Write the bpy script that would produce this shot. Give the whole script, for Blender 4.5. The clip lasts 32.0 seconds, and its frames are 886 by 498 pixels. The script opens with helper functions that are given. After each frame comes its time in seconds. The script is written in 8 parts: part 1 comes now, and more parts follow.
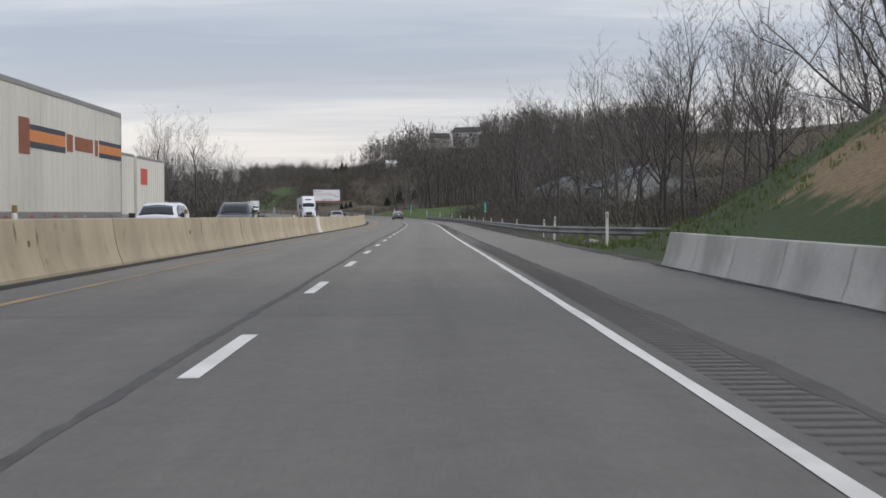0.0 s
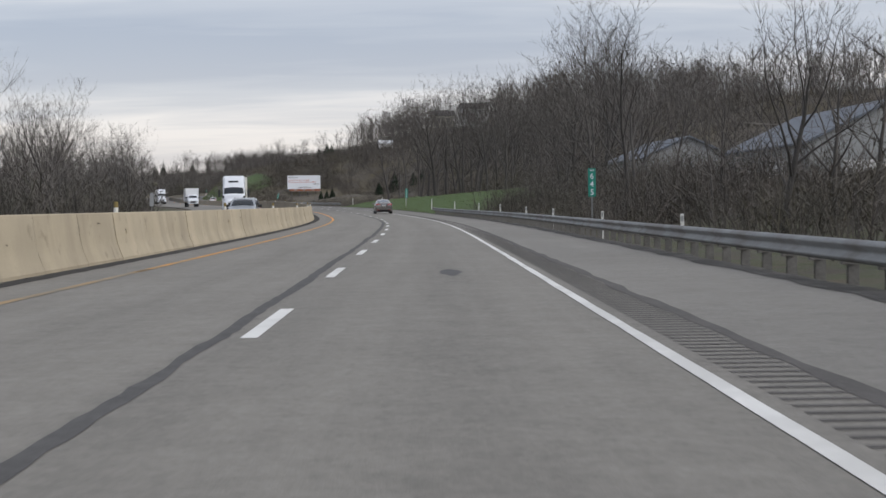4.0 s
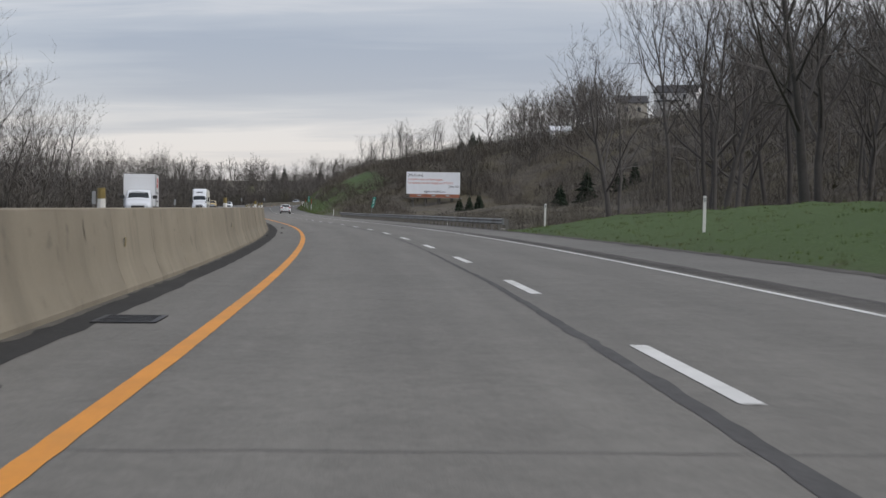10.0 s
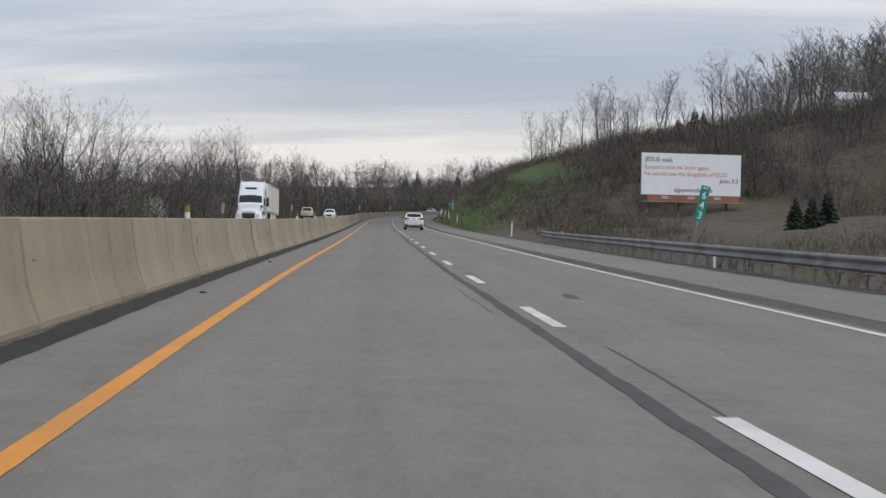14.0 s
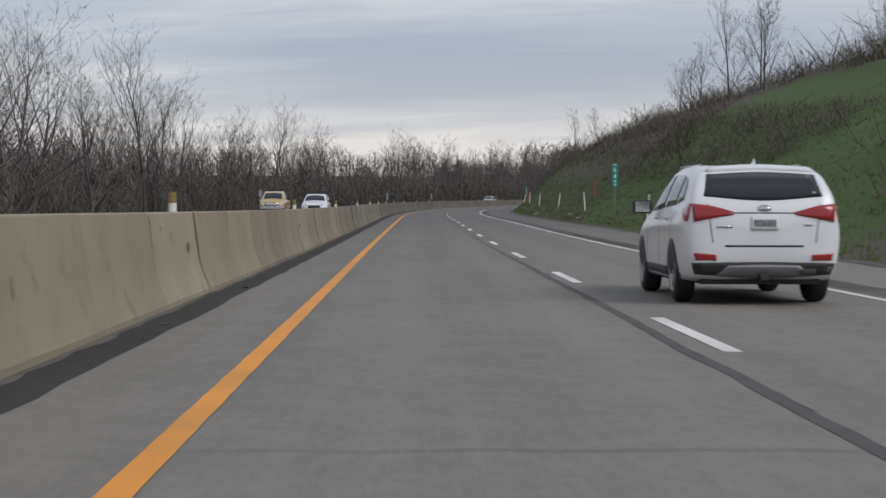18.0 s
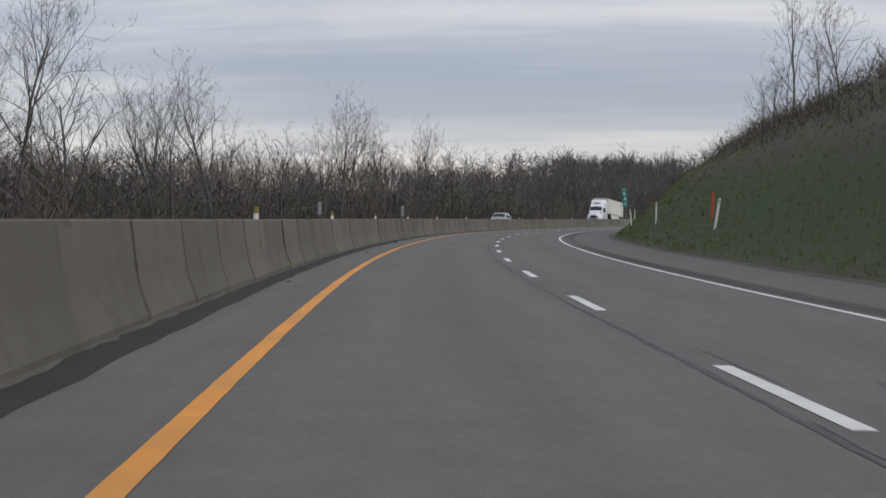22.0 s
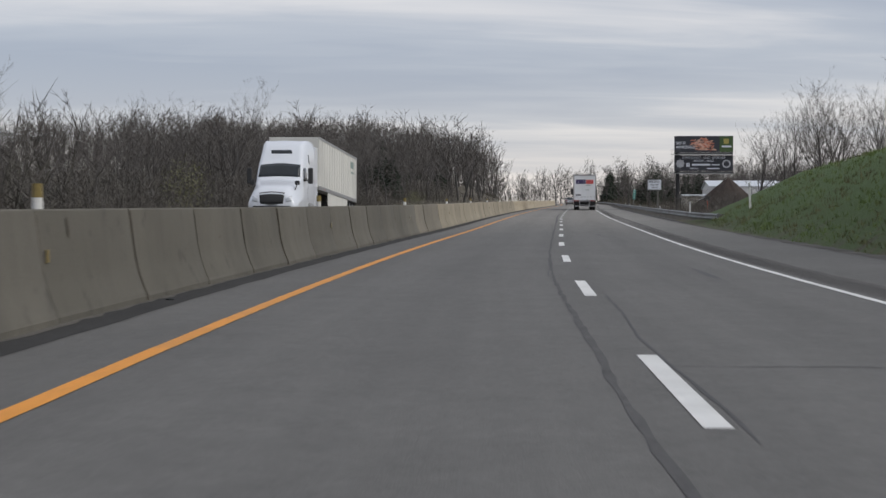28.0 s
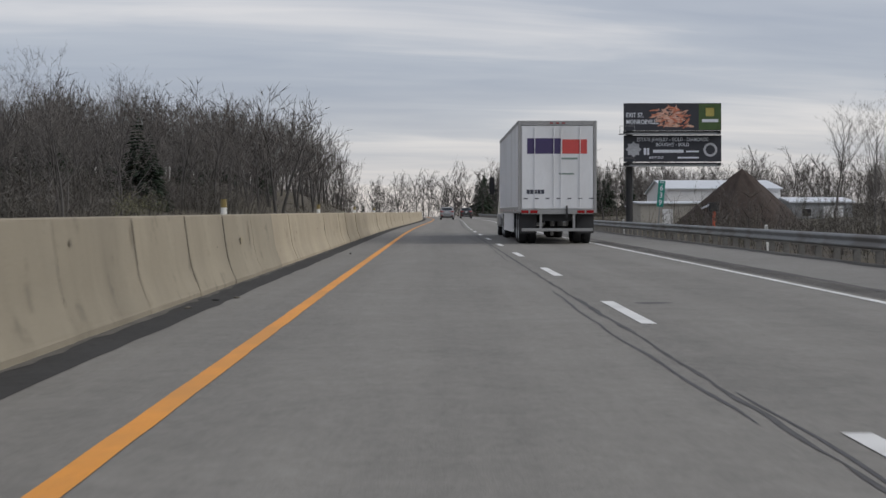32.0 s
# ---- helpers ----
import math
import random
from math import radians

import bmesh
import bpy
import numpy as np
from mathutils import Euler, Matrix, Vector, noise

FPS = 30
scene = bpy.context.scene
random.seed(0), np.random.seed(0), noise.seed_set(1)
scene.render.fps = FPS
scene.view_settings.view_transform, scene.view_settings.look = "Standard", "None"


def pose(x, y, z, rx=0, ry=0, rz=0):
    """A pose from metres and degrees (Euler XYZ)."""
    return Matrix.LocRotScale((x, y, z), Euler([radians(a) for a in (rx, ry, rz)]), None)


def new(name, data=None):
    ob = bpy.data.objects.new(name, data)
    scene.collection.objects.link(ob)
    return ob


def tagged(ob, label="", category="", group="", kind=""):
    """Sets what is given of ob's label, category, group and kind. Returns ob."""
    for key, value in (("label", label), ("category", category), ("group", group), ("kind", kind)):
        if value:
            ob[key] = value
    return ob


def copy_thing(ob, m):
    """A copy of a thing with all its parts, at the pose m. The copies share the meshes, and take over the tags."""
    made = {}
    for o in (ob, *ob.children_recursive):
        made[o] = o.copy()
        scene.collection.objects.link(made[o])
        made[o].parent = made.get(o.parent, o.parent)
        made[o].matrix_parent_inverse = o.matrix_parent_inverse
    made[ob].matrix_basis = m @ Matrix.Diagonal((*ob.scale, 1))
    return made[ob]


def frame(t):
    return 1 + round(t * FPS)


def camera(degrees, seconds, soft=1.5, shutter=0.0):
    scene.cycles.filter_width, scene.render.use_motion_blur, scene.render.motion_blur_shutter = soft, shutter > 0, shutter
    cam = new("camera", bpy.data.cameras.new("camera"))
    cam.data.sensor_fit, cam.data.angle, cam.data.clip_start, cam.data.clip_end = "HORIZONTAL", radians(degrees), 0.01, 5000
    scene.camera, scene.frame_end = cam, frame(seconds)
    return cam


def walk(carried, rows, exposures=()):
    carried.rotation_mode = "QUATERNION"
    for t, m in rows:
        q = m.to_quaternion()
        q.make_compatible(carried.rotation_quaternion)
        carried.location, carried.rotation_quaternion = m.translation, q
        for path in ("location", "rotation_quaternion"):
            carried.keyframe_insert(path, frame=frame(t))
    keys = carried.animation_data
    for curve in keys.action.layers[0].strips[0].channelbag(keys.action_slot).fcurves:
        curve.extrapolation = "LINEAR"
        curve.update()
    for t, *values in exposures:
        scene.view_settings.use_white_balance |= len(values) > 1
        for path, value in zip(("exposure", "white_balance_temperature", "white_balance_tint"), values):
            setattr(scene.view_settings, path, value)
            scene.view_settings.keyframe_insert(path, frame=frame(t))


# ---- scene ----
cam = camera(29.26, 32.0, shutter=0.12)
# seconds, place, then turn in degrees
ROWS = [
    (0.0, 1.577, 0.186, 1.095, 88.829, 0.345, -0.661),
    (0.5, 1.576, 15.357, 1.101, 88.742, 0.305, -0.683),
    (1.0, 1.556, 30.496, 1.100, 88.666, 0.301, -0.702),
    (1.5, 1.510, 45.586, 1.092, 88.623, 0.402, -0.671),
    (2.0, 1.459, 60.548, 1.077, 88.581, 0.532, -0.640),
    (2.5, 1.426, 75.240, 1.060, 88.502, 0.634, -0.635),
    (3.0, 1.403, 89.843, 1.044, 88.436, 0.719, -0.651),
    (3.5, 1.392, 104.474, 1.030, 88.447, 0.784, -0.654),
    (4.0, 1.394, 119.084, 1.018, 88.520, 0.832, -0.635),
    (4.5, 1.371, 133.720, 1.009, 88.624, 0.855, -0.605),
    (5.0, 1.286, 148.430, 1.007, 88.724, 0.844, -0.576),
    (5.5, 1.100, 163.260, 1.010, 88.786, 0.790, -0.560),
    (6.0, 0.796, 178.210, 1.020, 88.812, 0.693, -0.483),
    (6.5, 0.302, 193.721, 1.035, 88.455, 0.660, -0.255),
    (7.0, -0.381, 209.430, 1.055, 88.124, 0.614, 0.165),
    (7.5, -1.250, 224.881, 1.078, 88.290, 0.519, 0.824),
    (8.0, -2.326, 240.459, 1.104, 88.621, 0.289, 1.606),
    (8.5, -3.640, 256.412, 1.148, 88.980, -0.327, 2.318),
    (9.0, -5.175, 272.690, 1.221, 89.254, -0.868, 2.996),
    (9.5, -6.892, 289.415, 1.327, 89.219, -0.786, 3.671),
    (10.0, -8.834, 306.333, 1.463, 89.066, -0.592, 4.269),
    (10.5, -11.015, 323.234, 1.601, 88.888, -0.708, 4.840),
    (11.0, -13.354, 340.097, 1.735, 88.763, -0.844, 5.409),
    (11.5, -15.777, 356.695, 1.862, 88.839, -0.783, 5.905),
    (12.0, -18.397, 373.439, 1.986, 88.996, -0.726, 6.436),
    (12.5, -21.328, 390.873, 2.113, 89.180, -0.855, 7.008),
    (13.0, -24.531, 408.375, 2.238, 89.341, -1.006, 7.687),
    (13.5, -27.849, 425.423, 2.356, 89.393, -1.062, 8.361),
    (14.0, -31.261, 442.375, 2.469, 89.389, -1.065, 8.768),
    (14.5, -34.814, 459.418, 2.578, 89.347, -1.016, 9.032),
    (15.0, -38.341, 476.469, 2.681, 89.293, -0.929, 9.217),
    (15.5, -41.714, 493.442, 2.785, 89.280, -0.789, 9.311),
    (16.0, -45.006, 510.336, 2.897, 89.296, -0.591, 9.464),
    (16.5, -48.287, 527.217, 3.017, 89.314, -0.383, 9.662),
    (17.0, -51.595, 544.163, 3.147, 89.306, -0.212, 9.781),
    (17.5, -54.942, 561.252, 3.282, 89.242, -0.128, 9.845),
    (18.0, -58.316, 578.484, 3.424, 89.124, -0.130, 9.882),
    (18.5, -61.641, 595.522, 3.568, 89.088, -0.123, 9.818),
    (19.0, -64.932, 612.455, 3.728, 89.102, -0.174, 9.711),
    (19.5, -68.185, 629.355, 3.916, 89.133, -0.386, 9.684),
    (20.0, -71.404, 646.248, 4.131, 89.193, -0.623, 9.588),
    (20.5, -74.660, 663.185, 4.368, 89.274, -0.759, 9.327),
    (21.0, -77.906, 680.125, 4.603, 89.396, -0.863, 9.115),
    (21.5, -81.061, 697.057, 4.831, 89.620, -1.006, 8.836),
    (22.0, -84.107, 714.033, 5.054, 89.802, -1.059, 8.523),
    (22.5, -86.956, 731.120, 5.282, 89.771, -0.834, 8.307),
    (23.0, -89.601, 748.275, 5.522, 89.654, -0.568, 7.903),
    (23.5, -92.046, 765.385, 5.773, 89.482, -0.460, 7.339),
    (24.0, -94.229, 782.683, 6.037, 89.362, -0.438, 6.614),
    (24.5, -96.163, 800.596, 6.313, 89.482, -0.484, 5.209),
    (25.0, -97.703, 818.458, 6.591, 89.639, -0.627, 3.505),
    (25.5, -98.676, 835.386, 6.857, 89.755, -1.030, 2.236),
    (26.0, -99.206, 852.391, 7.127, 89.639, -1.268, 1.068),
    (26.5, -99.422, 870.297, 7.414, 89.049, -0.924, -0.354),
    (27.0, -99.217, 887.677, 7.694, 88.917, -0.617, -1.238),
    (27.5, -98.583, 904.596, 7.973, 89.193, -0.357, -2.022),
    (28.0, -97.587, 921.444, 8.264, 89.568, -0.201, -2.919),
    (28.5, -96.352, 938.619, 8.576, 89.737, -0.209, -3.781),
    (29.0, -94.967, 956.200, 8.911, 89.646, -0.390, -4.578),
    (29.5, -93.240, 973.544, 9.283, 89.673, -0.412, -5.440),
    (30.0, -91.328, 990.681, 9.653, 89.795, -0.298, -6.236),
    (30.5, -89.358, 1007.739, 10.055, 89.925, -0.148, -6.853),
    (30.8, -88.149, 1017.987, 10.301, 89.969, -0.083, -7.137),
    (31.0, -87.320, 1024.823, 10.457, 89.980, -0.053, -7.269),
    (31.5, -85.146, 1041.885, 10.806, 89.982, 0.018, -7.540),
    (32.0, -82.894, 1058.929, 11.155, 89.978, 0.088, -7.722),
]
# seconds and stops of the film's own exposure
LIGHT = [(0.0, 0.11), (3.0, 0.12), (5.5, 0.09), (7.0, 0.02), (9.0, 0.02), (10.0, -0.06), (12.0, -0.12), (13.5, 0.0), (15.0, 0.11), (18.0, -0.08), (19.0, -0.16), (20.0, -0.15), (23.0, -0.10), (26.0, -0.09), (29.0, -0.07), (32.0, -0.16)]
walk(cam, [(t, pose(*m)) for t, *m in ROWS], LIGHT)

# ---------------------------------------------------------------- light
world = bpy.data.worlds.new("sky")
scene.world = world
world.use_nodes = True
SUN_UP, SUN_ROUND = radians(38), radians(118)


def build_sky():
    nt = world.node_tree
    nt.nodes.clear()
    n, l = nt.nodes.new, nt.links.new
    out, bg = n("ShaderNodeOutputWorld"), n("ShaderNodeBackground")
    sky = n("ShaderNodeTexSky")
    sky.sky_type, sky.sun_disc = "NISHITA", False
    sky.sun_elevation, sky.sun_rotation = SUN_UP, SUN_ROUND
    co = n("ShaderNodeTexCoord")
    sep = n("ShaderNodeSeparateXYZ")
    l(co.outputs["Generated"], sep.inputs[0])
    # a flat cloud deck: the direction meets a level sheet
    up = n("ShaderNodeMath"); up.operation = "MAXIMUM"; up.inputs[1].default_value = 0.0
    l(sep.outputs[2], up.inputs[0])
    lift = n("ShaderNodeMath"); lift.operation = "ADD"; lift.inputs[1].default_value = 0.10
    l(up.outputs[0], lift.inputs[0])
    div = n("ShaderNodeVectorMath"); div.operation = "DIVIDE"
    l(co.outputs["Generated"], div.inputs[0])
    comb = n("ShaderNodeCombineXYZ")
    for i in range(3):
        l(lift.outputs[0], comb.inputs[i])
    l(comb.outputs[0], div.inputs[1])
    mp = n("ShaderNodeMapping")
    mp.inputs["Scale"].default_value = (0.30, 0.85, 0.0)
    mp.inputs["Rotation"].default_value = (0, 0, 0.08)
    mp.inputs["Location"].default_value = (0.4, 1.15, 0)
    l(div.outputs[0], mp.inputs[0])
    big = n("ShaderNodeTexNoise"); big.inputs["Scale"].default_value = 1.0; big.inputs["Detail"].default_value = 5; big.inputs["Roughness"].default_value = 0.5
    big.inputs["Distortion"].default_value = 0.4
    l(mp.outputs[0], big.inputs[0])
    ramp = n("ShaderNodeValToRGB")
    e = ramp.color_ramp.elements
    e[0].position, e[0].color = 0.32, (0.345, 0.375, 0.455, 1)
    e[1].position, e[1].color = 0.63, (0.685, 0.668, 0.680, 1)
    m = ramp.color_ramp.elements.new(0.48); m.color = (0.445, 0.468, 0.53, 1)
    # thin torn streaks over the broad banks
    mp2 = n("ShaderNodeMapping")
    mp2.inputs["Scale"].default_value = (1.1, 3.4, 0.0)
    mp2.inputs["Rotation"].default_value = (0, 0, -0.10)
    l(div.outputs[0], mp2.inputs[0])
    torn = n("ShaderNodeTexNoise"); torn.inputs["Scale"].default_value = 1.0; torn.inputs["Detail"].default_value = 7; torn.inputs["Roughness"].default_value = 0.55
    torn.inputs["Distortion"].default_value = 0.9
    l(mp2.outputs[0], torn.inputs[0])
    tk = n("ShaderNodeMath"); tk.operation = "MULTIPLY_ADD"; tk.inputs[1].default_value, tk.inputs[2].default_value = 0.26, -0.13
    l(torn.outputs["Fac"], tk.inputs[0])
    both = n("ShaderNodeMath"); both.operation = "ADD"
    l(big.outputs["Fac"], both.inputs[0]); l(tk.outputs[0], both.inputs[1])
    l(both.outputs[0], ramp.inputs[0])
    # warmer and brighter low down, where the deck thins out
    low = n("ShaderNodeMapRange"); low.inputs[1].default_value = 0.0; low.inputs[2].default_value = 0.11
    low.inputs[3].default_value = 1.0; low.inputs[4].default_value = 0.0
    l(sep.outputs[2], low.inputs[0])
    warm = n("ShaderNodeMix"); warm.data_type = "RGBA"
    warm.inputs[7].default_value = (0.80, 0.705, 0.645, 1)
    pw = n("ShaderNodeMath"); pw.operation = "POWER"; pw.inputs[1].default_value = 1.6
    l(low.outputs[0], pw.inputs[0])
    sc = n("ShaderNodeMath"); sc.operation = "MULTIPLY"; sc.inputs[1].default_value = 0.7
    l(pw.outputs[0], sc.inputs[0])
    l(sc.outputs[0], warm.inputs[0]); l(ramp.outputs[0], warm.inputs[6])
    dim = n("ShaderNodeMix"); dim.data_type = "RGBA"; dim.blend_type = "ADD"
    dim.inputs[0].default_value = 0.02
    l(warm.outputs[2], dim.inputs[6]); l(sky.outputs[0], dim.inputs[7])
    l(dim.outputs[2], bg.inputs[0])
    bg.inputs[1].default_value = 1.0
    l(bg.outputs[0], out.inputs[0])


build_sky()
sun = new("sun", bpy.data.lights.new("sun", "SUN"))
sun.data.energy, sun.data.angle, sun.data.color = 1.75, radians(35), (1.0, 0.965, 0.91)
sun.rotation_euler = (radians(90) - SUN_UP, 0, radians(180) - SUN_ROUND)

# ---------------------------------------------------------------- materials
MATS = {}


def material(name, base, rough=0.8, metal=0.0, vary=0.25, scale=3.0, bump=0.0, fine=40.0, spread=0.0, second=None, coat=0.0, spec=0.5, stretch=(1, 1, 1), island=0.0):
    """A surface with colour change at two scales and fine relief. second: a colour that stains it in blotches."""
    if name in MATS:
        return MATS[name]
    m = bpy.data.materials.new(name)
    MATS[name] = m
    m.use_nodes = True
    nt = m.node_tree
    n, l = nt.nodes.new, nt.links.new
    b = nt.nodes["Principled BSDF"]
    b.inputs["Roughness"].default_value, b.inputs["Metallic"].default_value = rough, metal
    b.inputs["Specular IOR Level"].default_value = spec
    b.inputs["Coat Weight"].default_value = coat
    co, mp = n("ShaderNodeTexCoord"), n("ShaderNodeMapping")
    mp.inputs["Scale"].default_value = stretch
    geo = n("ShaderNodeNewGeometry")
    l(geo.outputs["Position"], mp.inputs[0])
    a = n("ShaderNodeTexNoise"); a.inputs["Scale"].default_value = scale; a.inputs["Detail"].default_value = 4
    f = n("ShaderNodeTexNoise"); f.inputs["Scale"].default_value = fine; f.inputs["Detail"].default_value = 3
    l(mp.outputs[0], a.inputs[0]); l(mp.outputs[0], f.inputs[0])
    mix = n("ShaderNodeMix"); mix.data_type = "RGBA"
    c = Vector(base)
    mix.inputs[6].default_value = (*(c * (1 - vary)), 1)
    mix.inputs[7].default_value = (*(c * (1 + vary)), 1)
    half = n("ShaderNodeMath"); half.operation = "MULTIPLY_ADD"; half.inputs[1].default_value = 0.5
    l(f.outputs["Fac"], half.inputs[0])
    h2 = n("ShaderNodeMath"); h2.operation = "MULTIPLY"; h2.inputs[1].default_value = 0.5
    l(a.outputs["Fac"], h2.inputs[0]); l(h2.outputs[0], half.inputs[2])
    st = n("ShaderNodeMapRange"); st.inputs[1].default_value, st.inputs[2].default_value = 0.3, 0.7
    l(half.outputs[0], st.inputs[0])
    l(st.outputs[0], mix.inputs[0])
    col = mix.outputs[2]
    if second is not None:
        s = n("ShaderNodeTexNoise"); s.inputs["Scale"].default_value = scale * 0.37; s.inputs["Detail"].default_value = 6; s.inputs["Roughness"].default_value = 0.6
        l(mp.outputs[0], s.inputs[0])
        r = n("ShaderNodeMapRange"); r.inputs[1].default_value, r.inputs[2].default_value = 0.47, 0.60
        l(s.outputs["Fac"], r.inputs[0])
        x = n("ShaderNodeMix"); x.data_type = "RGBA"; x.inputs[7].default_value = (*second, 1)
        l(r.outputs[0], x.inputs[0]); l(col, x.inputs[6])
        col = x.outputs[2]
    if spread:
        oi = n("ShaderNodeObjectInfo")
        v = n("ShaderNodeMapRange"); v.inputs[3].default_value, v.inputs[4].default_value = 1 - spread, 1 + spread
        l(oi.outputs["Random"], v.inputs[0])
        x = n("ShaderNodeMix"); x.data_type = "RGBA"; x.blend_type = "MULTIPLY"; x.inputs[0].default_value = 1
        l(col, x.inputs[6]); l(v.outputs[0], x.inputs[7])
        col = x.outputs[2]
    if island:
        v = n("ShaderNodeMapRange"); v.inputs[3].default_value, v.inputs[4].default_value = 1 - island, 1 + island
        l(geo.outputs["Random Per Island"], v.inputs[0])
        x = n("ShaderNodeMix"); x.data_type = "RGBA"; x.blend_type = "MULTIPLY"; x.inputs[0].default_value = 1
        l(col, x.inputs[6]); l(v.outputs[0], x.inputs[7])
        col = x.outputs[2]
    l(col, b.inputs["Base Color"])
    if bump:
        bp = n("ShaderNodeBump"); bp.inputs["Strength"].default_value = bump; bp.inputs["Distance"].default_value = 0.02
        l(f.outputs["Fac"], bp.inputs["Height"]); l(bp.outputs[0], b.inputs["Normal"])
    return m


def lamp_material(name, colour, strength):
    m = bpy.data.materials.new(name)
    m.use_nodes = True
    b = m.node_tree.nodes["Principled BSDF"]
    b.inputs["Base Color"].default_value = (*colour, 1)
    b.inputs["Emission Color"].default_value = (*colour, 1)
    b.inputs["Emission Strength"].default_value = strength
    b.inputs["Roughness"].default_value = 0.2
    return m




def paved(name, pale, dark):
    """Worn asphalt: stone grain, blotches, wheel tracks along the lanes, and stretches of darker tone."""
    m = bpy.data.materials.new(name)
    m.use_nodes = True
    nt = m.node_tree
    n, l = nt.nodes.new, nt.links.new
    b = nt.nodes["Principled BSDF"]
    b.inputs["Roughness"].default_value = 0.76
    b.inputs["Specular IOR Level"].default_value = 0.42
    geo = n("ShaderNodeNewGeometry")
    tone, across = n("ShaderNodeAttribute"), n("ShaderNodeAttribute")
    tone.attribute_name, across.attribute_name = "tone", "across"
    mix = n("ShaderNodeMix"); mix.data_type = "RGBA"
    mix.inputs[6].default_value, mix.inputs[7].default_value = (*pale, 1), (*dark, 1)
    l(tone.outputs["Fac"], mix.inputs[0])
    total = None
    for scale, detail, amount in ((0.22, 4, 0.26), (1.6, 5, 0.32), (8.0, 4, 0.46), (30.0, 2, 0.65), (90.0, 1, 0.30)):
        t = n("ShaderNodeTexNoise"); t.inputs["Scale"].default_value = scale; t.inputs["Detail"].default_value = detail
        l(geo.outputs["Position"], t.inputs[0])
        k = n("ShaderNodeMath"); k.operation = "MULTIPLY_ADD"; k.inputs[1].default_value = amount; k.inputs[2].default_value = -amount / 2
        l(t.outputs["Fac"], k.inputs[0])
        if total is None:
            total = k.outputs[0]
        else:
            s = n("ShaderNodeMath"); s.operation = "ADD"
            l(total, s.inputs[0]); l(k.outputs[0], s.inputs[1])
            total = s.outputs[0]
        fine = t
    # streaks drawn out along the lanes by traffic
    along = n("ShaderNodeAttribute"); along.attribute_name = "along"
    cell = n("ShaderNodeCombineXYZ")
    l(across.outputs["Fac"], cell.inputs[0])
    sq = n("ShaderNodeMath"); sq.operation = "MULTIPLY"; sq.inputs[1].default_value = 0.035
    l(along.outputs["Fac"], sq.inputs[0]); l(sq.outputs[0], cell.inputs[1])
    st = n("ShaderNodeTexNoise"); st.inputs["Scale"].default_value = 2.6; st.inputs["Detail"].default_value = 5; st.inputs["Roughness"].default_value = 0.65
    l(cell.outputs[0], st.inputs[0])
    sk = n("ShaderNodeMath"); sk.operation = "MULTIPLY_ADD"; sk.inputs[1].default_value, sk.inputs[2].default_value = 0.42, -0.21
    l(st.outputs["Fac"], sk.inputs[0])
    sm = n("ShaderNodeMath"); sm.operation = "ADD"
    l(total, sm.inputs[0]); l(sk.outputs[0], sm.inputs[1])
    total = sm.outputs[0]
    # wheel tracks: polished a little paler, with an oily strip between
    wave = n("ShaderNodeMath"); wave.operation = "MULTIPLY"; wave.inputs[1].default_value = 3.49
    l(across.outputs["Fac"], wave.inputs[0])
    c = n("ShaderNodeMath"); c.operation = "COSINE"
    l(wave.outputs[0], c.inputs[0])
    w = n("ShaderNodeMath"); w.operation = "MULTIPLY_ADD"; w.inputs[1].default_value = -0.05; w.inputs[2].default_value = 1.0
    l(c.outputs[0], w.inputs[0])
    s = n("ShaderNodeMath"); s.operation = "ADD"
    l(total, s.inputs[0]); l(w.outputs[0], s.inputs[1])
    x = n("ShaderNodeMix"); x.data_type = "RGBA"; x.blend_type = "MULTIPLY"; x.inputs[0].default_value = 1
    l(mix.outputs[2], x.inputs[6]); l(s.outputs[0], x.inputs[7])
    l(x.outputs[2], b.inputs["Base Color"])
    bp = n("ShaderNodeBump"); bp.inputs["Strength"].default_value = 0.5; bp.inputs["Distance"].default_value = 0.01
    l(fine.outputs["Fac"], bp.inputs["Height"]); l(bp.outputs[0], b.inputs["Normal"])
    return m


ASPHALT = paved("asphalt", (0.209, 0.198, 0.177), (0.124, 0.121, 0.114))
SHOULDER = paved("shoulder_asphalt", (0.222, 0.212, 0.193), (0.126, 0.123, 0.115))
SEAM = material("seam_tar", (0.070, 0.068, 0.067), 0.8, vary=0.4, scale=2.5, fine=18, bump=0.4)
TAR = material("tar", (0.062, 0.06, 0.06), 0.7, vary=0.35, scale=1.2, fine=12, bump=0.3)
RUMBLE = material("rumble_dark", (0.085, 0.08, 0.076), 0.9, vary=0.3, scale=0.8, fine=14, bump=0.5)
GUTTER = material("gutter_dirt", (0.030, 0.029, 0.028), 0.95, vary=0.4, scale=0.7, fine=11, bump=0.6)
WHITE_LINE = material("white_paint", (0.72, 0.72, 0.70), 0.6, vary=0.12, scale=1.3, fine=25, second=(0.60, 0.60, 0.58))
YELLOW_LINE = material("yellow_paint", (0.74, 0.29, 0.018), 0.6, vary=0.14, scale=1.1, fine=25, second=(0.62, 0.26, 0.03))
YELLOW_WORN = material("worn_yellow_paint", (0.34, 0.235, 0.12), 0.75, vary=0.2, scale=1.1, fine=25, second=(0.22, 0.19, 0.14))
YELLOW_HALF = material("half_worn_yellow_paint", (0.55, 0.27, 0.06), 0.7, vary=0.2, scale=1.1, fine=25, second=(0.36, 0.23, 0.10))


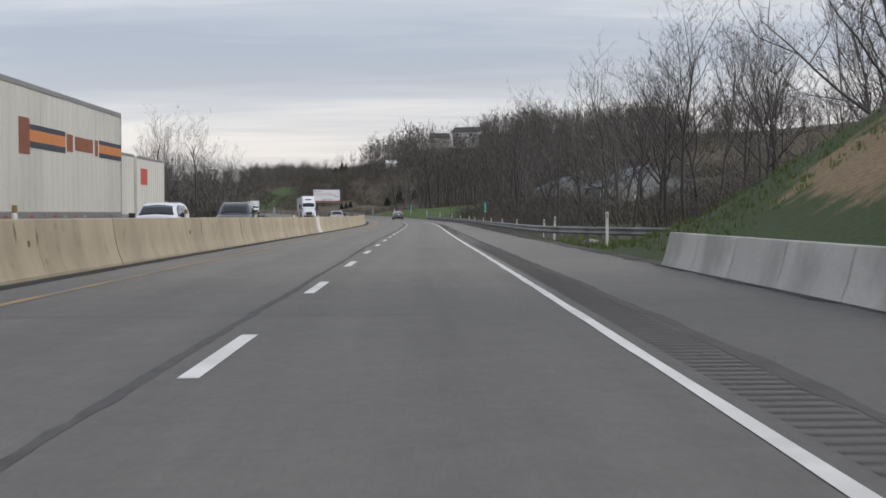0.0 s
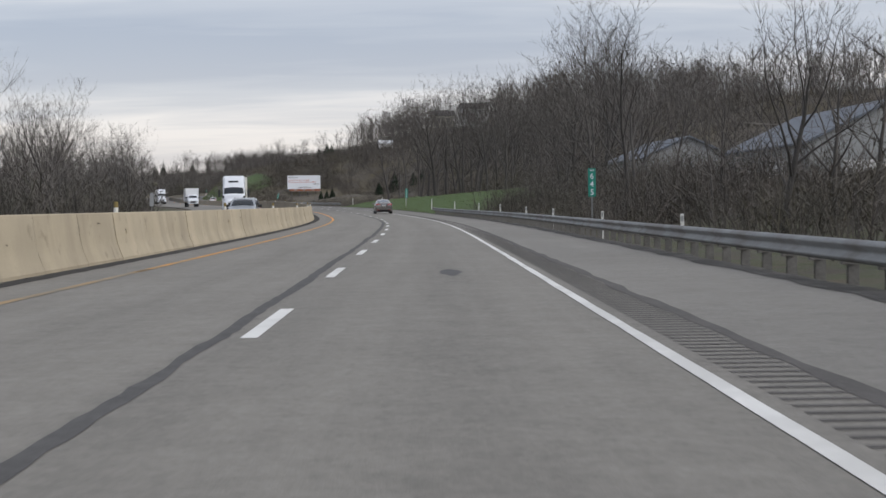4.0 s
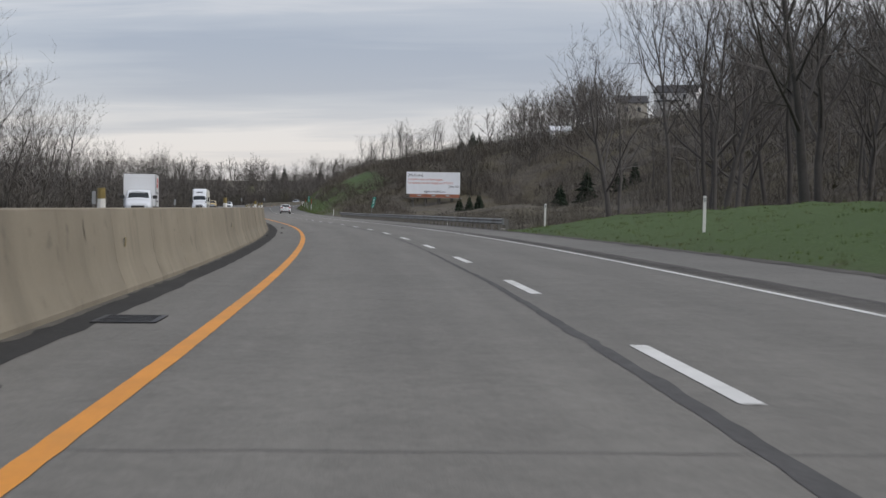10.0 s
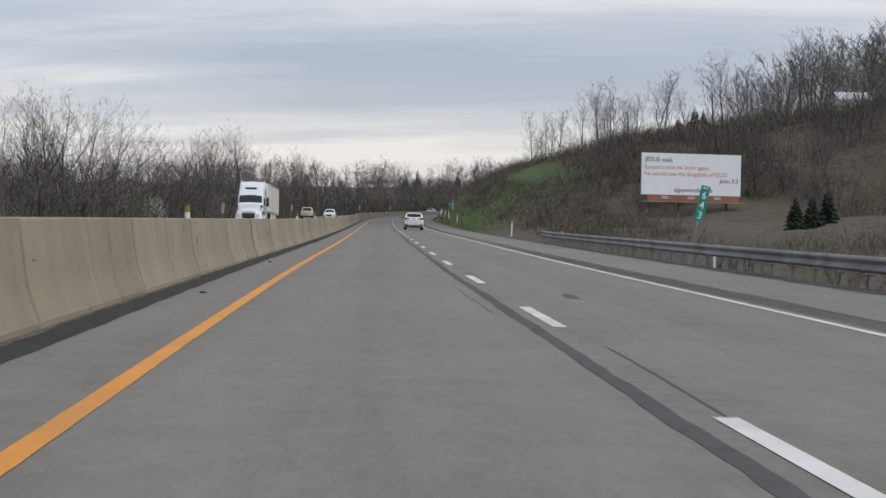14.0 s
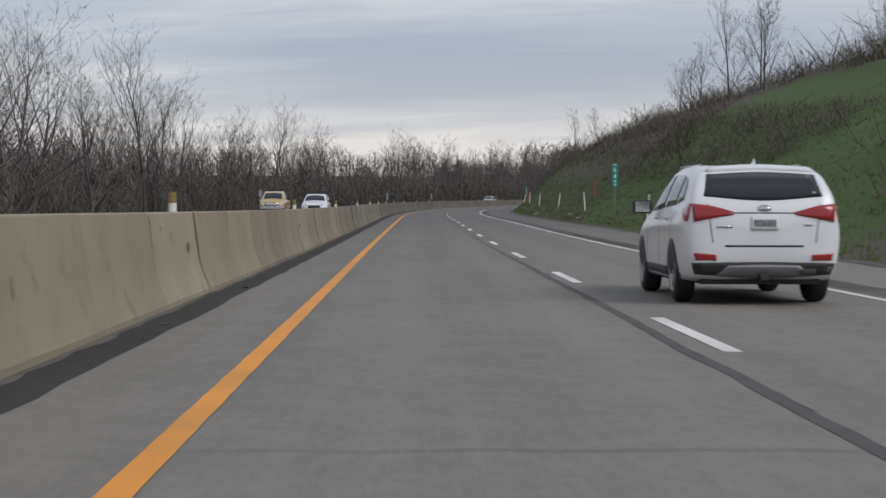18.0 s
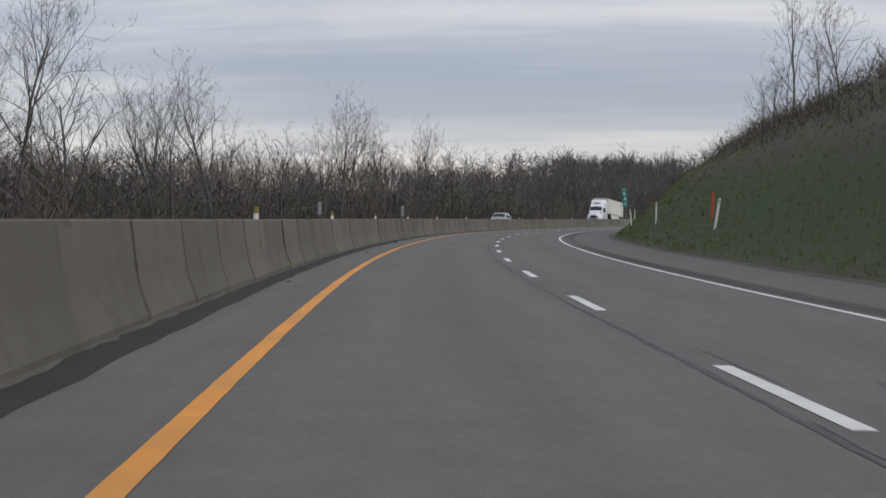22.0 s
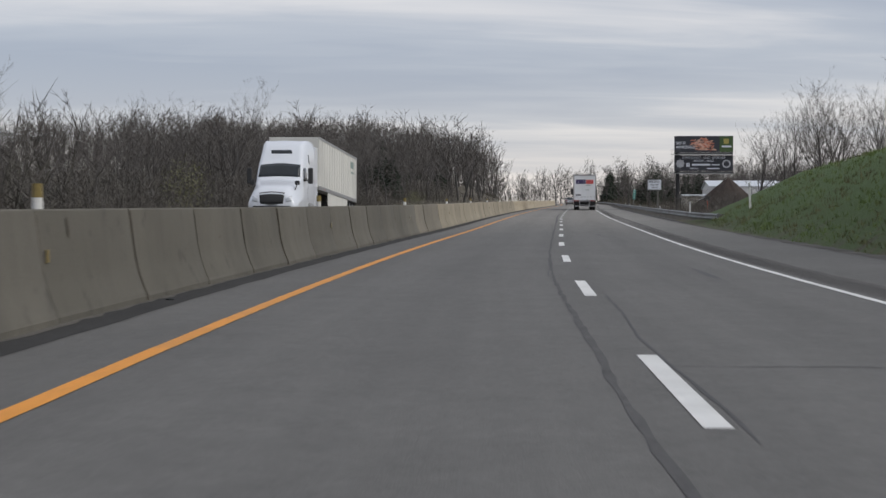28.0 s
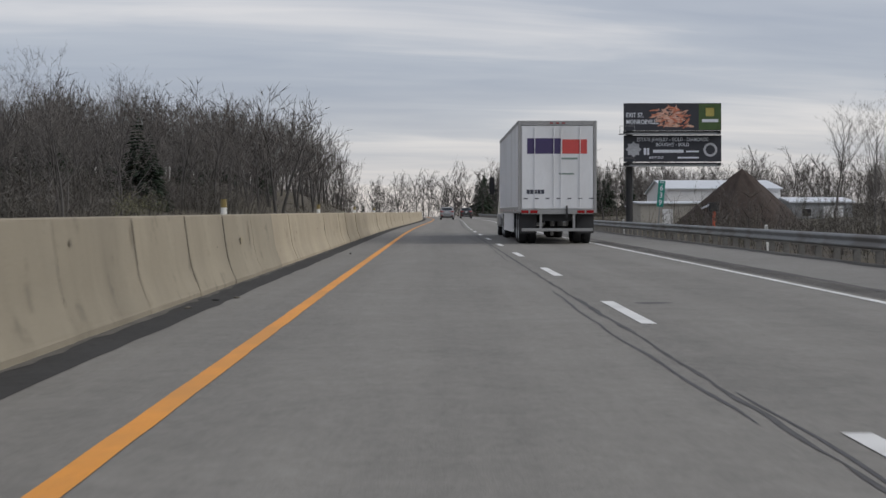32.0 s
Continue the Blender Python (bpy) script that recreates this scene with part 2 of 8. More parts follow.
def cast_concrete(name, base, dirt, spread=0.10):
    """Cast concrete: broad blotches, rain streaks that run down the face, fine pores."""
    m = bpy.data.materials.new(name)
    m.use_nodes = True
    nt = m.node_tree
    n, l = nt.nodes.new, nt.links.new
    b = nt.nodes["Principled BSDF"]
    b.inputs["Roughness"].default_value = 0.93
    geo = n("ShaderNodeNewGeometry")

    def noise(scale, stretch, detail, lo, hi):
        mp = n("ShaderNodeMapping"); mp.inputs["Scale"].default_value = stretch
        l(geo.outputs["Position"], mp.inputs[0])
        x = n("ShaderNodeTexNoise"); x.inputs["Scale"].default_value = scale; x.inputs["Detail"].default_value = detail; x.inputs["Roughness"].default_value = 0.6
        l(mp.outputs[0], x.inputs[0])
        r = n("ShaderNodeMapRange"); r.inputs[1].default_value, r.inputs[2].default_value = lo, hi
        l(x.outputs["Fac"], r.inputs[0])
        return r.outputs[0], x.outputs["Fac"]

    def blend(fac, a, c, amount):
        k = n("ShaderNodeMath"); k.operation = "MULTIPLY"; k.inputs[1].default_value = amount
        l(fac, k.inputs[0])
        x = n("ShaderNodeMix"); x.data_type = "RGBA"
        l(k.outputs[0], x.inputs[0])
        l(a, x.inputs[6])
        x.inputs[7].default_value = (*c, 1)
        return x.outputs[2]

    rgb = n("ShaderNodeRGB"); rgb.outputs[0].default_value = (*base, 1)
    pale = tuple(min(1, c * 1.22) for c in base)
    col = blend(noise(0.55, (1, 1, 0.8), 5, 0.42, 0.62)[0], rgb.outputs[0], pale, 0.7)
    col = blend(noise(0.8, (1, 1, 0.14), 6, 0.48, 0.70)[0], col, dirt, 0.5)
    col = blend(noise(4.0, (1, 1, 0.07), 4, 0.60, 0.72)[0], col, dirt, 0.38)
    col = blend(noise(2.4, (1, 1, 1), 7, 0.60, 0.68)[0], col, tuple(c * .6 for c in dirt), 0.5)
    pores, raw = noise(34.0, (1, 1, 1), 3, 0.35, 0.75)
    col = blend(pores, col, tuple(c * .72 for c in base), 0.35)
    oi = n("ShaderNodeObjectInfo")
    v = n("ShaderNodeMapRange"); v.inputs[3].default_value, v.inputs[4].default_value = 1 - spread, 1 + spread
    l(oi.outputs["Random"], v.inputs[0])
    x = n("ShaderNodeMix"); x.data_type = "RGBA"; x.blend_type = "MULTIPLY"; x.inputs[0].default_value = 1
    l(col, x.inputs[6]); l(v.outputs[0], x.inputs[7])
    l(x.outputs[2], b.inputs["Base Color"])
    bp = n("ShaderNodeBump"); bp.inputs["Strength"].default_value = 0.35; bp.inputs["Distance"].default_value = 0.015
    l(raw, bp.inputs["Height"]); l(bp.outputs[0], b.inputs["Normal"])
    return m


CONCRETE = cast_concrete("concrete", (0.415, 0.355, 0.258), (0.285, 0.241, 0.175))
CONCRETE_TAN = cast_concrete("concrete_tan", (0.285, 0.250, 0.186), (0.20, 0.175, 0.132))
CONCRETE_MID = cast_concrete("concrete_stained", (0.255, 0.222, 0.168), (0.145, 0.127, 0.098), 0.13)
CONCRETE_DIM = cast_concrete("concrete_dull", (0.186, 0.167, 0.132), (0.112, 0.10, 0.08), 0.12)
CONCRETE_DARKEST = cast_concrete("concrete_darkest", (0.126, 0.117, 0.096), (0.080, 0.074, 0.061), 0.14)
GRAVEL = material("verge_gravel", (0.088, 0.083, 0.075), 0.95, vary=0.45, scale=1.4, fine=16, bump=0.8, second=(0.05, 0.047, 0.042))
SILT = material("gutter_silt", (0.115, 0.105, 0.09), 0.95, vary=0.35, scale=1.6, fine=14, bump=0.5)
CONCRETE_NEW = material("concrete_pale", (0.50, 0.49, 0.46), 0.9, vary=0.14, scale=1.1, fine=18, bump=0.3, spread=0.06, second=(0.36, 0.35, 0.33))
CONCRETE_WHITE = material("concrete_white", (0.66, 0.64, 0.58), 0.9, vary=0.08, scale=1.1, fine=18, bump=0.2)
STEEL = material("galvanised_steel", (0.24, 0.25, 0.255), 0.6, 0.45, vary=0.2, scale=1.5, fine=20, second=(0.17, 0.165, 0.16))
STEEL_POST = material("weathered_post", (0.185, 0.18, 0.17), 0.75, 0.3, vary=0.3, scale=3, fine=22)
POST_WHITE = material("post_white", (0.68, 0.68, 0.66), 0.6, vary=0.1, scale=4, fine=25)
POST_RED = material("post_orange", (0.50, 0.09, 0.04), 0.6, vary=0.15, scale=4, fine=25)
AMBER = material("amber_reflector", (0.22, 0.165, 0.055), 0.35, vary=0.2, scale=20, fine=90)
SIGN_GREEN = material("sign_green", (0.012, 0.22, 0.17), 0.45, vary=0.1, scale=2, fine=20)
SIGN_WHITE = material("sign_white", (0.68, 0.71, 0.77), 0.5, vary=0.06, scale=1.2, fine=20)
SIGN_GREY = material("sign_back_grey", (0.36, 0.37, 0.38), 0.5, 0.5, vary=0.1, scale=2, fine=20)
BLACK = material("black", (0.018, 0.018, 0.02), 0.55, vary=0.2, scale=2, fine=20)
INK = material("dark_ink", (0.05, 0.055, 0.075), 0.6, vary=0.1, scale=2, fine=20)
GROUND = None


def ground_material():
    """Leaf litter, with grass where the ground carries it (vertex layer 'grass') and bare rock ('rock')."""
    m = bpy.data.materials.new("ground")
    m.use_nodes = True
    nt = m.node_tree
    n, l = nt.nodes.new, nt.links.new
    b = nt.nodes["Principled BSDF"]
    b.inputs["Roughness"].default_value = 0.95
    geo = n("ShaderNodeNewGeometry")

    def noise_of(scale, detail=5):
        t = n("ShaderNodeTexNoise"); t.inputs["Scale"].default_value = scale; t.inputs["Detail"].default_value = detail
        t.inputs["Roughness"].default_value = 0.62
        l(geo.outputs["Position"], t.inputs[0])
        return t.outputs["Fac"]

    def blend(fac, a, c):
        x = n("ShaderNodeMix"); x.data_type = "RGBA"
        l(fac, x.inputs[0])
        for i, v in ((6, a), (7, c)):
            if isinstance(v, tuple):
                x.inputs[i].default_value = (*v, 1)
            else:
                l(v, x.inputs[i])
        return x.outputs[2]

    def sharpen(v, lo, hi):
        r = n("ShaderNodeMapRange"); r.inputs[1].default_value, r.inputs[2].default_value = lo, hi
        l(v, r.inputs[0])
        return r.outputs[0]

    coarse, mid, fine = noise_of(0.12), noise_of(0.9), noise_of(7.0)
    litter = blend(sharpen(mid, 0.35, 0.65), (0.070, 0.061, 0.050), (0.128, 0.112, 0.090))
    litter = blend(sharpen(coarse, 0.45, 0.6), litter, (0.098, 0.083, 0.052))
    grass = blend(sharpen(fine, 0.35, 0.65), (0.040, 0.066, 0.022), (0.068, 0.102, 0.034))
    grass = blend(sharpen(mid, 0.50, 0.72), grass, (0.066, 0.064, 0.030))
    fm = n("ShaderNodeAttribute")
    fm.attribute_name = "fresh"
    fresh = blend(sharpen(fine, 0.35, 0.65), (0.052, 0.090, 0.024), (0.082, 0.132, 0.036))
    grass = blend(fm.outputs["Fac"], grass, fresh)
    rock = blend(sharpen(fine, 0.3, 0.7), (0.19, 0.13, 0.07), (0.36, 0.275, 0.165))
    gm, rm = n("ShaderNodeAttribute"), n("ShaderNodeAttribute")
    gm.attribute_name, rm.attribute_name = "grass", "rock"

    def ragged(attr):
        s = n("ShaderNodeMath"); s.operation = "ADD"
        k = n("ShaderNodeMath"); k.operation = "MULTIPLY_ADD"; k.inputs[1].default_value, k.inputs[2].default_value = 1.3, -0.65
        l(mid, k.inputs[0]); l(attr.outputs["Fac"], s.inputs[0]); l(k.outputs[0], s.inputs[1])
        return sharpen(s.outputs[0], 0.35, 0.65)

    col = blend(ragged(gm), litter, grass)
    col = blend(ragged(rm), col, rock)
    l(col, b.inputs["Base Color"])
    bp = n("ShaderNodeBump"); bp.inputs["Strength"].default_value = 0.8; bp.inputs["Distance"].default_value = 0.12
    l(fine, bp.inputs["Height"]); l(bp.outputs[0], b.inputs["Normal"])
    return m


TYRE_SCRAP_AND_PIT = material("tyre_scrap_and_pit_shade", (0.018, 0.018, 0.019), 0.9, vary=0.3, scale=5, fine=30)
# scuffs on the barrier, and the painted shade in its joints
SCUFF_AND_GAP = material("scuff_and_gap_shade", (0.105, 0.09, 0.07), 0.95, vary=0.4, scale=6, fine=30)
GROUND = ground_material()
BARK = material("bark", (0.082, 0.077, 0.073), 0.95, vary=0.3, scale=1.2, fine=9, spread=0.3)
TWIG = material("twigs", (0.108, 0.099, 0.092), 0.95, vary=0.25, scale=0.3, fine=6, spread=0.28)
BRUSH = material("brush", (0.112, 0.097, 0.083), 0.95, vary=0.55, scale=0.12, fine=0.7, island=0.25, second=(0.094, 0.087, 0.060))
THICKET = material("thicket", (0.098, 0.088, 0.080), 0.95, vary=0.5, scale=0.16, fine=0.9, island=0.22, second=(0.080, 0.076, 0.062))
FIR = material("fir_needles", (0.016, 0.030, 0.016), 0.9, vary=0.4, scale=0.8, fine=7, spread=0.25)
BLADE = material("grass_blades", (0.105, 0.150, 0.040), 0.9, vary=0.35, scale=0.35, fine=5, island=0.35, second=(0.115, 0.110, 0.050))
BUD = material("pale_buds", (0.16, 0.155, 0.085), 0.9, vary=0.25, scale=0.6, fine=6, spread=0.2)
BLOSSOM = material("blossom", (0.50, 0.50, 0.42), 0.9, vary=0.2, scale=1, fine=8)

# ---------------------------------------------------------------- the road's line
STEP = 2.0
S_MIN, S_MAX = -160.0, 2100.0
# bend in 1/km every 40 m, rise in per cent every 60 m
BEND = [0.159, 0.089, 0.019, -0.083, -0.000, 0.113, 0.568, 0.961, 0.975, 0.720, 0.907, 0.935, -0.153, -0.297, 0.101, -0.009,
    -0.024, -0.190, 0.113, -0.343, -1.096, -1.005, -1.695, -0.934, -1.747, -0.986, 0.164, -0.255, -0.095, 0.056, -0.225, -0.146,
    0.074, 0.295, 0.516, 0.739, 0.961]
RISE = [0.068, 0.068, -0.124, -0.077, 0.091, 0.181, 0.832, 0.740, 0.681, 0.576, 0.753, 0.841, 1.397, 1.278, 1.515, 1.580, 1.626,
    1.923, 2.244, 2.225, 2.152, 2.117, 2.202, 2.209, 2.204, 2.202]
SG = np.arange(S_MIN, S_MAX + 0.1, STEP)


def make_line():
    kap = np.interp(SG, np.arange(len(BEND)) * 40.0 - 40.0, BEND, right=0.0) / 1000
    kap[SG > 1330] = 0.0
    slope = np.interp(SG, np.arange(len(RISE)) * 60.0 - 60.0, RISE) / 100
    slope = np.where(SG > 1400, np.maximum(0.004, 0.022 - (SG - 1400) * 0.00006), slope)

    def run(v):
        w = np.concatenate([[0], np.cumsum((v[1:] + v[:-1]) / 2 * STEP)])
        return w - np.interp(0, SG, w)
    th = run(kap)
    return th, run(-np.sin(th)), run(np.cos(th)), run(slope)


TH, RX, RY, RZ = make_line()


def at(s, u, h=0.0):
    """World place of the point s metres along the road, u metres right of the lane line and h over it."""
    t = np.interp(s, SG, TH)
    return Vector((np.interp(s, SG, RX) + u * math.cos(t), np.interp(s, SG, RY) + u * math.sin(t), np.interp(s, SG, RZ) + h))


def many(s, u, h):
    s, u, h = np.broadcast_arrays(np.asarray(s, float), np.asarray(u, float), np.asarray(h, float))
    t = np.interp(s, SG, TH)
    return np.stack([np.interp(s, SG, RX) + u * np.cos(t), np.interp(s, SG, RY) + u * np.sin(t), np.interp(s, SG, RZ) + h], -1)


def facing(s):
    return math.degrees(np.interp(s, SG, TH))


def here(s, u, h=0.0, turn=0.0, tilt=0.0, lean=0.0):
    """Pose at (s, u, h), its y axis along the road."""
    p = at(s, u, h)
    rise = math.degrees(math.atan((np.interp(s + 2, SG, RZ) - np.interp(s - 2, SG, RZ)) / 4))
    return pose(p.x, p.y, p.z, tilt + rise, lean, facing(s) + turn)


# ---------------------------------------------------------------- mesh helpers
def mesh_from(name, verts, faces, smooth=False):
    me = bpy.data.meshes.new(name)
    me.from_pydata([tuple(v) for v in verts], [], [tuple(f) for f in faces])
    if smooth:
        me.polygons.foreach_set("use_smooth", [True] * len(me.polygons))
    me.update()
    return me


def mesh_tris(name, verts, tris):
    """A mesh from arrays of corners and triangles, quick for large ones."""
    me = bpy.data.meshes.new(name)
    nv, nt = len(verts), len(tris)
    me.vertices.add(nv)
    me.vertices.foreach_set("co", np.asarray(verts, np.float32).ravel())
    me.loops.add(nt * 3)
    me.loops.foreach_set("vertex_index", np.asarray(tris, np.int32).ravel())
    me.polygons.add(nt)
    me.polygons.foreach_set("loop_start", np.arange(0, nt * 3, 3, dtype=np.int32))
    me.update(calc_edges=True)
    return me


def part(name, shape, mat, parent=None, label="", m=None):
    """Links a bmesh or mesh as one object under a thing or a part."""
    if isinstance(shape, bmesh.types.BMesh):
        me = bpy.data.meshes.new(name)
        bmesh.ops.recalc_face_normals(shape, faces=shape.faces[:])
        shape.to_mesh(me)
        shape.free()
    else:
        me = shape
    if mat is not None and not me.materials:
        me.materials.append(mat)
    ob = new(name, me)
    if parent is not None:
        ob.parent = parent
    if m is not None:
        ob.matrix_basis = m
    return tagged(ob, label)


def thing(name, m, label, category, group="", kind=""):
    ob = new(name)
    ob.empty_display_size = 0.3
    ob.matrix_basis = m
    return tagged(ob, label, category, group, kind)


def setting(name, me, mat, label="", category=""):
    ob = part(name, me, mat)
    return tagged(ob, label, category, "", "structure")


def box(bm, x0, x1, y0, y1, z0, z1, bevel=0.0, turn=None):
    """Adds a box to bm, its edges rounded by bevel."""
    g = bmesh.ops.create_cube(bm, size=1.0)["verts"]
    m = Matrix.Translation(((x0 + x1) / 2, (y0 + y1) / 2, (z0 + z1) / 2)) @ Matrix.Diagonal((x1 - x0, y1 - y0, z1 - z0, 1))
    bmesh.ops.transform(bm, matrix=m, verts=g)
    if bevel:
        e = list({e for v in g for e in v.link_edges})
        r = bmesh.ops.bevel(bm, geom=e, offset=bevel, segments=2, affect="EDGES", profile=0.6)
        g = list({v for f in r["faces"] for v in f.verts} | {v for v in g if v.is_valid})
    if turn is not None:
        bmesh.ops.transform(bm, matrix=turn, verts=g)
    return bm


def boxed(x0, x1, y0, y1, z0, z1, bevel=0.0, turn=None):
    return box(bmesh.new(), x0, x1, y0, y1, z0, z1, bevel, turn)


def rod(bm, p0, p1, r0, r1=None, sides=8, caps=True):
    """Adds a tapered rod between two points."""
    p0, p1 = Vector(p0), Vector(p1)
    r1 = r0 if r1 is None else r1
    m = Matrix.Translation((p0 + p1) / 2) @ (p1 - p0).to_track_quat("Z", "Y").to_matrix().to_4x4()
    bmesh.ops.create_cone(bm, cap_ends=caps, segments=sides, radius1=r0, radius2=r1, depth=(p1 - p0).length, matrix=m)
    return bm


def lathe(profile, sides=24, axis="x"):
    """A turned body: profile of (along, radius) round the axis."""
    bm = bmesh.new()
    rings = []
    for a, r in profile:
        ring = []
        for i in range(sides):
            c, s = math.cos(i * math.tau / sides) * r, math.sin(i * math.tau / sides) * r
            ring.append(bm.verts.new((a, c, s) if axis == "x" else (c, s, a)))
        rings.append(ring)
    for p, q in zip(rings, rings[1:]):
        for i in range(sides):
            bm.faces.new((p[i], p[(i + 1) % sides], q[(i + 1) % sides], q[i]))
    return bm


def ribbon(name, s0, s1, u0, u1, h, step=4.0, rag=0.0, seed=0):
    """A strip of surface along the road from u0 to u1; rag makes its edges uneven."""
    rnd = np.random.RandomState(seed)
    s = np.linspace(s0, s1, max(2, int((s1 - s0) / step) + 1))
    a = u0 + rag * rnd.uniform(-1, 1, len(s))
    b = u1 + rag * rnd.uniform(-1, 1, len(s))
    v = np.concatenate([many(s, a, h), many(s, b, h)])
    k = len(s)
    return mesh_from(name, v, [(i, i + k, i + k + 1, i + 1) for i in range(k - 1)])


def lettering(text, size, mat, parent, m, name="lettering", squeeze=1.0, bold=0.0):
    """Flat letters of the built-in font as a mesh, centred on m."""
    cu = bpy.data.curves.new(name, "FONT")
    cu.body, cu.size, cu.align_x, cu.align_y = text, size, "CENTER", "CENTER"
    cu.extrude, cu.offset, cu.resolution_u = 0.003, bold, 3
    tmp = bpy.data.objects.new(name, cu)
    scene.collection.objects.link(tmp)
    bpy.context.view_layer.update()
    me = bpy.data.meshes.new_from_object(tmp.evaluated_get(bpy.context.evaluated_depsgraph_get()))
    bpy.data.objects.remove(tmp)
    bpy.data.curves.remove(cu)
    me.transform(Matrix.Diagonal((squeeze, 1, 1, 1)))
    return part(name, me, mat, parent, "", m)

# ---------------------------------------------------------------- the lie of the land
U_RIGHT = [6.0, 7.0, 9.0, 12.0, 16.0, 22.0, 30.0, 45.0, 65.0, 100.0, 160.0, 300.0, 420.0]
# metres along, then the height over the road at each of those distances to the right
RIGHT = {
    -160: [-.12, 0, 1.0, 3.0, 5.8, 9.4, 12, 14, 17, 21, 25, 30, 30],
    42: [-.12, 0, 1.0, 3.0, 5.8, 9.4, 12, 14, 17, 21, 25, 30, 30],
    62: [-.12, -.12, -.1, 0, .4, 1, 2, 4, 6.5, 9.5, 14, 18, 20],
    110: [-.12, -.15, -.5, -.5, -.2, .4, 1.4, 3.6, 6, 8.5, 11, 13, 14],
    190: [-.12, -.15, -.5, -.4, 0, .6, 1.5, 4.5, 7, 9, 11, 13, 14],
    270: [-.12, -.12, 0, .4, .8, 1.5, 3, 6, 8.5, 11, 13.5, 16, 18],
    320: [-.12, -.1, .35, 1, 1.5, 2, 3.0, 4.8, 6.2, 8, 10, 13, 15],
    385: [-.12, -.1, .4, 1, 1.3, 1.2, 1.6, 3.0, 6, 9.5, 12, 15, 17],
    420: [-.12, -.15, -.8, -1, -.8, -.4, .6, 2.0, 10, 20, 25, 29, 30],
    530: [-.12, -.15, -.8, -1, -.8, -.3, .3, .7, 9, 20, 24, 28, 28],
    590: [-.12, -.1, .1, .6, 1.0, 1.2, 1.4, 2.4, 12, 25, 27, 29, 29],
    640: [-.12, -.05, .8, 2.6, 4.8, 7.4, 10, 12, 16.3, 23.5, 27, 29, 29],
    700: [-.12, -.05, 1.3, 3.8, 6.5, 9.2, 11.3, 13.5, 16.8, 23, 27, 29, 29],
    790: [-.12, -.05, 1.6, 4.5, 7.3, 9.9, 11.0, 13, 17, 24.3, 27, 29, 29],
    815: [-.12, -.05, 1.6, 4.5, 7.2, 9.8, 10.6, 12.5, 17, 27.6, 27, 29, 29],
    880: [-.12, -.05, 1.6, 4.4, 7.0, 9.0, 9.4, 9.4, 12, 23, 28, 30, 32],
    960: [-.12, -.05, 1.6, 4.0, 5.9, 7.0, 6.8, 5.8, 3.6, 4, 6, 8, 10],
    1010: [-.12, .1, 1.2, 2.7, 3.6, 3.7, 3.0, 1.6, .6, 1, 3, 6, 8],
    1060: [-.12, -.15, -.7, -.9, -.9, -.9, -.8, -.6, -.4, 0, 3, 8, 10],
    1400: [-.12, -.15, -.7, -.9, -.9, -.9, -.8, -.6, -.4, 1, 4, 9, 11],
    2100: [-.12, -.15, .5, 1, 2, 3, 4, 5, 6, 8, 10, 12, 14],
}
U_LEFT = [-17.5, -19.0, -24.0, -34.0, -55.0, -90.0, -150.0, -260.0, -420.0]
LEFT = {
    -160: [-.12, -.2, -.8, -1, -1, -1, -1, 0, 2],
    300: [-.12, -.2, -1, -1.2, -1.5, -1.5, -1, 0, 2],
    700: [-.12, -.2, -1, -1.5, -1.5, -1, 0, 2, 4],
    1000: [-.12, -.2, -.8, -1, -.5, .5, 1.5, 4, 6],
    1200: [-.12, -.2, -.5, -.3, .8, 2, 3, 5, 8],
    1330: [-.12, -.2, 0, 1.5, 3.5, 5, 6, 8, 9],
    1480: [-.12, -.2, 1.5, 5, 8, 10, 10, 10, 11],
    1560: [-.12, -.2, 1, 4, 7, 9, 9, 9, 10],
    1640: [-.12, -.2, -.5, 0, 1, 3, 6, 8, 12],
    2100: [-.12, 0, 0.5, 1, 2, 3, 5, 9, 12],
}


def table(rows, us, s, u):
    """Height over the road from a table of cross sections."""
    s, u = np.broadcast_arrays(np.asarray(s, float), np.asarray(u, float))
    ss = np.array(sorted(rows))
    us = np.asarray(us, float)
    z = np.array([rows[k] for k in sorted(rows)], float)
    if us[0] > us[-1]:
        us, z = us[::-1], z[:, ::-1]
    i = np.clip(np.searchsorted(ss, s, side="right") - 1, 0, len(ss) - 2)
    f = np.clip((s - ss[i]) / (ss[i + 1] - ss[i]), 0, 1)
    f = f * f * (3 - 2 * f)
    j = np.clip(np.searchsorted(us, u, side="right") - 1, 0, len(us) - 2)
    g = np.clip((u - us[j]) / (us[j + 1] - us[j]), 0, 1)
    return (z[i, j] * (1 - g) + z[i, j + 1] * g) * (1 - f) + (z[i + 1, j] * (1 - g) + z[i + 1, j + 1] * g) * f


def bumps(s, u):
    """Unevenness that grows away from the road."""
    s, u = np.broadcast_arrays(np.asarray(s, float), np.asarray(u, float))
    w = np.clip((np.abs(u) - 8.0) / 25.0, 0, 1)
    w = np.where(u < 0, np.clip((np.abs(u) - 19.0) / 20.0, 0, 1), w)
    return w * (0.35 * np.sin(s * 0.21 + u * 0.13) * np.sin(u * 0.31 - s * 0.05) + 0.8 * np.sin(s * 0.047 + 1.3) * np.sin(u * 0.06 + s * 0.011)) \
        + np.clip(w * 4, 0, 1) * 0.09 * np.sin(s * 1.7 + u * 2.3) * np.sin(s * 0.9 - u * 1.1)


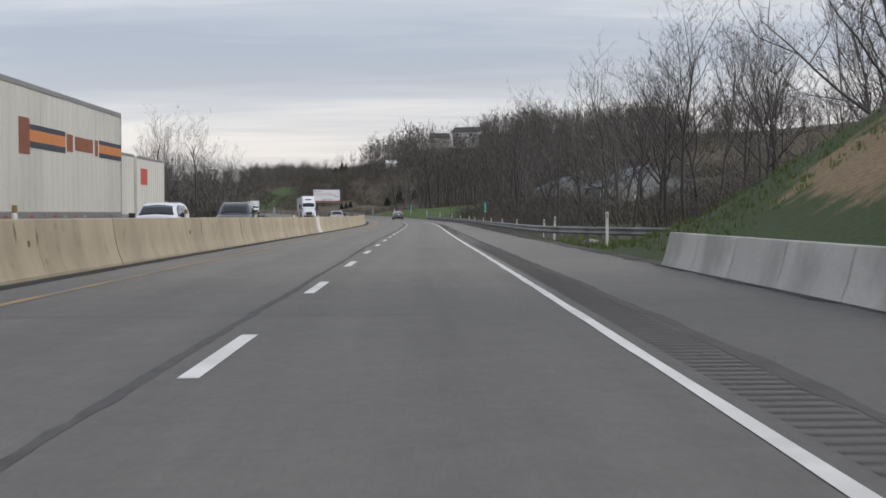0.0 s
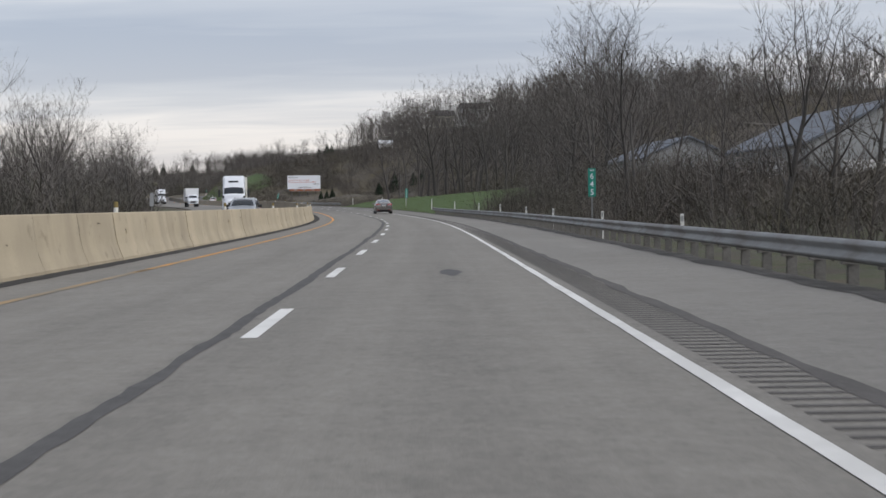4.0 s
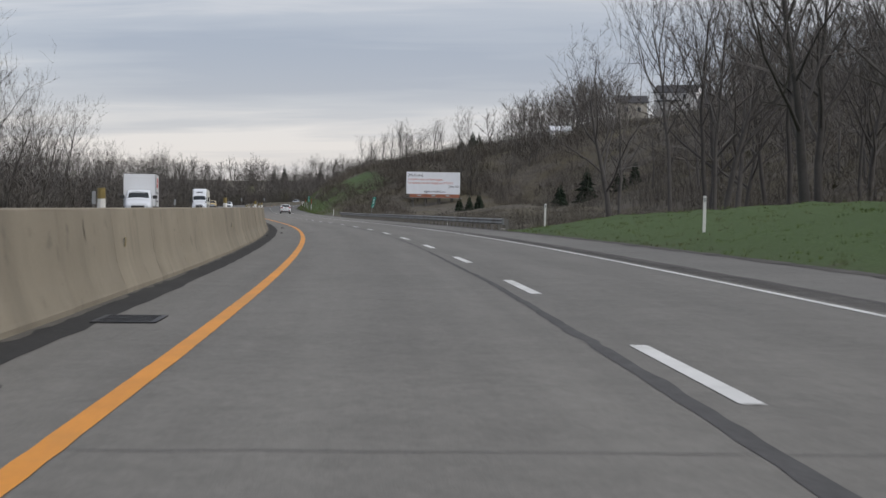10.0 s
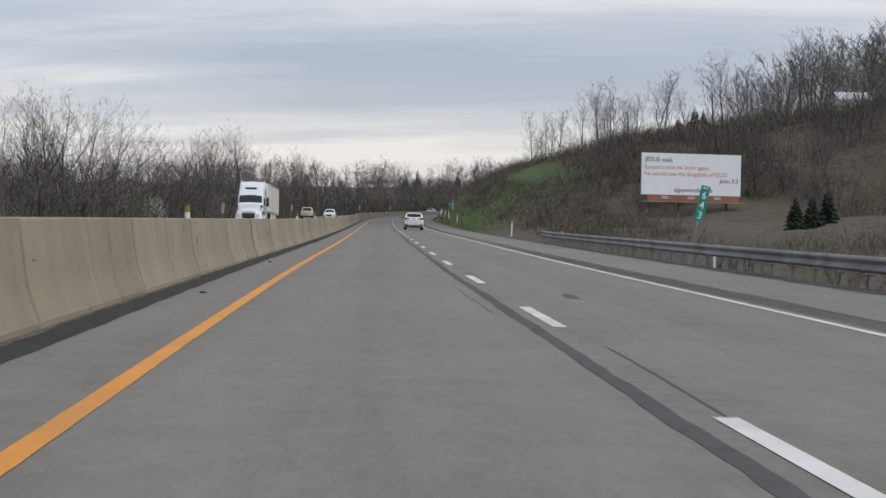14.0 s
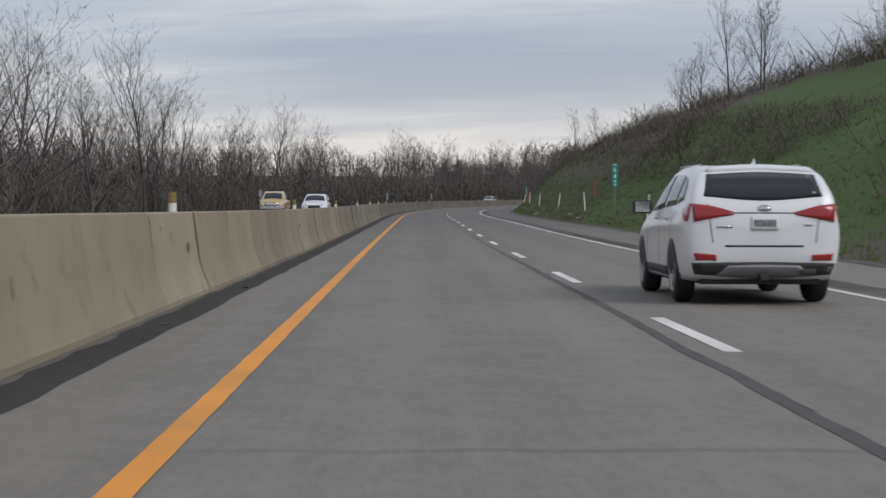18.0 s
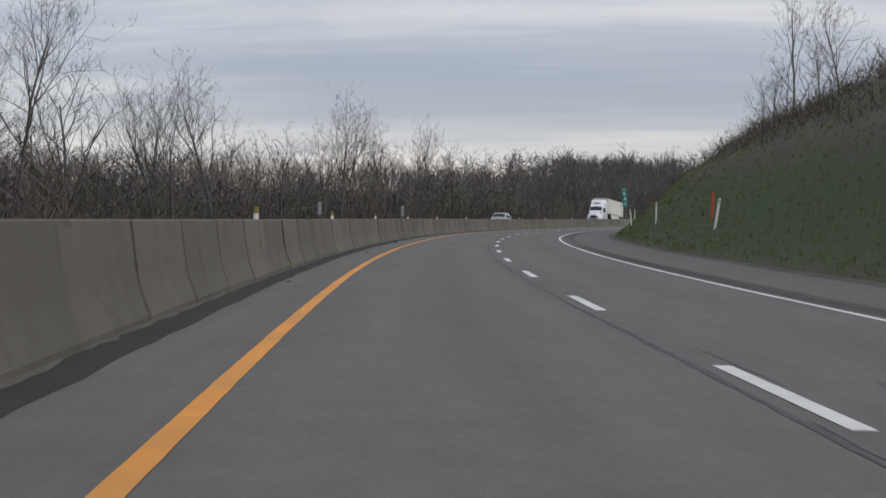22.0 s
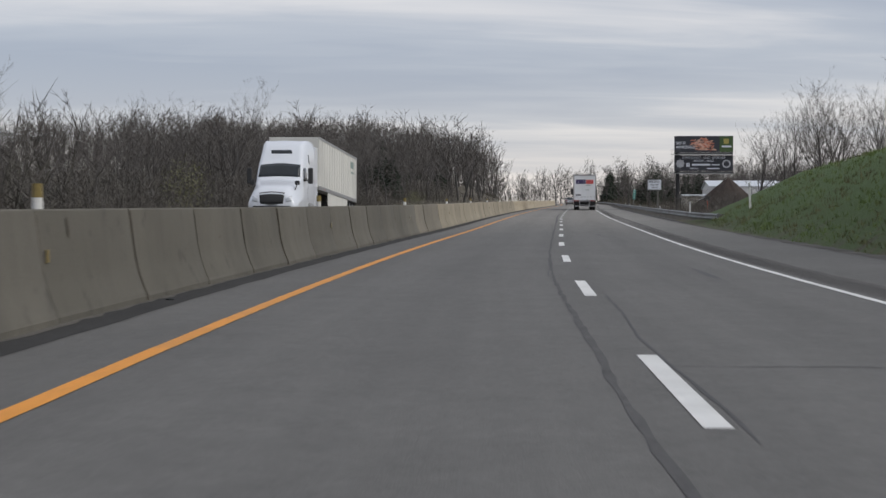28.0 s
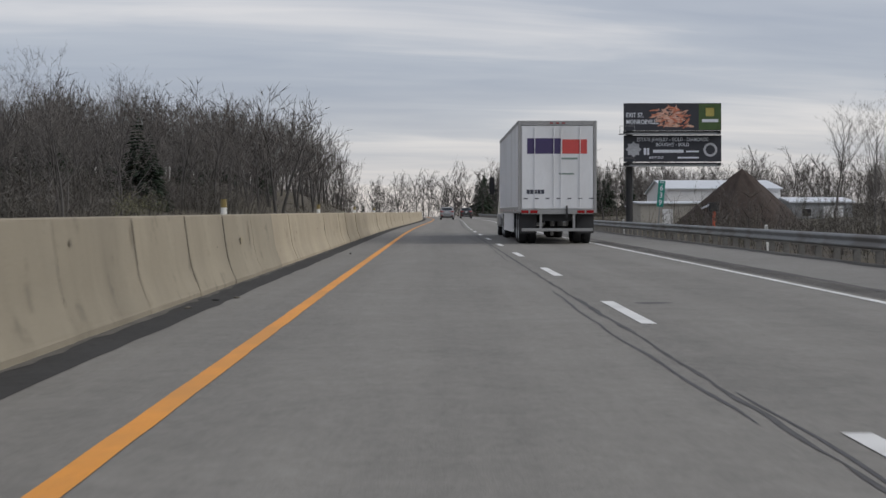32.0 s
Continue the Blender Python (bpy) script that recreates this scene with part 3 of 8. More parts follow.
def land(s, u):
    """Height of the ground over the road's level."""
    s, u = np.broadcast_arrays(np.asarray(s, float), np.asarray(u, float))
    h = np.where(u > 6.0, table(RIGHT, U_RIGHT, s, u), np.where(u < -17.5, table(LEFT, U_LEFT, s, u), -0.12))
    return h + bumps(s, u)


def ground_at(s, u, sink=0.0):
    return at(s, u, float(land(s, u)) - sink)


def build_ground():
    s = np.concatenate([np.arange(S_MIN, 1320, 3.0), np.arange(1320, S_MAX + 1, 12.0)])
    u = np.concatenate([[-420, -340, -260, -200, -150, -120, -100, -90], np.arange(-80, -40, 5.0), np.arange(-40, -20, 2.0), [-19, -17.5, -12, -5.3, 0, 4, 6.2, 7, 8],
                        np.arange(9, 30, 1.0), np.arange(30, 48, 2.0), np.arange(50, 100, 5.0), [110, 130, 160, 200, 260, 340, 420]])
    S, U = np.meshgrid(s, u, indexing="ij")
    P = many(S, U, land(S, U))
    a, b = P.shape[:2]
    v = P.reshape(-1, 3)
    idx = np.arange(a * b).reshape(a, b)
    q = np.stack([idx[:-1, :-1], idx[:-1, 1:], idx[1:, 1:], idx[1:, :-1]], -1).reshape(-1, 4)
    # the rim runs out to the horizon
    rim = np.concatenate([idx[0, :], idx[1:, -1], idx[-1, -2::-1], idx[-2:0:-1, 0]])
    mid = np.array([-60.0, 900.0, 0])
    faces = [q]
    prev = rim
    top = len(v)
    for k, z in ((1.35, 1.0), (2.4, 0.6), (5.0, 0.2)):
        w = v[rim].copy()
        w[:, :2] = mid[:2] + (w[:, :2] - mid[:2]) * k
        w[:, 2] *= z
        cur = np.arange(top, top + len(rim))
        top += len(rim)
        v = np.concatenate([v, w])
        faces.append(np.stack([prev, cur, np.roll(cur, -1), np.roll(prev, -1)], -1))
        prev = cur
    q = np.concatenate(faces)
    me = mesh_tris("ground", v, np.concatenate([q[:, [0, 1, 2]], q[:, [0, 2, 3]]]))
    sf, uf = S.ravel(), U.ravel()

    def within(v0, lo, hi, soft):
        return np.clip((v0 - lo) / soft + 0.5, 0, 1) * np.clip((hi - v0) / soft + 0.5, 0, 1)
    g = np.zeros(len(v)); r = np.zeros(len(v))
    n = len(sf)
    grass = within(sf, 30, 118, 10) * within(uf, 6.5, 13, 3)
    grass = np.maximum(grass, within(sf, 90, 275, 10) * within(uf, 7, 22, 4) * 0.45)
    grass = np.maximum(grass, within(sf, -200, 60, 14) * within(uf, 6.5, 12.5, 3) * 0.8)
    grass = np.maximum(grass, within(sf, 268, 402, 14) * within(uf, 6.8, 23, 4))
    grass = np.maximum(grass, within(sf, 624, 690, 12) * within(uf, 6.8, 22, 3))
    grass = np.maximum(grass, within(sf, 575, 1020, 12) * within(uf, 6.8, np.where(sf < 840, 11.5, 14.5), 4) * np.where(sf < 628, 0.5, 0.85))
    grass = np.maximum(grass, within(sf, 630, 690, 15) * within(uf, 16, 22, 3))
    grass = np.maximum(grass, within(sf, 850, 1030, 20) * within(uf, 6.8, 26, 5))
    grass = np.maximum(grass, within(uf, -24, -18, 2) * 0.45)
    fresh = np.maximum(within(sf, 268, 402, 14) * within(uf, 6.8, 26, 4), within(sf, 624, 690, 10) * within(uf, 7, 21, 3))
    fresh = np.maximum(fresh, within(sf, 950, 1040, 30) * within(uf, 6.8, 30, 5))
    rock = within(sf, -60, 40, 6) * within(uf, 9.6, 30, 2)
    g[:n], r[:n] = grass, rock
    fr = np.zeros(len(v))
    fr[:n] = fresh
    for nm, val in (("grass", g), ("rock", r), ("fresh", fr)):
        me.attributes.new(nm, "FLOAT", "POINT").data.foreach_set("value", val.astype(np.float32))
    me.polygons.foreach_set("use_smooth", [True] * len(me.polygons))
    setting("ground", me, GROUND, "rolling ground of leaf litter, grassy verges and a cut bank", "ground")


build_ground()

# ---------------------------------------------------------------- road surfaces and markings
LANE_L, LANE_R = -3.68, 3.26
FIRST_DASH, DASH_EVERY, DASH_LONG = 15.63, 12.19, 4.1


def paving(me, s0, s1, u0, u1):
    """Stores how dark the paving is along the way and where across it a point lies."""
    n = len(me.vertices) // 2
    s = np.linspace(s0, s1, n)
    # from 1122 to 1160 a darker band crosses the whole width
    tone = np.interp(s, [-200, 20, 36, 290, 330, 425, 450, 600, 690, 985, 1040, 1122, 1132, 1150, 1160, 1200], [1.0, .9, .05, .05, .5, .4, .05, .2, 1.0, 1.0, .15, .15, .7, .7, .15, .1])
    me.attributes.new("tone", "FLOAT", "POINT").data.foreach_set("value", np.concatenate([tone, tone]).astype(np.float32))
    me.attributes.new("along", "FLOAT", "POINT").data.foreach_set("value", np.concatenate([s, s]).astype(np.float32))
    me.attributes.new("across", "FLOAT", "POINT").data.foreach_set("value", np.concatenate([np.full(n, u0), np.full(n, u1)]).astype(np.float32))
    return me


road = setting("road", paving(ribbon("road", S_MIN, S_MAX, -4.85, 4.0, 0.0), S_MIN, S_MAX, -4.85, 4.0), ASPHALT, "worn grey asphalt carriageway with two lanes", "road")
setting("road_opposite", paving(ribbon("road_opposite", S_MIN, S_MAX, -17.6, -5.7, -0.004), S_MIN, S_MAX, -17.6, -5.7), ASPHALT, "grey asphalt carriageway beyond the median barrier", "road")
setting("shoulder", paving(ribbon("shoulder", S_MIN, S_MAX, 4.0, 6.6, -0.003, 3.0, 0.07, 3), S_MIN, S_MAX, 9.0, 9.0), SHOULDER, "wide grey asphalt hard shoulder", "shoulder")
for _a, _b, _u in ((S_MIN, 985.0, -4.64), (985.0, S_MAX, -4.62)):
    setting("gutter", ribbon("gutter", _a, _b, -5.7, _u, 0.003, 0.9, 0.025, 4), GUTTER, "dark dirt-filled gutter along the barrier", "gutter")
setting("silt", ribbon("silt", S_MIN, S_MAX, -5.12, -5.01, 0.006, 0.5, 0.055, 14), SILT, "pale silt washed against the barrier foot", "gutter")
setting("verge", ribbon("verge", S_MIN, S_MAX, 6.45, 7.0, 0.004, 1.2, 0.10, 5), GRAVEL, "dark gravel edge beside the shoulder", "verge")
setting("edge_line_white", ribbon("edge_line_white", S_MIN, 1900, LANE_R - 0.058, LANE_R + 0.058, 0.005, 1.5, 0.008, 7), WHITE_LINE, "solid white edge line", "road marking")
setting("edge_line_far", ribbon("edge_line_far", S_MIN, 1900, -7.1, -6.95, 0.002), YELLOW_LINE, "solid yellow edge line", "road marking")
setting("shoulder_joint", ribbon("shoulder_joint", S_MIN, S_MAX, 3.93, 4.09, 0.003, 1.1, 0.045, 9), RUMBLE, "dark ragged joint along the shoulder", "road joint")


def build_yellow():
    s = np.arange(S_MIN, 1900, 0.4)
    u = np.interp(s, [0, 330, 375, 420, 590, 660, 720, 980, 1035], [-3.62, -3.58, -3.62, -3.63, -3.61, -3.66, -3.67, -3.65, -3.60]) + np.random.RandomState(6).uniform(-.004, .004, len(s))
    for a, b, mat, label in ((S_MIN, 150.5, YELLOW_WORN, "worn pale yellow edge line"), (149, 240.5, YELLOW_HALF, "half-worn yellow edge line"), (239, 1900, YELLOW_LINE, "solid yellow edge line")):
        w = (s >= a) & (s <= b)
        ss, uu, k = s[w], u[w], int(w.sum())
        v = np.concatenate([many(ss, uu - .075, 0.005), many(ss, uu + .075, 0.005)])
        setting("edge_line_yellow", mesh_from("edge_line_yellow", v, [(i, i + k, i + k + 1, i + 1) for i in range(k - 1)]), mat, label, "road marking")


build_yellow()


def build_seam():
    """The tar-filled joint beside the lane line: a wandering band."""
    rnd = np.random.RandomState(12)
    s = np.arange(-60, 1500, 0.4)
    w = np.convolve(rnd.normal(0, 1, len(s) + 40), np.ones(31) / 22, "same")[20:-20]
    slow = np.convolve(rnd.normal(0, 1, len(s) + 80), np.ones(81) / 58, "same")[40:-40]
    mid = -0.305 + 0.030 * w + 0.22 * slow + 0.05 * np.exp(-((s - 222) / 25) ** 2)
    wide = np.clip(np.interp(s, [0, 110, 140, 320, 345, 430, 455, 610, 650], [.048, .05, .074, .074, .032, .032, .066, .066, .026])
                   + 0.009 * np.convolve(rnd.normal(0, 1, len(s) + 60), np.ones(31) / 6, "same")[30:-30], 0.015, 0.10)
    e1, e2 = rnd.normal(0, .008, len(s)), rnd.normal(0, .008, len(s))
    v = np.concatenate([many(s, mid - wide + e1, 0.003), many(s, mid + wide + e2, 0.003)])
    k = len(s)
    setting("tar_seam", mesh_from("tar_seam", v, [(i, i + k, i + k + 1, i + 1) for i in range(k - 1)]), SEAM, "dark wandering tar-filled joint beside the lane line", "road joint")


build_seam()


def long_cracks():
    """Thin cracks that run beside the tar joint, in broken lengths."""
    rnd = random.Random(31)
    s = 330.0
    while s < 1150:
        n = rnd.randint(6, 22)
        off, wide = rnd.choice((-.46, -.34, -.24, -.30, -.40, -.52, .12) if s > 330 else (-.36, -.30, -.42)), rnd.uniform(.008, .018)
        vs = [[], []]
        u = off
        for i in range(n):
            u += rnd.uniform(-.025, .025)
            w = wide * (0.2 if i in (0, n - 1) else rnd.uniform(.6, 1.2))
            for k in (0, 1):
                vs[k].append(at(s + i * .7, u + (k * 2 - 1) * w, 0.0028))
        part("crack", mesh_from("crack", vs[0] + vs[1], [(i, i + n, i + n + 1, i + 1) for i in range(n - 1)]), TAR, road)
        s += n * .7 * rnd.uniform(.6, 1.9)


long_cracks()


def cross_cracks():
    rnd = random.Random(5)
    s = -20.0
    while s < 1150:
        u0, u1 = rnd.choice([(-4.7, 0), (-4.7, 4.0), (-3.6, 2.6), (0, 4.0), (-4.7, 4.0)])
        k = 14
        vs, wide = [], rnd.uniform(0.009, 0.024)
        for side in (-1, 1):
            r2 = random.Random(s)
            for i in range(k):
                vs.append(at(s + r2.uniform(-.05, .05) + side * wide * r2.uniform(.4, 1), u0 + (u1 - u0) * i / (k - 1), 0.0025))
        part("crack", mesh_from("crack", vs, [(i, i + k, i + k + 1, i + 1) for i in range(k - 1)]), TAR, road)
        s += rnd.uniform(9, 34)


def lane_dashes():
    k = 4
    v, f = [], []
    for i in range(k + 1):
        y = DASH_LONG * i / k
        v += [(-0.075, -y, 0), (0.075, -y, 0)]
    for i in range(k):
        f.append((2 * i, 2 * i + 2, 2 * i + 3, 2 * i + 1))
    me = mesh_from("lane_dash", v, f)
    for i in range(-4, 140):
        s = FIRST_DASH + i * DASH_EVERY
        part("lane_dash", me, WHITE_LINE, road, "", here(s, 0.0, 0.005))


def rumble_strip():
    """Grooves milled across the shoulder's edge: dark slots, too many to count."""
    v, f = [], []
    bed = []
    for s0, s1 in ((-30, 330), (330, 1130)):
        for s in np.arange(s0, s1, 0.31):
            b = len(v)
            w = 0.05
            v += [at(s - w, 3.46, 0.004), at(s - w, 3.93, 0.004), at(s + w, 3.93, 0.004), at(s + w, 3.46, 0.004)]
            f.append((b, b + 1, b + 2, b + 3))
    ob = part("rumble_groove", mesh_from("rumble_groove", v, f), RUMBLE, road)
    tagged(ob, "dark milled rumble strip grooves", "", "", "stuff")


def patches():
    rnd = random.Random(21)
    for s, u, a, b in ((147, 1.9, .5, 1.5), (285, 1.9, .12, 2.0), (395, 1.7, .25, .5), (424, 2.2, .3, .9), (470, 1.0, .3, 1.1), (733, .9, .25, .8), (957, 2.1, .2, 2.8), (990, 1.3, .3, 1.6), (1088, .5, .6, .25)):
        bm = bmesh.new()
        n = 12
        vs = [bm.verts.new(at(s + b * math.sin(i * math.tau / n) * rnd.uniform(.6, 1), u + a * .5 * math.cos(i * math.tau / n) * rnd.uniform(.6, 1), 0.0022)) for i in range(n)]
        bm.faces.new(vs)
        part("stain", bm, TAR if a < 1 else RUMBLE, road)


cross_cracks()
lane_dashes()
rumble_strip()
patches()

# ---------------------------------------------------------------- median barrier
BAR_U, BAR_H = -5.38, 1.06
SEG = 3.81


def barrier_mesh(name, height, seed, length=SEG):
    """One cast barrier unit with its flared foot; both faces."""
    rnd = random.Random(seed)
    half = [(0.30, 0.0), (0.30, 0.07), (0.283, 0.105), (0.25, 0.19), (0.218, 0.27), (0.192, 0.35), (0.171, 0.43), (0.149, 0.55), (0.086, height - 0.03), (0.082, height - .015), (0.066, height)]
    ring = [(-x, z) for x, z in half] + [(x, z) for x, z in reversed(half)]
    n = len(ring)
    v, f = [], []
    ys = [0.007, 0.03, length / 2, length - 0.03, length - 0.007]
    for k, y in enumerate(ys):
        sh = 0.985 if k in (0, 4) else 1.0
        for x, z in ring:
            v.append((x * sh + rnd.uniform(-.003, .003), y, z * (1 if z < .01 else (0.995 if k in (0, 4) else 1.0))))
    for k in range(len(ys) - 1):
        for i in range(n - 1):
            f.append((k * n + i, k * n + i + 1, (k + 1) * n + i + 1, (k + 1) * n + i))
    f.append(tuple(range(n)))
    f.append(tuple(reversed(range((len(ys) - 1) * n, len(ys) * n))))
    me = mesh_from(name, v, f)
    # the curved flanks shade smoothly; ends, foot and top stay crisp
    flank = {2, 3, 4, 5, 6, 7, n - 9, n - 8, n - 7, n - 6, n - 5, n - 4}
    me.polygons.foreach_set("use_smooth", [k < (len(ys) - 1) * (n - 1) and k % (n - 1) in flank for k in range(len(f))])
    return me


def median_barrier():
    t = thing("median_barrier", here(0, BAR_U), "long tan cast-concrete median barrier with dark joints", "barrier", "", "structure")
    inv = t.matrix_basis.inverted()
    shapes = [barrier_mesh("barrier_unit", BAR_H, i) for i in range(4)]
    pale = barrier_mesh("barrier_unit", BAR_H, 9)
    pale.materials.append(CONCRETE_WHITE)
    rnd = random.Random(2)
    far_v, far_f = [], []
    darkest = barrier_mesh("barrier_unit", BAR_H, 12)
    mid = barrier_mesh("barrier_unit", BAR_H, 14)
    mid.materials.append(CONCRETE_MID)
    tan = barrier_mesh("barrier_unit", BAR_H, 16)
    tan.materials.append(CONCRETE_TAN)
    dim = barrier_mesh("barrier_unit", BAR_H, 18)
    dim.materials.append(CONCRETE_DIM)
    # dark slips set in the gaps: the joint's shade put into colour
    joint = barrier_mesh("joint_filler", BAR_H - .02, 15, .024)
    joint.transform(Matrix.Diagonal((.93, 1, 1, 1)))
    joint.materials.append(SCUFF_AND_GAP)
    wide_joint = barrier_mesh("joint_filler", BAR_H - .01, 17, .05)
    wide_joint.transform(Matrix.Diagonal((.975, 1, 1, 1)))
    wide_joint.materials.append(SCUFF_AND_GAP)
    darkest.materials.append(CONCRETE_DARKEST)
    k = -10
    while k * SEG < 1560:
        s = k * SEG
        m = here(s, BAR_U + rnd.uniform(-.012, .012), -0.01, rnd.uniform(-.1, .1))
        if abs(s - 110) < SEG / 2:
            me = pale
        elif s < 268:
            me = rnd.choice(shapes)
        elif s < 300 or 425 < s < 610 or s > 1000:
            me = tan
        elif s < 645:
            me = mid
        elif s < 705 or s > 988:
            me = dim
        else:
            me = darkest
        # the darkest unit again over one short stretch
        if 1134 < s < 1150:
            me = darkest
        if -8 <= k <= 288:
            part("barrier_unit", me, CONCRETE, t, "", inv @ m)
            if rnd.random() < .72:
                part("joint_filler", joint if rnd.random() < .7 else wide_joint, SCUFF_AND_GAP, t, "", inv @ here(s - .012, BAR_U, -.01))
        else:
            b = len(far_v)
            far_v += [inv @ m @ w.co for w in me.vertices]
            far_f += [tuple(b + i for i in p.vertices) for p in me.polygons]
        k += 1
    tagged(part("barrier_rest", mesh_from("barrier_rest", far_v, far_f), CONCRETE, t), "", "", "", "stuff")
    return t


def barrier_stains(t0):
    """Scuffs, tyre rubs, chips and long drips on the near face of the barrier."""
    rnd = random.Random(61)
    inv = t0.matrix_basis.inverted()
    for i in range(290):
        s = -20 + i * 4.0 + rnd.uniform(-3, 3)
        kind = rnd.random()
        z = rnd.uniform(.52, .92)
        mat, n = SCUFF_AND_GAP, 11
        if kind < .34:       # drip from the top
            a, b = rnd.uniform(.012, .05), rnd.uniform(.10, .30)
            z = 1.0 - b
        elif kind < .58:     # tyre rub
            a, b = rnd.uniform(.06, .30), rnd.uniform(.008, .022)
        elif kind < .86:     # small chip
            a, b = rnd.uniform(.015, .05), rnd.uniform(.015, .05)
        else:                # black gouge
            a, b, mat = rnd.uniform(.012, .03), rnd.uniform(.05, .16), TAR
        ring = []
        tilt = rnd.uniform(-.15, .15)
        for k in range(n):
            t = k * math.tau / n
            r = rnd.uniform(.45, 1.1)
            y, h = a * math.cos(t) * r, b * math.sin(t) * r
            h = min(max(z + h + y * tilt, .45), 1.015)
            ring.append(at(s + y, BAR_U + .168 - (h - .40) * .1305 + .007, h - .01))
        part("stain", mesh_from("stain", [inv @ Vector(q) for q in ring], [tuple(range(n))]), mat, t0)


def gutter_litter():
    """Drain grates in the gutter and scraps of rubber and stone along it."""
    for s in (323.0, 447.0):
        g = thing("drain_grate", here(s, -4.42, 0.004), "dark cast-iron drain grate in the gutter", "drain", "drain grates")
        bm = bmesh.new()
        for x0, x1, y0, y1 in ((-.30, .30, -.5, -.45), (-.30, .30, .45, .5), (-.30, -.25, -.45, .45), (.25, .30, -.45, .45)):
            box(bm, x0, x1, y0, y1, 0, .012)
        part("frame", bm, BLACK, g)
        bar = boxed(-.25, .25, -.018, .018, 0, .01)
        me = bpy.data.meshes.new("grate_bar")
        bar.to_mesh(me); bar.free()
        for k in range(11):
            part("grate_bar", me, BLACK, g, "", pose(0, -.40 + k * .08, 0))
        # no hole is cut: a flat black sheet paints the pit's darkness
        part("pit", boxed(-.25, .25, -.45, .45, 0, .003), TYRE_SCRAP_AND_PIT, g)
    rnd = random.Random(88)
    for i in range(46):
        s, u = rnd.uniform(20, 1150), rnd.choice((rnd.uniform(-5.0, -4.6), rnd.uniform(-4.95, -4.7), rnd.uniform(-4.6, -4.2)))
        bm = bmesh.new()
        bmesh.ops.create_icosphere(bm, subdivisions=1, radius=1.0)
        a, b, c = rnd.uniform(.02, .07), rnd.uniform(.03, .09), rnd.uniform(.010, .025)
        for v in bm.verts:
            v.co = Vector((v.co.x * a, v.co.y * b, v.co.z * c)) * rnd.uniform(.7, 1.2)
        dark = rnd.random() < .6
        ob = part("road_scrap", bm, TYRE_SCRAP_AND_PIT if dark else SILT, None, "", here(s, u, .012, rnd.uniform(0, 180)))
        tagged(ob, "black scrap of tyre rubber lying by the gutter" if dark else "pale lump of rubble lying by the gutter", "debris", "scraps along the gutter")


def barrier_markers():
    """Reflector tubes on the barrier's top and square plates on its face."""
    t = thing("barrier_marker", here(8, BAR_U, BAR_H - 0.012), "short white and amber reflector tube on the barrier", "delineator", "markers on the barrier")
    bm = rod(bmesh.new(), (0, 0, 0), (0, 0, 0.11), 0.05, 0.05, 10)
    part("tube", bm, POST_WHITE, t)
    part("reflector", rod(bmesh.new(), (0, 0, 0.11), (0, 0, 0.24), 0.052, 0.046, 10), AMBER, t, "faded amber band")
    p = thing("face_reflector", here(9, BAR_U + 0.16, 0.62), "square amber reflector plate on the concrete face", "reflector", "plates on the barrier")
    part("plate", boxed(-.004, .004, -.055, .055, -.06, .06, .003), AMBER, p)
    part("clip", boxed(-.012, 0.0, -.06, -.045, -.05, .05), STEEL, p)
    for i in range(1, 55):
        s = 8 + i * 21.3
        copy_thing(t, here(s, BAR_U, BAR_H - 0.012))
        copy_thing(p, here(s + 1.0 - (i % 3) * .6, BAR_U + 0.152, 0.62))


# ---------------------------------------------------------------- guardrails and posts
def guardrail(name, s0, s1, u, h=0.0, flare=0.0, sweep=0.0, run=24.0):
    t = thing(name, here(s0, u), "galvanised steel guardrail on dark steel posts", "guardrail", "", "structure")
    inv = t.matrix_basis.inverted()
    prof = [(0.0, -.155), (-.02, -.15), (-.083, -.105), (-.083, -.075), (-.005, -.02), (-.005, .02), (-.083, .075), (-.083, .105), (-.02, .15), (0.0, .155)]
    n = len(prof)
    bays = int((s1 - s0) / 3.81)
    post = mesh_post()
    block = bpy.data.meshes.new("blockout")
    bm = boxed(-.11, .075, -.075, .075, .40, .74, .006)
    bm.to_mesh(block); bm.free()
    block.materials.append(STEEL_POST)

    def off(s):
        e = min(s - s0, s1 - s)
        return u + flare * max(0.0, 1 - e / 12) ** 2 + sweep * max(0.0, 1 - (s - s0) / run) ** 2
    for i in range(bays):
        a = s0 + i * 3.81
        v, f = [], []
        for j in range(4):
            s = a + j * 3.84 / 3
            for x, z in prof:
                v.append(inv @ at(s, off(s) - 0.11 + x + (0.003 if i % 2 else 0), h + 0.60 + z))
        for j in range(3):
            for q in range(n - 1):
                f.append((j * n + q, j * n + q + 1, (j + 1) * n + q + 1, (j + 1) * n + q))
        part("rail", mesh_from("rail", v, f, True), STEEL, t)
        for d in (0.0, 1.905):
            s = a + d
            g = float(land(s, off(s) + .05))
            pm = inv @ here(s, off(s) + .05, -0.61)
            part("post", post, STEEL_POST, t, "", pm)
            part("blockout", block, STEEL_POST, t, "", inv @ here(s, off(s), h))
    for e, s in ((-1, s0), (1, s1 - .2)):
        part("end_terminal", boxed(-.06, .06, -.05, .25, .42, .78, .03), STEEL, t, "", inv @ here(s, off(s) - .15, h))


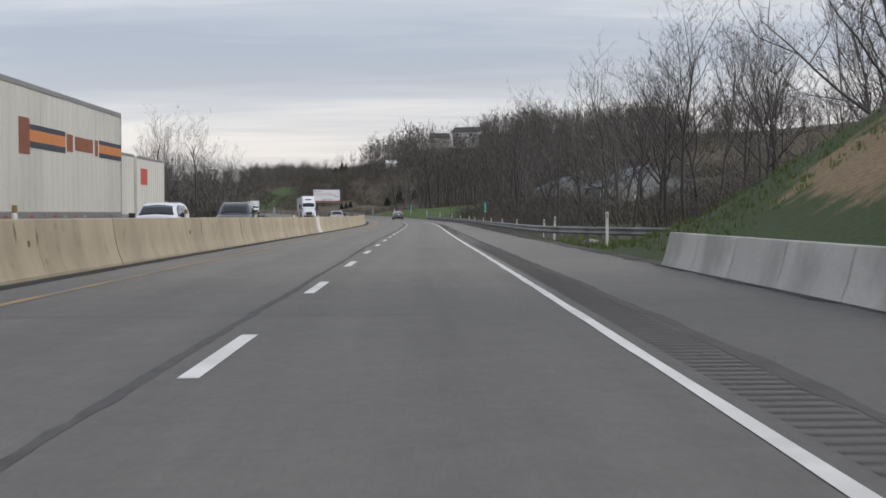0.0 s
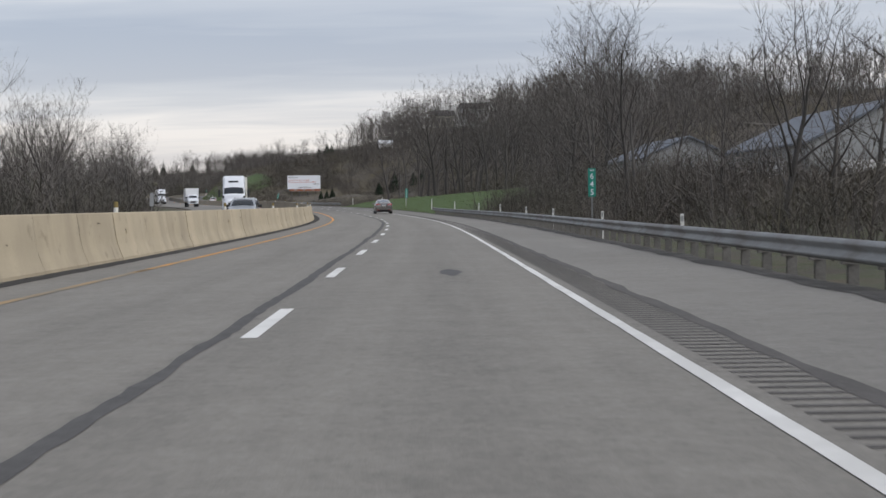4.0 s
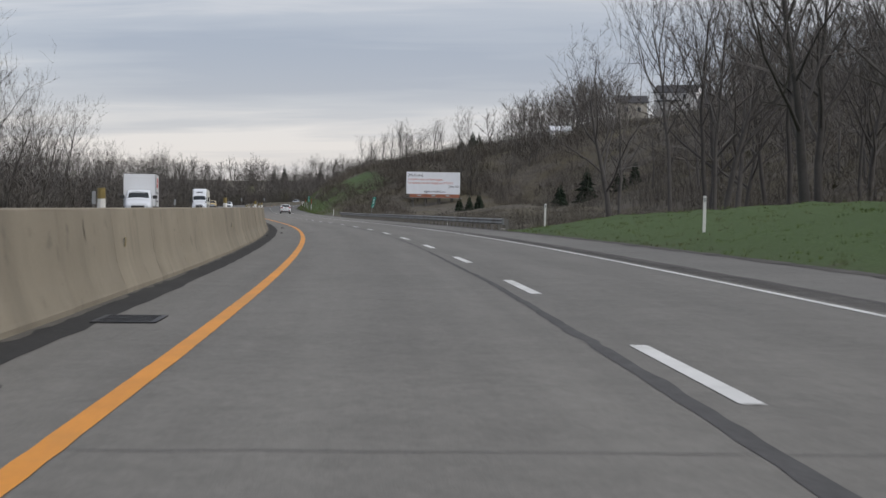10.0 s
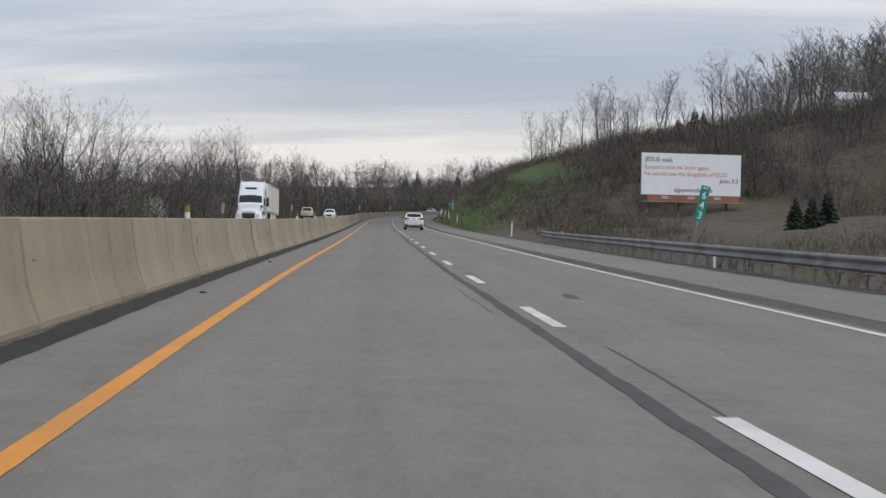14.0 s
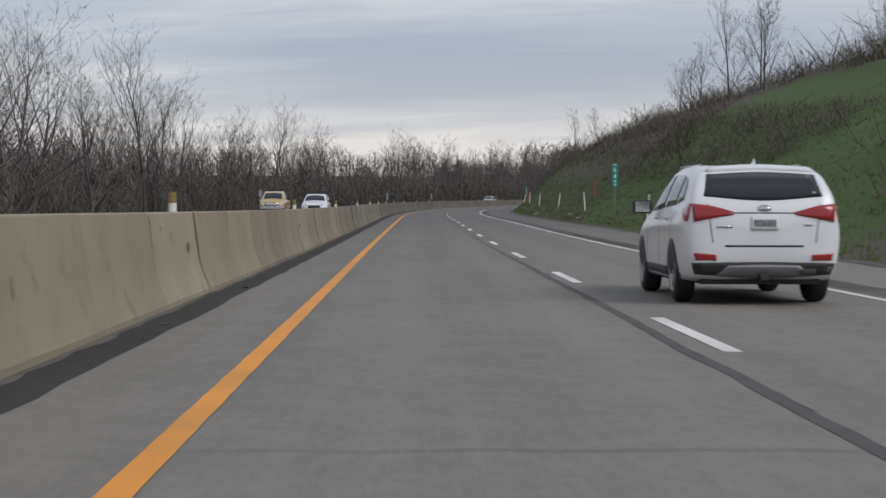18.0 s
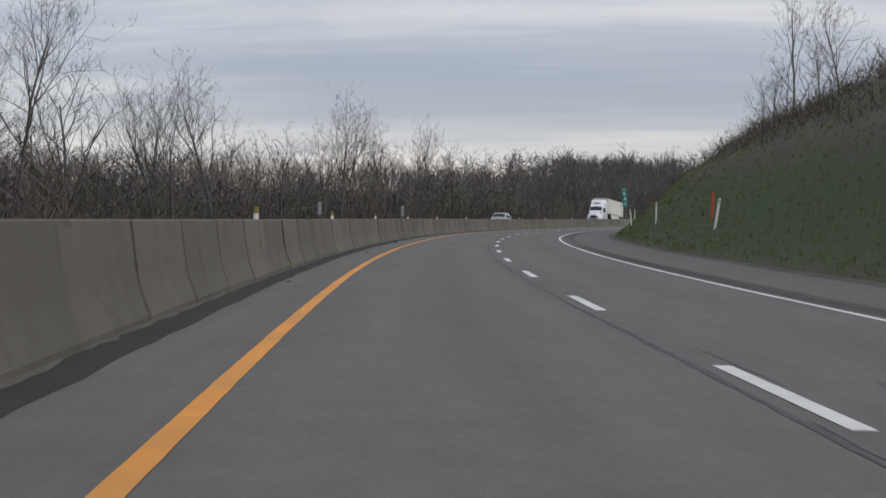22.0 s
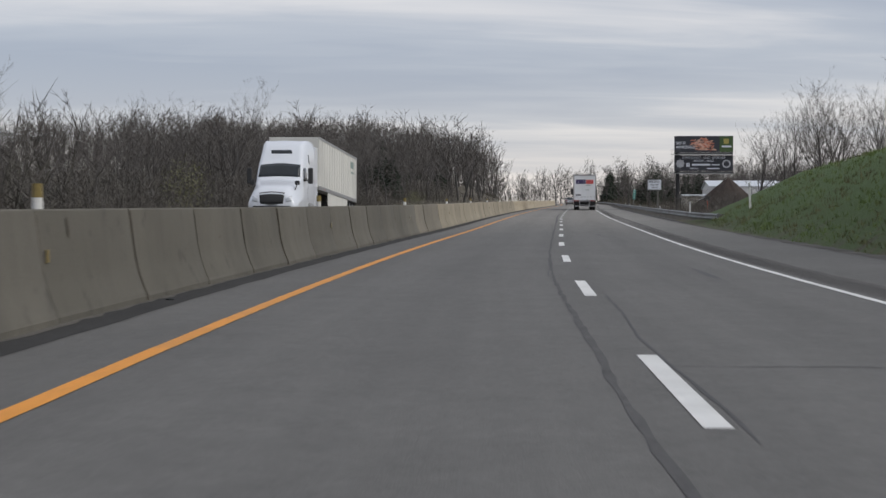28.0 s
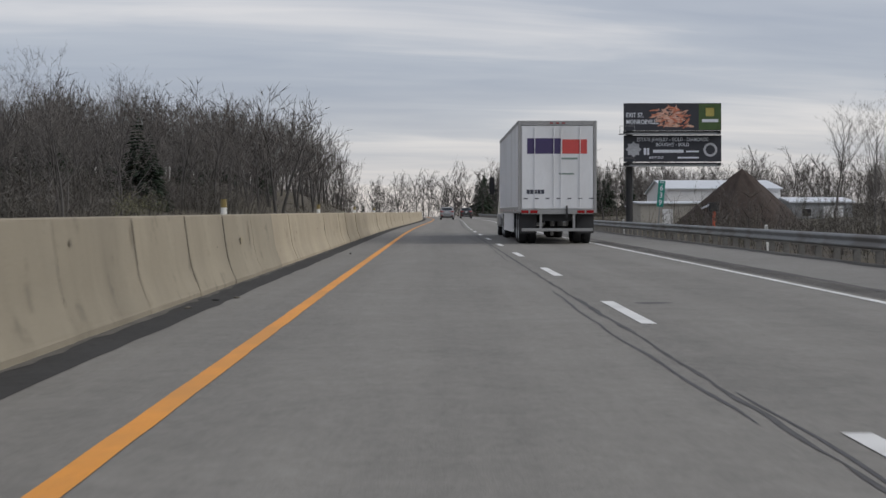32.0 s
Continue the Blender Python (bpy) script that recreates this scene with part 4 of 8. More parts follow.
def mesh_post():
    bm = bmesh.new()
    box(bm, -.075, .075, -.05, -.043, 0, 1.16)
    box(bm, -.075, .075, .043, .05, 0, 1.16)
    box(bm, -.004, .004, -.043, .043, 0, 1.16)
    me = bpy.data.meshes.new("post")
    bmesh.ops.recalc_face_normals(bm, faces=bm.faces[:])
    bm.to_mesh(me); bm.free()
    me.materials.append(STEEL_POST)
    return me


def marker_posts():
    """Flexible white verge posts, some leaning."""
    t = thing("verge_post", ground_pose(55, 7.6), "white plastic delineator post in the verge", "delineator", "verge posts")
    bm = bmesh.new()
    box(bm, -.05, .05, -.012, .012, -.1, 1.15, .008)
    part("blade", bm, POST_WHITE, t)
    part("reflector", boxed(-.035, .035, -.018, -.012, .95, 1.1, .002), SIGN_GREY, t, "grey reflective strip")
    rnd = random.Random(8)
    for s, u in ((78, 7.7), (93, 8.3), (118, 8.2), (140, 8.2), (163, 8.2), (182, 8.2), (202, 8.1), (221, 8.4), (240, 8.4), (258, 8.4), (281, 8.6), (305, 8.8), (333, 9.0), (360, 9.1), (392, 8.9), (430, 8.6), (462, 8.6), (497, 8.6), (540, 8.5), (572, 8.2),
                 (660, 8.0), (690, 8.1), (712, 8.2), (735, 8.2), (757, 8.3), (786, 8.2), (813, 8.3), (838, 8.0), (868, 8.2), (895, 8.2), (930, 8.2), (962, 8.3), (1006, 8.4), (1040, 8.3), (1078, 8.2), (1120, 8.2), (1160, 8.2), (1200, 8.2)):
        copy_thing(t, ground_pose(s, u, rnd.uniform(-8, 8), rnd.uniform(-9, 9) if s > 590 else rnd.uniform(-2, 2)))
    r = thing("orange_post", ground_pose(696, 9.3, 0, 3), "orange-red delineator post on the grassy bank", "delineator", "orange posts")
    part("blade", boxed(-.05, .05, -.012, .012, -.1, 1.1, .008), POST_RED, r)
    for s, u in ((790, 8.6), (884, 9.3)):
        copy_thing(r, ground_pose(s, u, 0, 2))


def ground_pose(s, u, turn=0.0, lean=0.0, sink=0.0):
    p = ground_at(s, u, sink)
    return pose(p.x, p.y, p.z, 0, lean, facing(s) + turn)


def shoulder_barrier():
    t = thing("shoulder_barrier", here(0, 6.85), "pale grey concrete barrier at the foot of the bank", "barrier", "", "structure")
    inv = t.matrix_basis.inverted()
    me = barrier_mesh("barrier_unit", 0.81, 31)
    me.materials.append(CONCRETE_NEW)
    for k in range(-12, 9):
        part("barrier_unit", me, CONCRETE_NEW, t, "", inv @ here(k * SEG + 1.5, 6.88, -0.125) @ Matrix.Diagonal((1, 0.993, 1, 1)))


barrier_stains(median_barrier())
barrier_markers()
gutter_litter()
shoulder_barrier()
guardrail("guardrail", 58, 292, 7.2, -0.17, 0.5, 3.6, 26.0)
guardrail("guardrail", 398, 543, 7.3, -0.17, 0.5)
guardrail("guardrail", 1012, 1420, 7.2, -0.17, 0.5)
marker_posts()

# ---------------------------------------------------------------- trees
def branch_set(seed, height, levels, spread=0.55, lean=0.0, thin=1.0, first=0.35, kids=(13, 6, 5, 3), flat=3, fat=0.011, curl=1.0, lead=0.92, sides=7):
    """A bare tree: tapered trunk, limbs, branches and twigs. Returns arrays for the trunk with its limbs and for the twigs."""
    rnd = random.Random(seed)
    wood, fine = ([], []), ([], [])

    def tube(store, pts, radii, sides):
        v, f = store
        base = len(v)
        for i, p in enumerate(pts):
            d = (pts[min(i + 1, len(pts) - 1)] - pts[max(i - 1, 0)]).normalized()
            x = d.orthogonal().normalized()
            y = d.cross(x)
            for k in range(sides):
                a = k * math.tau / sides
                v.append(p + (x * math.cos(a) + y * math.sin(a)) * radii[i])
        for i in range(len(pts) - 1):
            for k in range(sides):
                a, b = base + i * sides + k, base + i * sides + (k + 1) % sides
                f.append((a, b, b + sides))
                f.append((a, b + sides, a + sides))

    def sliver(store, a, b, r):
        v, f = store
        n = len(v)
        x = (b - a).orthogonal().normalized()
        x = Matrix.Rotation(rnd.uniform(0, 3.1), 3, (b - a).normalized()) @ x * r
        v += [a - x, a + x, b]
        f.append((n, n + 1, n + 2))

    def grow(p, d, length, r, level):
        if level >= flat:
            r = min(r, 0.06)
            e = p + (d + Vector((rnd.uniform(-.3, .3), rnd.uniform(-.3, .3), rnd.uniform(-.1, .4)))) * length
            if level == flat:
                m = p.lerp(e, .5) + Vector((rnd.uniform(-.1, .1), rnd.uniform(-.1, .1), rnd.uniform(-.12, .02))) * length
                e = m + ((e - m).normalized() + Vector((rnd.uniform(-.5, .5), rnd.uniform(-.5, .5), rnd.uniform(.1, .7)))).normalized() * length * .55
                x = (e - p).orthogonal().normalized() * max(r, fat)
                v, f = fine
                n = len(v)
                v += [p - x, p + x, m - x * .7, m + x * .7, e]
                f += [(n, n + 1, n + 3), (n, n + 3, n + 2), (n + 2, n + 3, n + 4)]
                for j in range(kids[level]):
                    t = rnd.uniform(.3, 1.9)
                    q = p.lerp(m, t) if t < 1 else m.lerp(e, t - 1)
                    nd = ((e - m).normalized() + Vector((rnd.uniform(-1, 1), rnd.uniform(-1, 1), rnd.uniform(-.5, .8)))).normalized()
                    grow(q, nd, length * rnd.uniform(.3, .48), r * .7, level + 1)
                return
            sliver(fine, p, e, max(r, fat))
            if level + 1 < levels:
                for j in range(kids[level]):
                    t = rnd.uniform(.2, .95)
                    nd = (d + Vector((rnd.uniform(-1, 1), rnd.uniform(-1, 1), rnd.uniform(-.6, .8)))).normalized()
                    grow(p.lerp(e, t), nd, length * rnd.uniform(.35, .6), r * .7, level + 1)
            return
        n = (7, 5, 3, 2, 1)[level]
        pts, radii = [p.copy()], [r]
        wob = (0.10, 0.20, 0.26, 0.25, 0.3)[level] * curl
        for i in range(n):
            d = (d + Vector((rnd.uniform(-1, 1), rnd.uniform(-1, 1), rnd.uniform(-.6, 1) + (0.25 if level else 0))) * wob).normalized()
            p = p + d * length / n
            pts.append(p.copy())
            radii.append(max(r * (1 - (i + 1) / n * (0.82 if level else 0.75)), 0.006))
        tube(wood if level < 2 else fine, pts, radii, (sides, 5, 3, 3, 3)[level])
        if level + 1 >= levels:
            return
        count = kids[level]
        count = max(2, int(count * rnd.uniform(.75, 1.25)))
        for j in range(count):
            lo = first if level == 0 else 0.22
            t = lo + (1 - lo) * (j + rnd.uniform(.2, .9)) / count
            t = min(t, 0.98)
            x = t * n
            i = int(x)
            q = pts[i].lerp(pts[i + 1], x - i)
            along = (pts[i + 1] - pts[i]).normalized()
            side = along.orthogonal().normalized()
            side = Matrix.Rotation(j * 2.4 + rnd.uniform(-.5, .5), 3, along) @ side
            open_ = spread * (1.25 - 0.6 * t) if level == 0 else rnd.uniform(.45, .8)
            nd = (along * (1 - open_) + side * open_ + Vector((0, 0, .18))).normalized()
            ratio = (0.52, 0.55, 0.52, 0.55)[level] * rnd.uniform(.7, 1.15) * (1.15 - 0.55 * t) * (0.92 / lead if level == 0 else 1)
            rr = radii[i] * (0.50 if level == 0 else 0.55)
            grow(q, nd, length * ratio, max(rr, 0.007), level + 1)

    r0 = height * 0.0125 * thin
    grow(Vector((0, 0, -0.4)), Vector((lean, rnd.uniform(-.03, .03), 1)).normalized(), height * lead, r0, 0)
    out = []
    for v, f in (wood, fine):
        out.append((np.array([tuple(p) for p in v], np.float32).reshape(-1, 3), np.array(f, np.int32).reshape(-1, 3)))
    return out


TREES = [branch_set(100 + i, 15.0, 5, (0.62, 0.56, 0.66, 0.54, 0.68, 0.58)[i], (0, .08, -.09, .05, .02, -.05)[i], (1, .85, 1.1, .8, 1.15, .9)[i], (.30, .42, .26, .46, .3, .36)[i], (11, 7, 5, 3), 2, 0.009, 1.15, (.62, .78, .55, .82, .6, .7)[i]) for i in range(6)]
SLIM = [branch_set(200 + i, 10.0, 5, 0.46, (0, .10, -.09)[i], 0.8, 0.14, (12, 6, 5, 3), 2, 0.009, 1.1, (.9, .7, .8)[i]) for i in range(3)]
FARTREE = [branch_set(300 + i, 14.0, 4, 0.62, (0, .07, -.07, .03)[i], 1.25, (.2, .28, .16, .32)[i], (11, 6, 4, 2), 1, 0.042, 1.2, (.7, .85, .65, .75)[i], 4) for i in range(4)]


def tree_meshes(sets, name):
    out = []
    for wood, fine in sets:
        a, b = mesh_tris("trunk", *wood), mesh_tris("crown", *fine)
        a.materials.append(BARK); b.materials.append(TWIG)
        out.append((a, b))
    return out


TREE_ME, SLIM_ME = tree_meshes(TREES, "tree"), tree_meshes(SLIM, "slim")


def stand_tree(s, u, scale, kind, k, turn, sink=0.3, label="", group="", name="bare_tree"):
    p = ground_at(s, u, sink)
    a, b = (TREE_ME if kind == "tree" else SLIM_ME)[k]
    t = thing(name, pose(p.x, p.y, p.z, 0, 0, turn), label, "tree", group)
    m = Matrix.Diagonal((scale, scale, scale, 1))
    part("trunk", a, BARK, t, "", m)
    part("crown", b, TWIG, t, "", m)
    return t


def woods(seed, rows, label, group):
    """Trees one by one. rows: from s, to s, from u, to u, how many, smallest and largest scale, kind."""
    rnd = random.Random(seed)
    placed = []
    for s0, s1, u0, u1, count, lo, hi, kind in rows:
        made = tries = 0
        while made < count and tries < count * 30:
            tries += 1
            s, u = rnd.uniform(s0, s1), rnd.uniform(u0, u1)
            gap = 3.2 if kind == "tree" else 2.4
            if any(abs(s - a) < gap and abs(u - b) < gap for a, b in placed) or keep_clear(s, u) or open_slope(s, u):
                continue
            placed.append((s, u))
            k = rnd.randrange(6 if kind == "tree" else 3)
            stand_tree(s, u, rnd.uniform(lo, hi), kind, k, rnd.uniform(0, 360), 0.3, label, group)
            made += 1


CLEAR = [(228, 302, 25, 42), (540, 606, 19, 38), (1205, 1320, 14, 54), (672, 692, 58, 72), (795, 840, 96, 142), (600, 656, -31, -23)]


def open_slope(s, u):
    """The open stretch of hillside below the houses on its crest."""
    return 560 < s < 792 and 44 + (s - 560) * .25 < u < 64 + (s - 560) * .335


def keep_clear(s, u):
    return any(a <= s <= b and c <= u <= d for a, b, c, d in CLEAR)


def far_woods(name, seed, rows, label, sets=None):
    """Woods too deep to tell the trees apart: one mesh. rows: s0, s1, u0, u1, count, lo, hi."""
    rnd = np.random.RandomState(seed)
    vs, fs, base = [], [], 0
    vb, fb, bb = [], [], 0
    for s0, s1, u0, u1, count, lo, hi in rows:
        for _ in range(count):
            s, u = rnd.uniform(s0, s1), rnd.uniform(u0, u1)
            if keep_clear(s, u) or open_slope(s, u):
                continue
            p = ground_at(s, u, 0.4)
            sc, a = rnd.uniform(lo, hi), rnd.uniform(0, math.tau)
            wood, fine = (sets or FARTREE)[rnd.randint(len(sets or FARTREE))]
            c, d = math.cos(a) * sc, math.sin(a) * sc
            rot = np.array([[c, -d, 0], [d, c, 0], [0, 0, sc]], np.float32)
            q = np.array(p, np.float32)
            vs.append(wood[0] @ rot.T + q); fs.append(wood[1] + base); base += len(wood[0])
            vb.append(fine[0] @ rot.T + q); fb.append(fine[1] + bb); bb += len(fine[0])
    t = tagged(thing(name, pose(0, 0, 0), label, "woods", "", "stuff"))
    part("trunks", mesh_tris("trunks", np.concatenate(vs), np.concatenate(fs)), BARK, t)
    part("twigs", mesh_tris("twigs", np.concatenate(vb), np.concatenate(fb)), TWIG, t)


def brush_unit(seed, n=19, twigs=3):
    """A thicket: thin bare stems leaning all ways, with side twigs, about one unit tall and wide."""
    rnd = np.random.RandomState(seed)
    v, f = [], []
    for i in range(n):
        a, r = rnd.uniform(0, math.tau), rnd.uniform(0, 0.6)
        p = np.array([math.cos(a) * r, math.sin(a) * r, -0.08])
        d = np.array([rnd.normal(0, .55), rnd.normal(0, .55), 1.0])
        d /= np.linalg.norm(d)
        L = rnd.uniform(.45, 1.1)
        w = rnd.uniform(.006, .012)
        x = np.array([math.cos(a * 3), math.sin(a * 3), 0]) * w
        e = p + d * L + np.array([rnd.normal(0, .12), rnd.normal(0, .12), 0]) * L
        b = len(v)
        v += [p - x, p + x, e]
        f.append((b, b + 1, b + 2))
        for _ in range(twigs):
            g = p + (e - p) * rnd.uniform(.2, .9)
            h = g + np.array([rnd.normal(0, .6), rnd.normal(0, .6), rnd.uniform(-.2, .7)]) * L * .42
            b = len(v)
            v += [g - x * .8, g + x * .8, h]
            f.append((b, b + 1, b + 2))
    return np.array(v, np.float32), np.array(f, np.int32)


def thicket_unit(seed, n=24, twigs=5):
    """Crowded upright saplings with ascending side twigs, about one unit tall and wide."""
    rnd = np.random.RandomState(seed)
    v, f = [], []
    for i in range(n):
        a, r = rnd.uniform(0, math.tau), 0.55 * math.sqrt(rnd.uniform(0, 1))
        p = np.array([math.cos(a) * r, math.sin(a) * r, -0.06])
        L = rnd.uniform(.5, 1.0) * (1.12 - .4 * r)
        e = p + np.array([rnd.normal(0, .16) + .15 * math.cos(a), rnd.normal(0, .16) + .15 * math.sin(a), 1.0]) * L
        w = rnd.uniform(.004, .0075)
        x = np.array([math.cos(a * 5), math.sin(a * 5), 0]) * w
        b = len(v)
        v += [p - x, p + x, e]
        f.append((b, b + 1, b + 2))
        for _ in range(twigs):
            t = rnd.uniform(.25, .95)
            g = p + (e - p) * t
            h = g + np.array([rnd.normal(0, .45), rnd.normal(0, .45), rnd.uniform(.05, .8)]) * L * .34
            b = len(v)
            v += [g - x * .8, g + x * .8, h]
            f.append((b, b + 1, b + 2))
    return np.array(v, np.float32), np.array(f, np.int32)


SAPLINGS = [thicket_unit(450 + i) for i in range(6)]
COPSE = [thicket_unit(470 + i, 44, 6) for i in range(6)]
BUSH = [brush_unit(400 + i) for i in range(6)]


def brush(name, seed, rows, label, mat=None, units=None):
    rnd = np.random.RandomState(seed)
    vs, fs, base = [], [], 0
    for s0, s1, u0, u1, count, lo, hi in rows:
        for _ in range(count):
            s, u = rnd.uniform(s0, s1), rnd.uniform(u0, u1)
            if keep_clear(s, u):
                continue
            sc, a = rnd.uniform(lo, hi) * (.6 if open_slope(s, u) else 1), rnd.uniform(0, math.tau)
            v, f = (units or BUSH)[rnd.randint(6)]
            c, d = math.cos(a) * sc, math.sin(a) * sc
            rot = np.array([[c * 1.3, -d * 1.3, 0], [d * 1.3, c * 1.3, 0], [0, 0, sc]], np.float32)
            vs.append(v @ rot.T + np.array(ground_at(s, u), np.float32)); fs.append(f + base); base += len(v)
    ob = part(name, mesh_tris(name, np.concatenate(vs), np.concatenate(fs)), mat or BRUSH)
    tagged(ob, label, "brush", "", "stuff")


def fir(seed, height=7.0, wide=0.24):
    """A conifer: trunk and tiers of drooping, ragged needle sprays."""
    rnd = random.Random(seed)
    v, f = [], []
    tiers = 30
    for i in range(tiers):
        t = i / (tiers - 1)
        z = height * (0.06 + 0.93 * t)
        r = height * wide * (1 - t) ** 0.85 + 0.05
        n = max(5, int(12 * (1 - t) + 5))
        r *= rnd.uniform(.78, 1.1)
        for k in range(n):
            a = k * math.tau / n + rnd.uniform(-.3, .3) + i
            L = r * rnd.uniform(.45, 1.2)
            w = L * rnd.uniform(.16, .3)
            d, x = Vector((math.cos(a), math.sin(a), 0)), Vector((-math.sin(a), math.cos(a), 0))
            p = Vector((0, 0, z))
            m = p + d * L * .55 + Vector((0, 0, -L * .10))
            e = p + d * L + Vector((0, 0, -L * rnd.uniform(.2, .45)))
            b = len(v)
            v += [p, m + x * w, m - x * w, e, m + Vector((0, 0, -w * .8))]
            f += [(b, b + 1, b + 2), (b + 2, b + 1, b + 3), (b + 1, b + 4, b + 3), (b + 4, b + 2, b + 3), (b, b + 4, b + 1), (b, b + 2, b + 4)]
    return np.array([tuple(p) for p in v], np.float32), np.array(f, np.int32)


FIRS = []
for _i in range(3):
    _m = mesh_tris("crown", *fir(500 + _i, 7.0, (0.25, 0.21, 0.28)[_i]))
    _m.materials.append(FIR)
    FIRS.append(_m)
for _i in range(3):
    _m = mesh_tris("crown", *fir(520 + _i, 7.0, (0.42, 0.36, 0.48)[_i]))
    _m.materials.append(FIR)
    FIRS.append(_m)
FIR_TRUNK = bpy.data.meshes.new("trunk")
_b = rod(bmesh.new(), (0, 0, -.3), (0, 0, 6.6), .11, .02, 7)
_b.to_mesh(FIR_TRUNK); _b.free()
FIR_TRUNK.materials.append(BARK)


def stand_fir(s, u, height, k, label, group, bushy=0):
    p = ground_at(s, u)
    t = thing("fir_tree", pose(p.x, p.y, p.z, 0, 0, s * 37 % 360), label, "tree", group)
    m = Matrix.Diagonal((height / 7, height / 7, height / 7, 1))
    part("trunk", FIR_TRUNK, BARK, t, "", m)
    part("crown", FIRS[k % 3 + bushy], FIR, t, "", m)


woods(1, [(64, 130, 17, 34, 18, .75, 1.05, "tree"), (120, 262, 14, 25, 17, .6, .95, "tree"), (268, 392, 21, 38, 31, .95, 1.45, "tree"), (4, 60, 15, 36, 22, .75, 1.15, "tree"), (200, 290, 13, 17, 9, .35, .55, "tree"),
          (408, 426, 19, 26, 3, 1.1, 1.35, "tree"), (640, 720, 62, 84, 10, .75, 1.05, "tree"), (384, 440, 30, 46, 14, 1.0, 1.35, "tree"), (335, 400, 24, 40, 6, 1.1, 1.4, "tree")], "bare grey-brown deciduous tree on the wooded slope", "trees on the slope")
woods(2, [(690, 800, 22, 34, 9, .75, 1.05, "slim"), (800, 930, 20, 34, 8, .5, .8, "slim"), (1095, 1150, 24, 44, 22, .8, 1.15, "tree"), (1090, 1200, 15, 26, 12, .3, .48, "slim"), (1175, 1215, 27, 36, 6, .6, .8, "tree"), (612, 690, 20, 38, 14, .6, 1.0, "slim"), (600, 660, 30, 48, 8, .5, .75, "tree")],
      "slender bare tree on top of the bank", "trees on the bank")
woods(3, [(640, 1010, -40, -24, 24, .8, 1.1, "tree"), (640, 1010, -40, -24, 18, .7, 1.1, "slim"), (1010, 1230, -50, -26, 16, .5, .75, "tree")],
      "bare deciduous tree in the belt beyond the far carriageway", "trees beyond the far carriageway")
for _s, _u, _c, _k in ((808, 14.8, .68, 0), (804, 13.2, .42, 1), (801, 12.2, .36, 2), (812, 17.8, .66, 1), (816, 15.6, .4, 2), (904, 12.9, .34, 0), (912, 14.5, .26, 2)):
    stand_tree(_s, _u, _c, "slim", _k, _s * 53 % 360, .3, "slender bare tree on top of the bank", "trees on the bank")
for _s, _u, _c, _k in ((269, -30.0, .88, 0), (274, -27.5, .7, 2), (262, -33.5, .75, 4), (958, -26.0, .82, 1), (963, -29.0, .78, 3), (977, -27.0, .72, 5)):
    stand_tree(_s, _u, _c, "tree", _k, _s * 31 % 360, .3, "round-crowned bare tree beyond the far carriageway", "trees beyond the far carriageway")
for _s, _u, _c, _k in ((752, -26.5, 1.05, 0), (760, -30.0, 1.0, 3), (742, -29.0, .95, 5), (778, -27.0, .9, 1), (795, -28.5, .95, 2), (735, -26.0, .85, 4), (812, -26.0, 1.0, 3), (830, -29.0, 1.05, 0), (845, -27.0, .9, 5), (905, -27.0, 1.0, 2), (925, -30.0, 1.0, 1)):
    stand_tree(_s, _u, _c, "tree", _k, _s * 29 % 360, .3, "tall bare tree at the edge of the far carriageway", "trees beyond the far carriageway")
for _s, _u, _c, _k in ((128, 17.5, .9, 1), (135, 20.5, 1.0, 4), (142, 18.0, 1.0, 2), (150, 21.0, 1.05, 0), (122, 21.5, .95, 5), (160, 19.0, 1.0, 3), (392, 22.5, 1.5, 4), (400, 26.0, 1.5, 0), (384, 27.5, 1.5, 2), (450, 25.4, 1.4, 2), (476, 32.2, 1.25, 0), (436, 30.0, 1.35, 4), (424, 26.5, 1.3, 1), (446, 38.0, 1.4, 5), (414, 29.0, 1.35, 3), (462, 41.0, 1.25, 2)):
    stand_tree(_s, _u, _c, "tree", _k, _s * 47 % 360, .3, "tall bare tree at the edge of the woods", "trees on the slope")
_r = random.Random(90)
for _i in range(14):
    stand_tree(_r.uniform(772, 797), _r.uniform(94, 138), _r.uniform(.4, .65), "tree", _i % 6, _i * 71, .3, "bare tree in the garden below the hilltop houses", "trees on the slope")
far_woods("hillside_woods", 11, [(110, 400, 46, 120, 60, .55, .85), (395, 700, 48, 150, 360, .5, 1.0), (560, 900, 70, 160, 240, .7, 1.2), (-120, 60, 34, 90, 40, .8, 1.1)], "bare brown woods covering the hillside")
far_woods("belt_trees", 13, [(240, 420, -40, -25, 28, .8, 1.1), (420, 700, -42, -25, 40, .8, 1.15), (610, 730, -38, -25, 24, .65, 1.0), (1120, 1335, -58, -31, 44, .8, 1.1)], "belt of bare deciduous trees beyond the far carriageway", TREES)
far_woods("valley_woods", 12, [(240, 700, -130, -40, 210, .6, 1.0), (700, 1250, -150, -46, 260, .55, .9), (1120, 1330, -100, -44, 150, .7, .95), (1330, 1600, -120, -26, 320, 1.05, 1.45), (1600, 2050, -140, 120, 260, 1.0, 1.5), (1150, 1420, 52, 120, 80, .5, .8), (1330, 1700, 14, 150, 210, .6, 1.0), (900, 1300, 70, 160, 70, .4, .6),
                               (1050, 1620, -420, -120, 170, .95, 1.35)], "bare brown woods filling the valley")
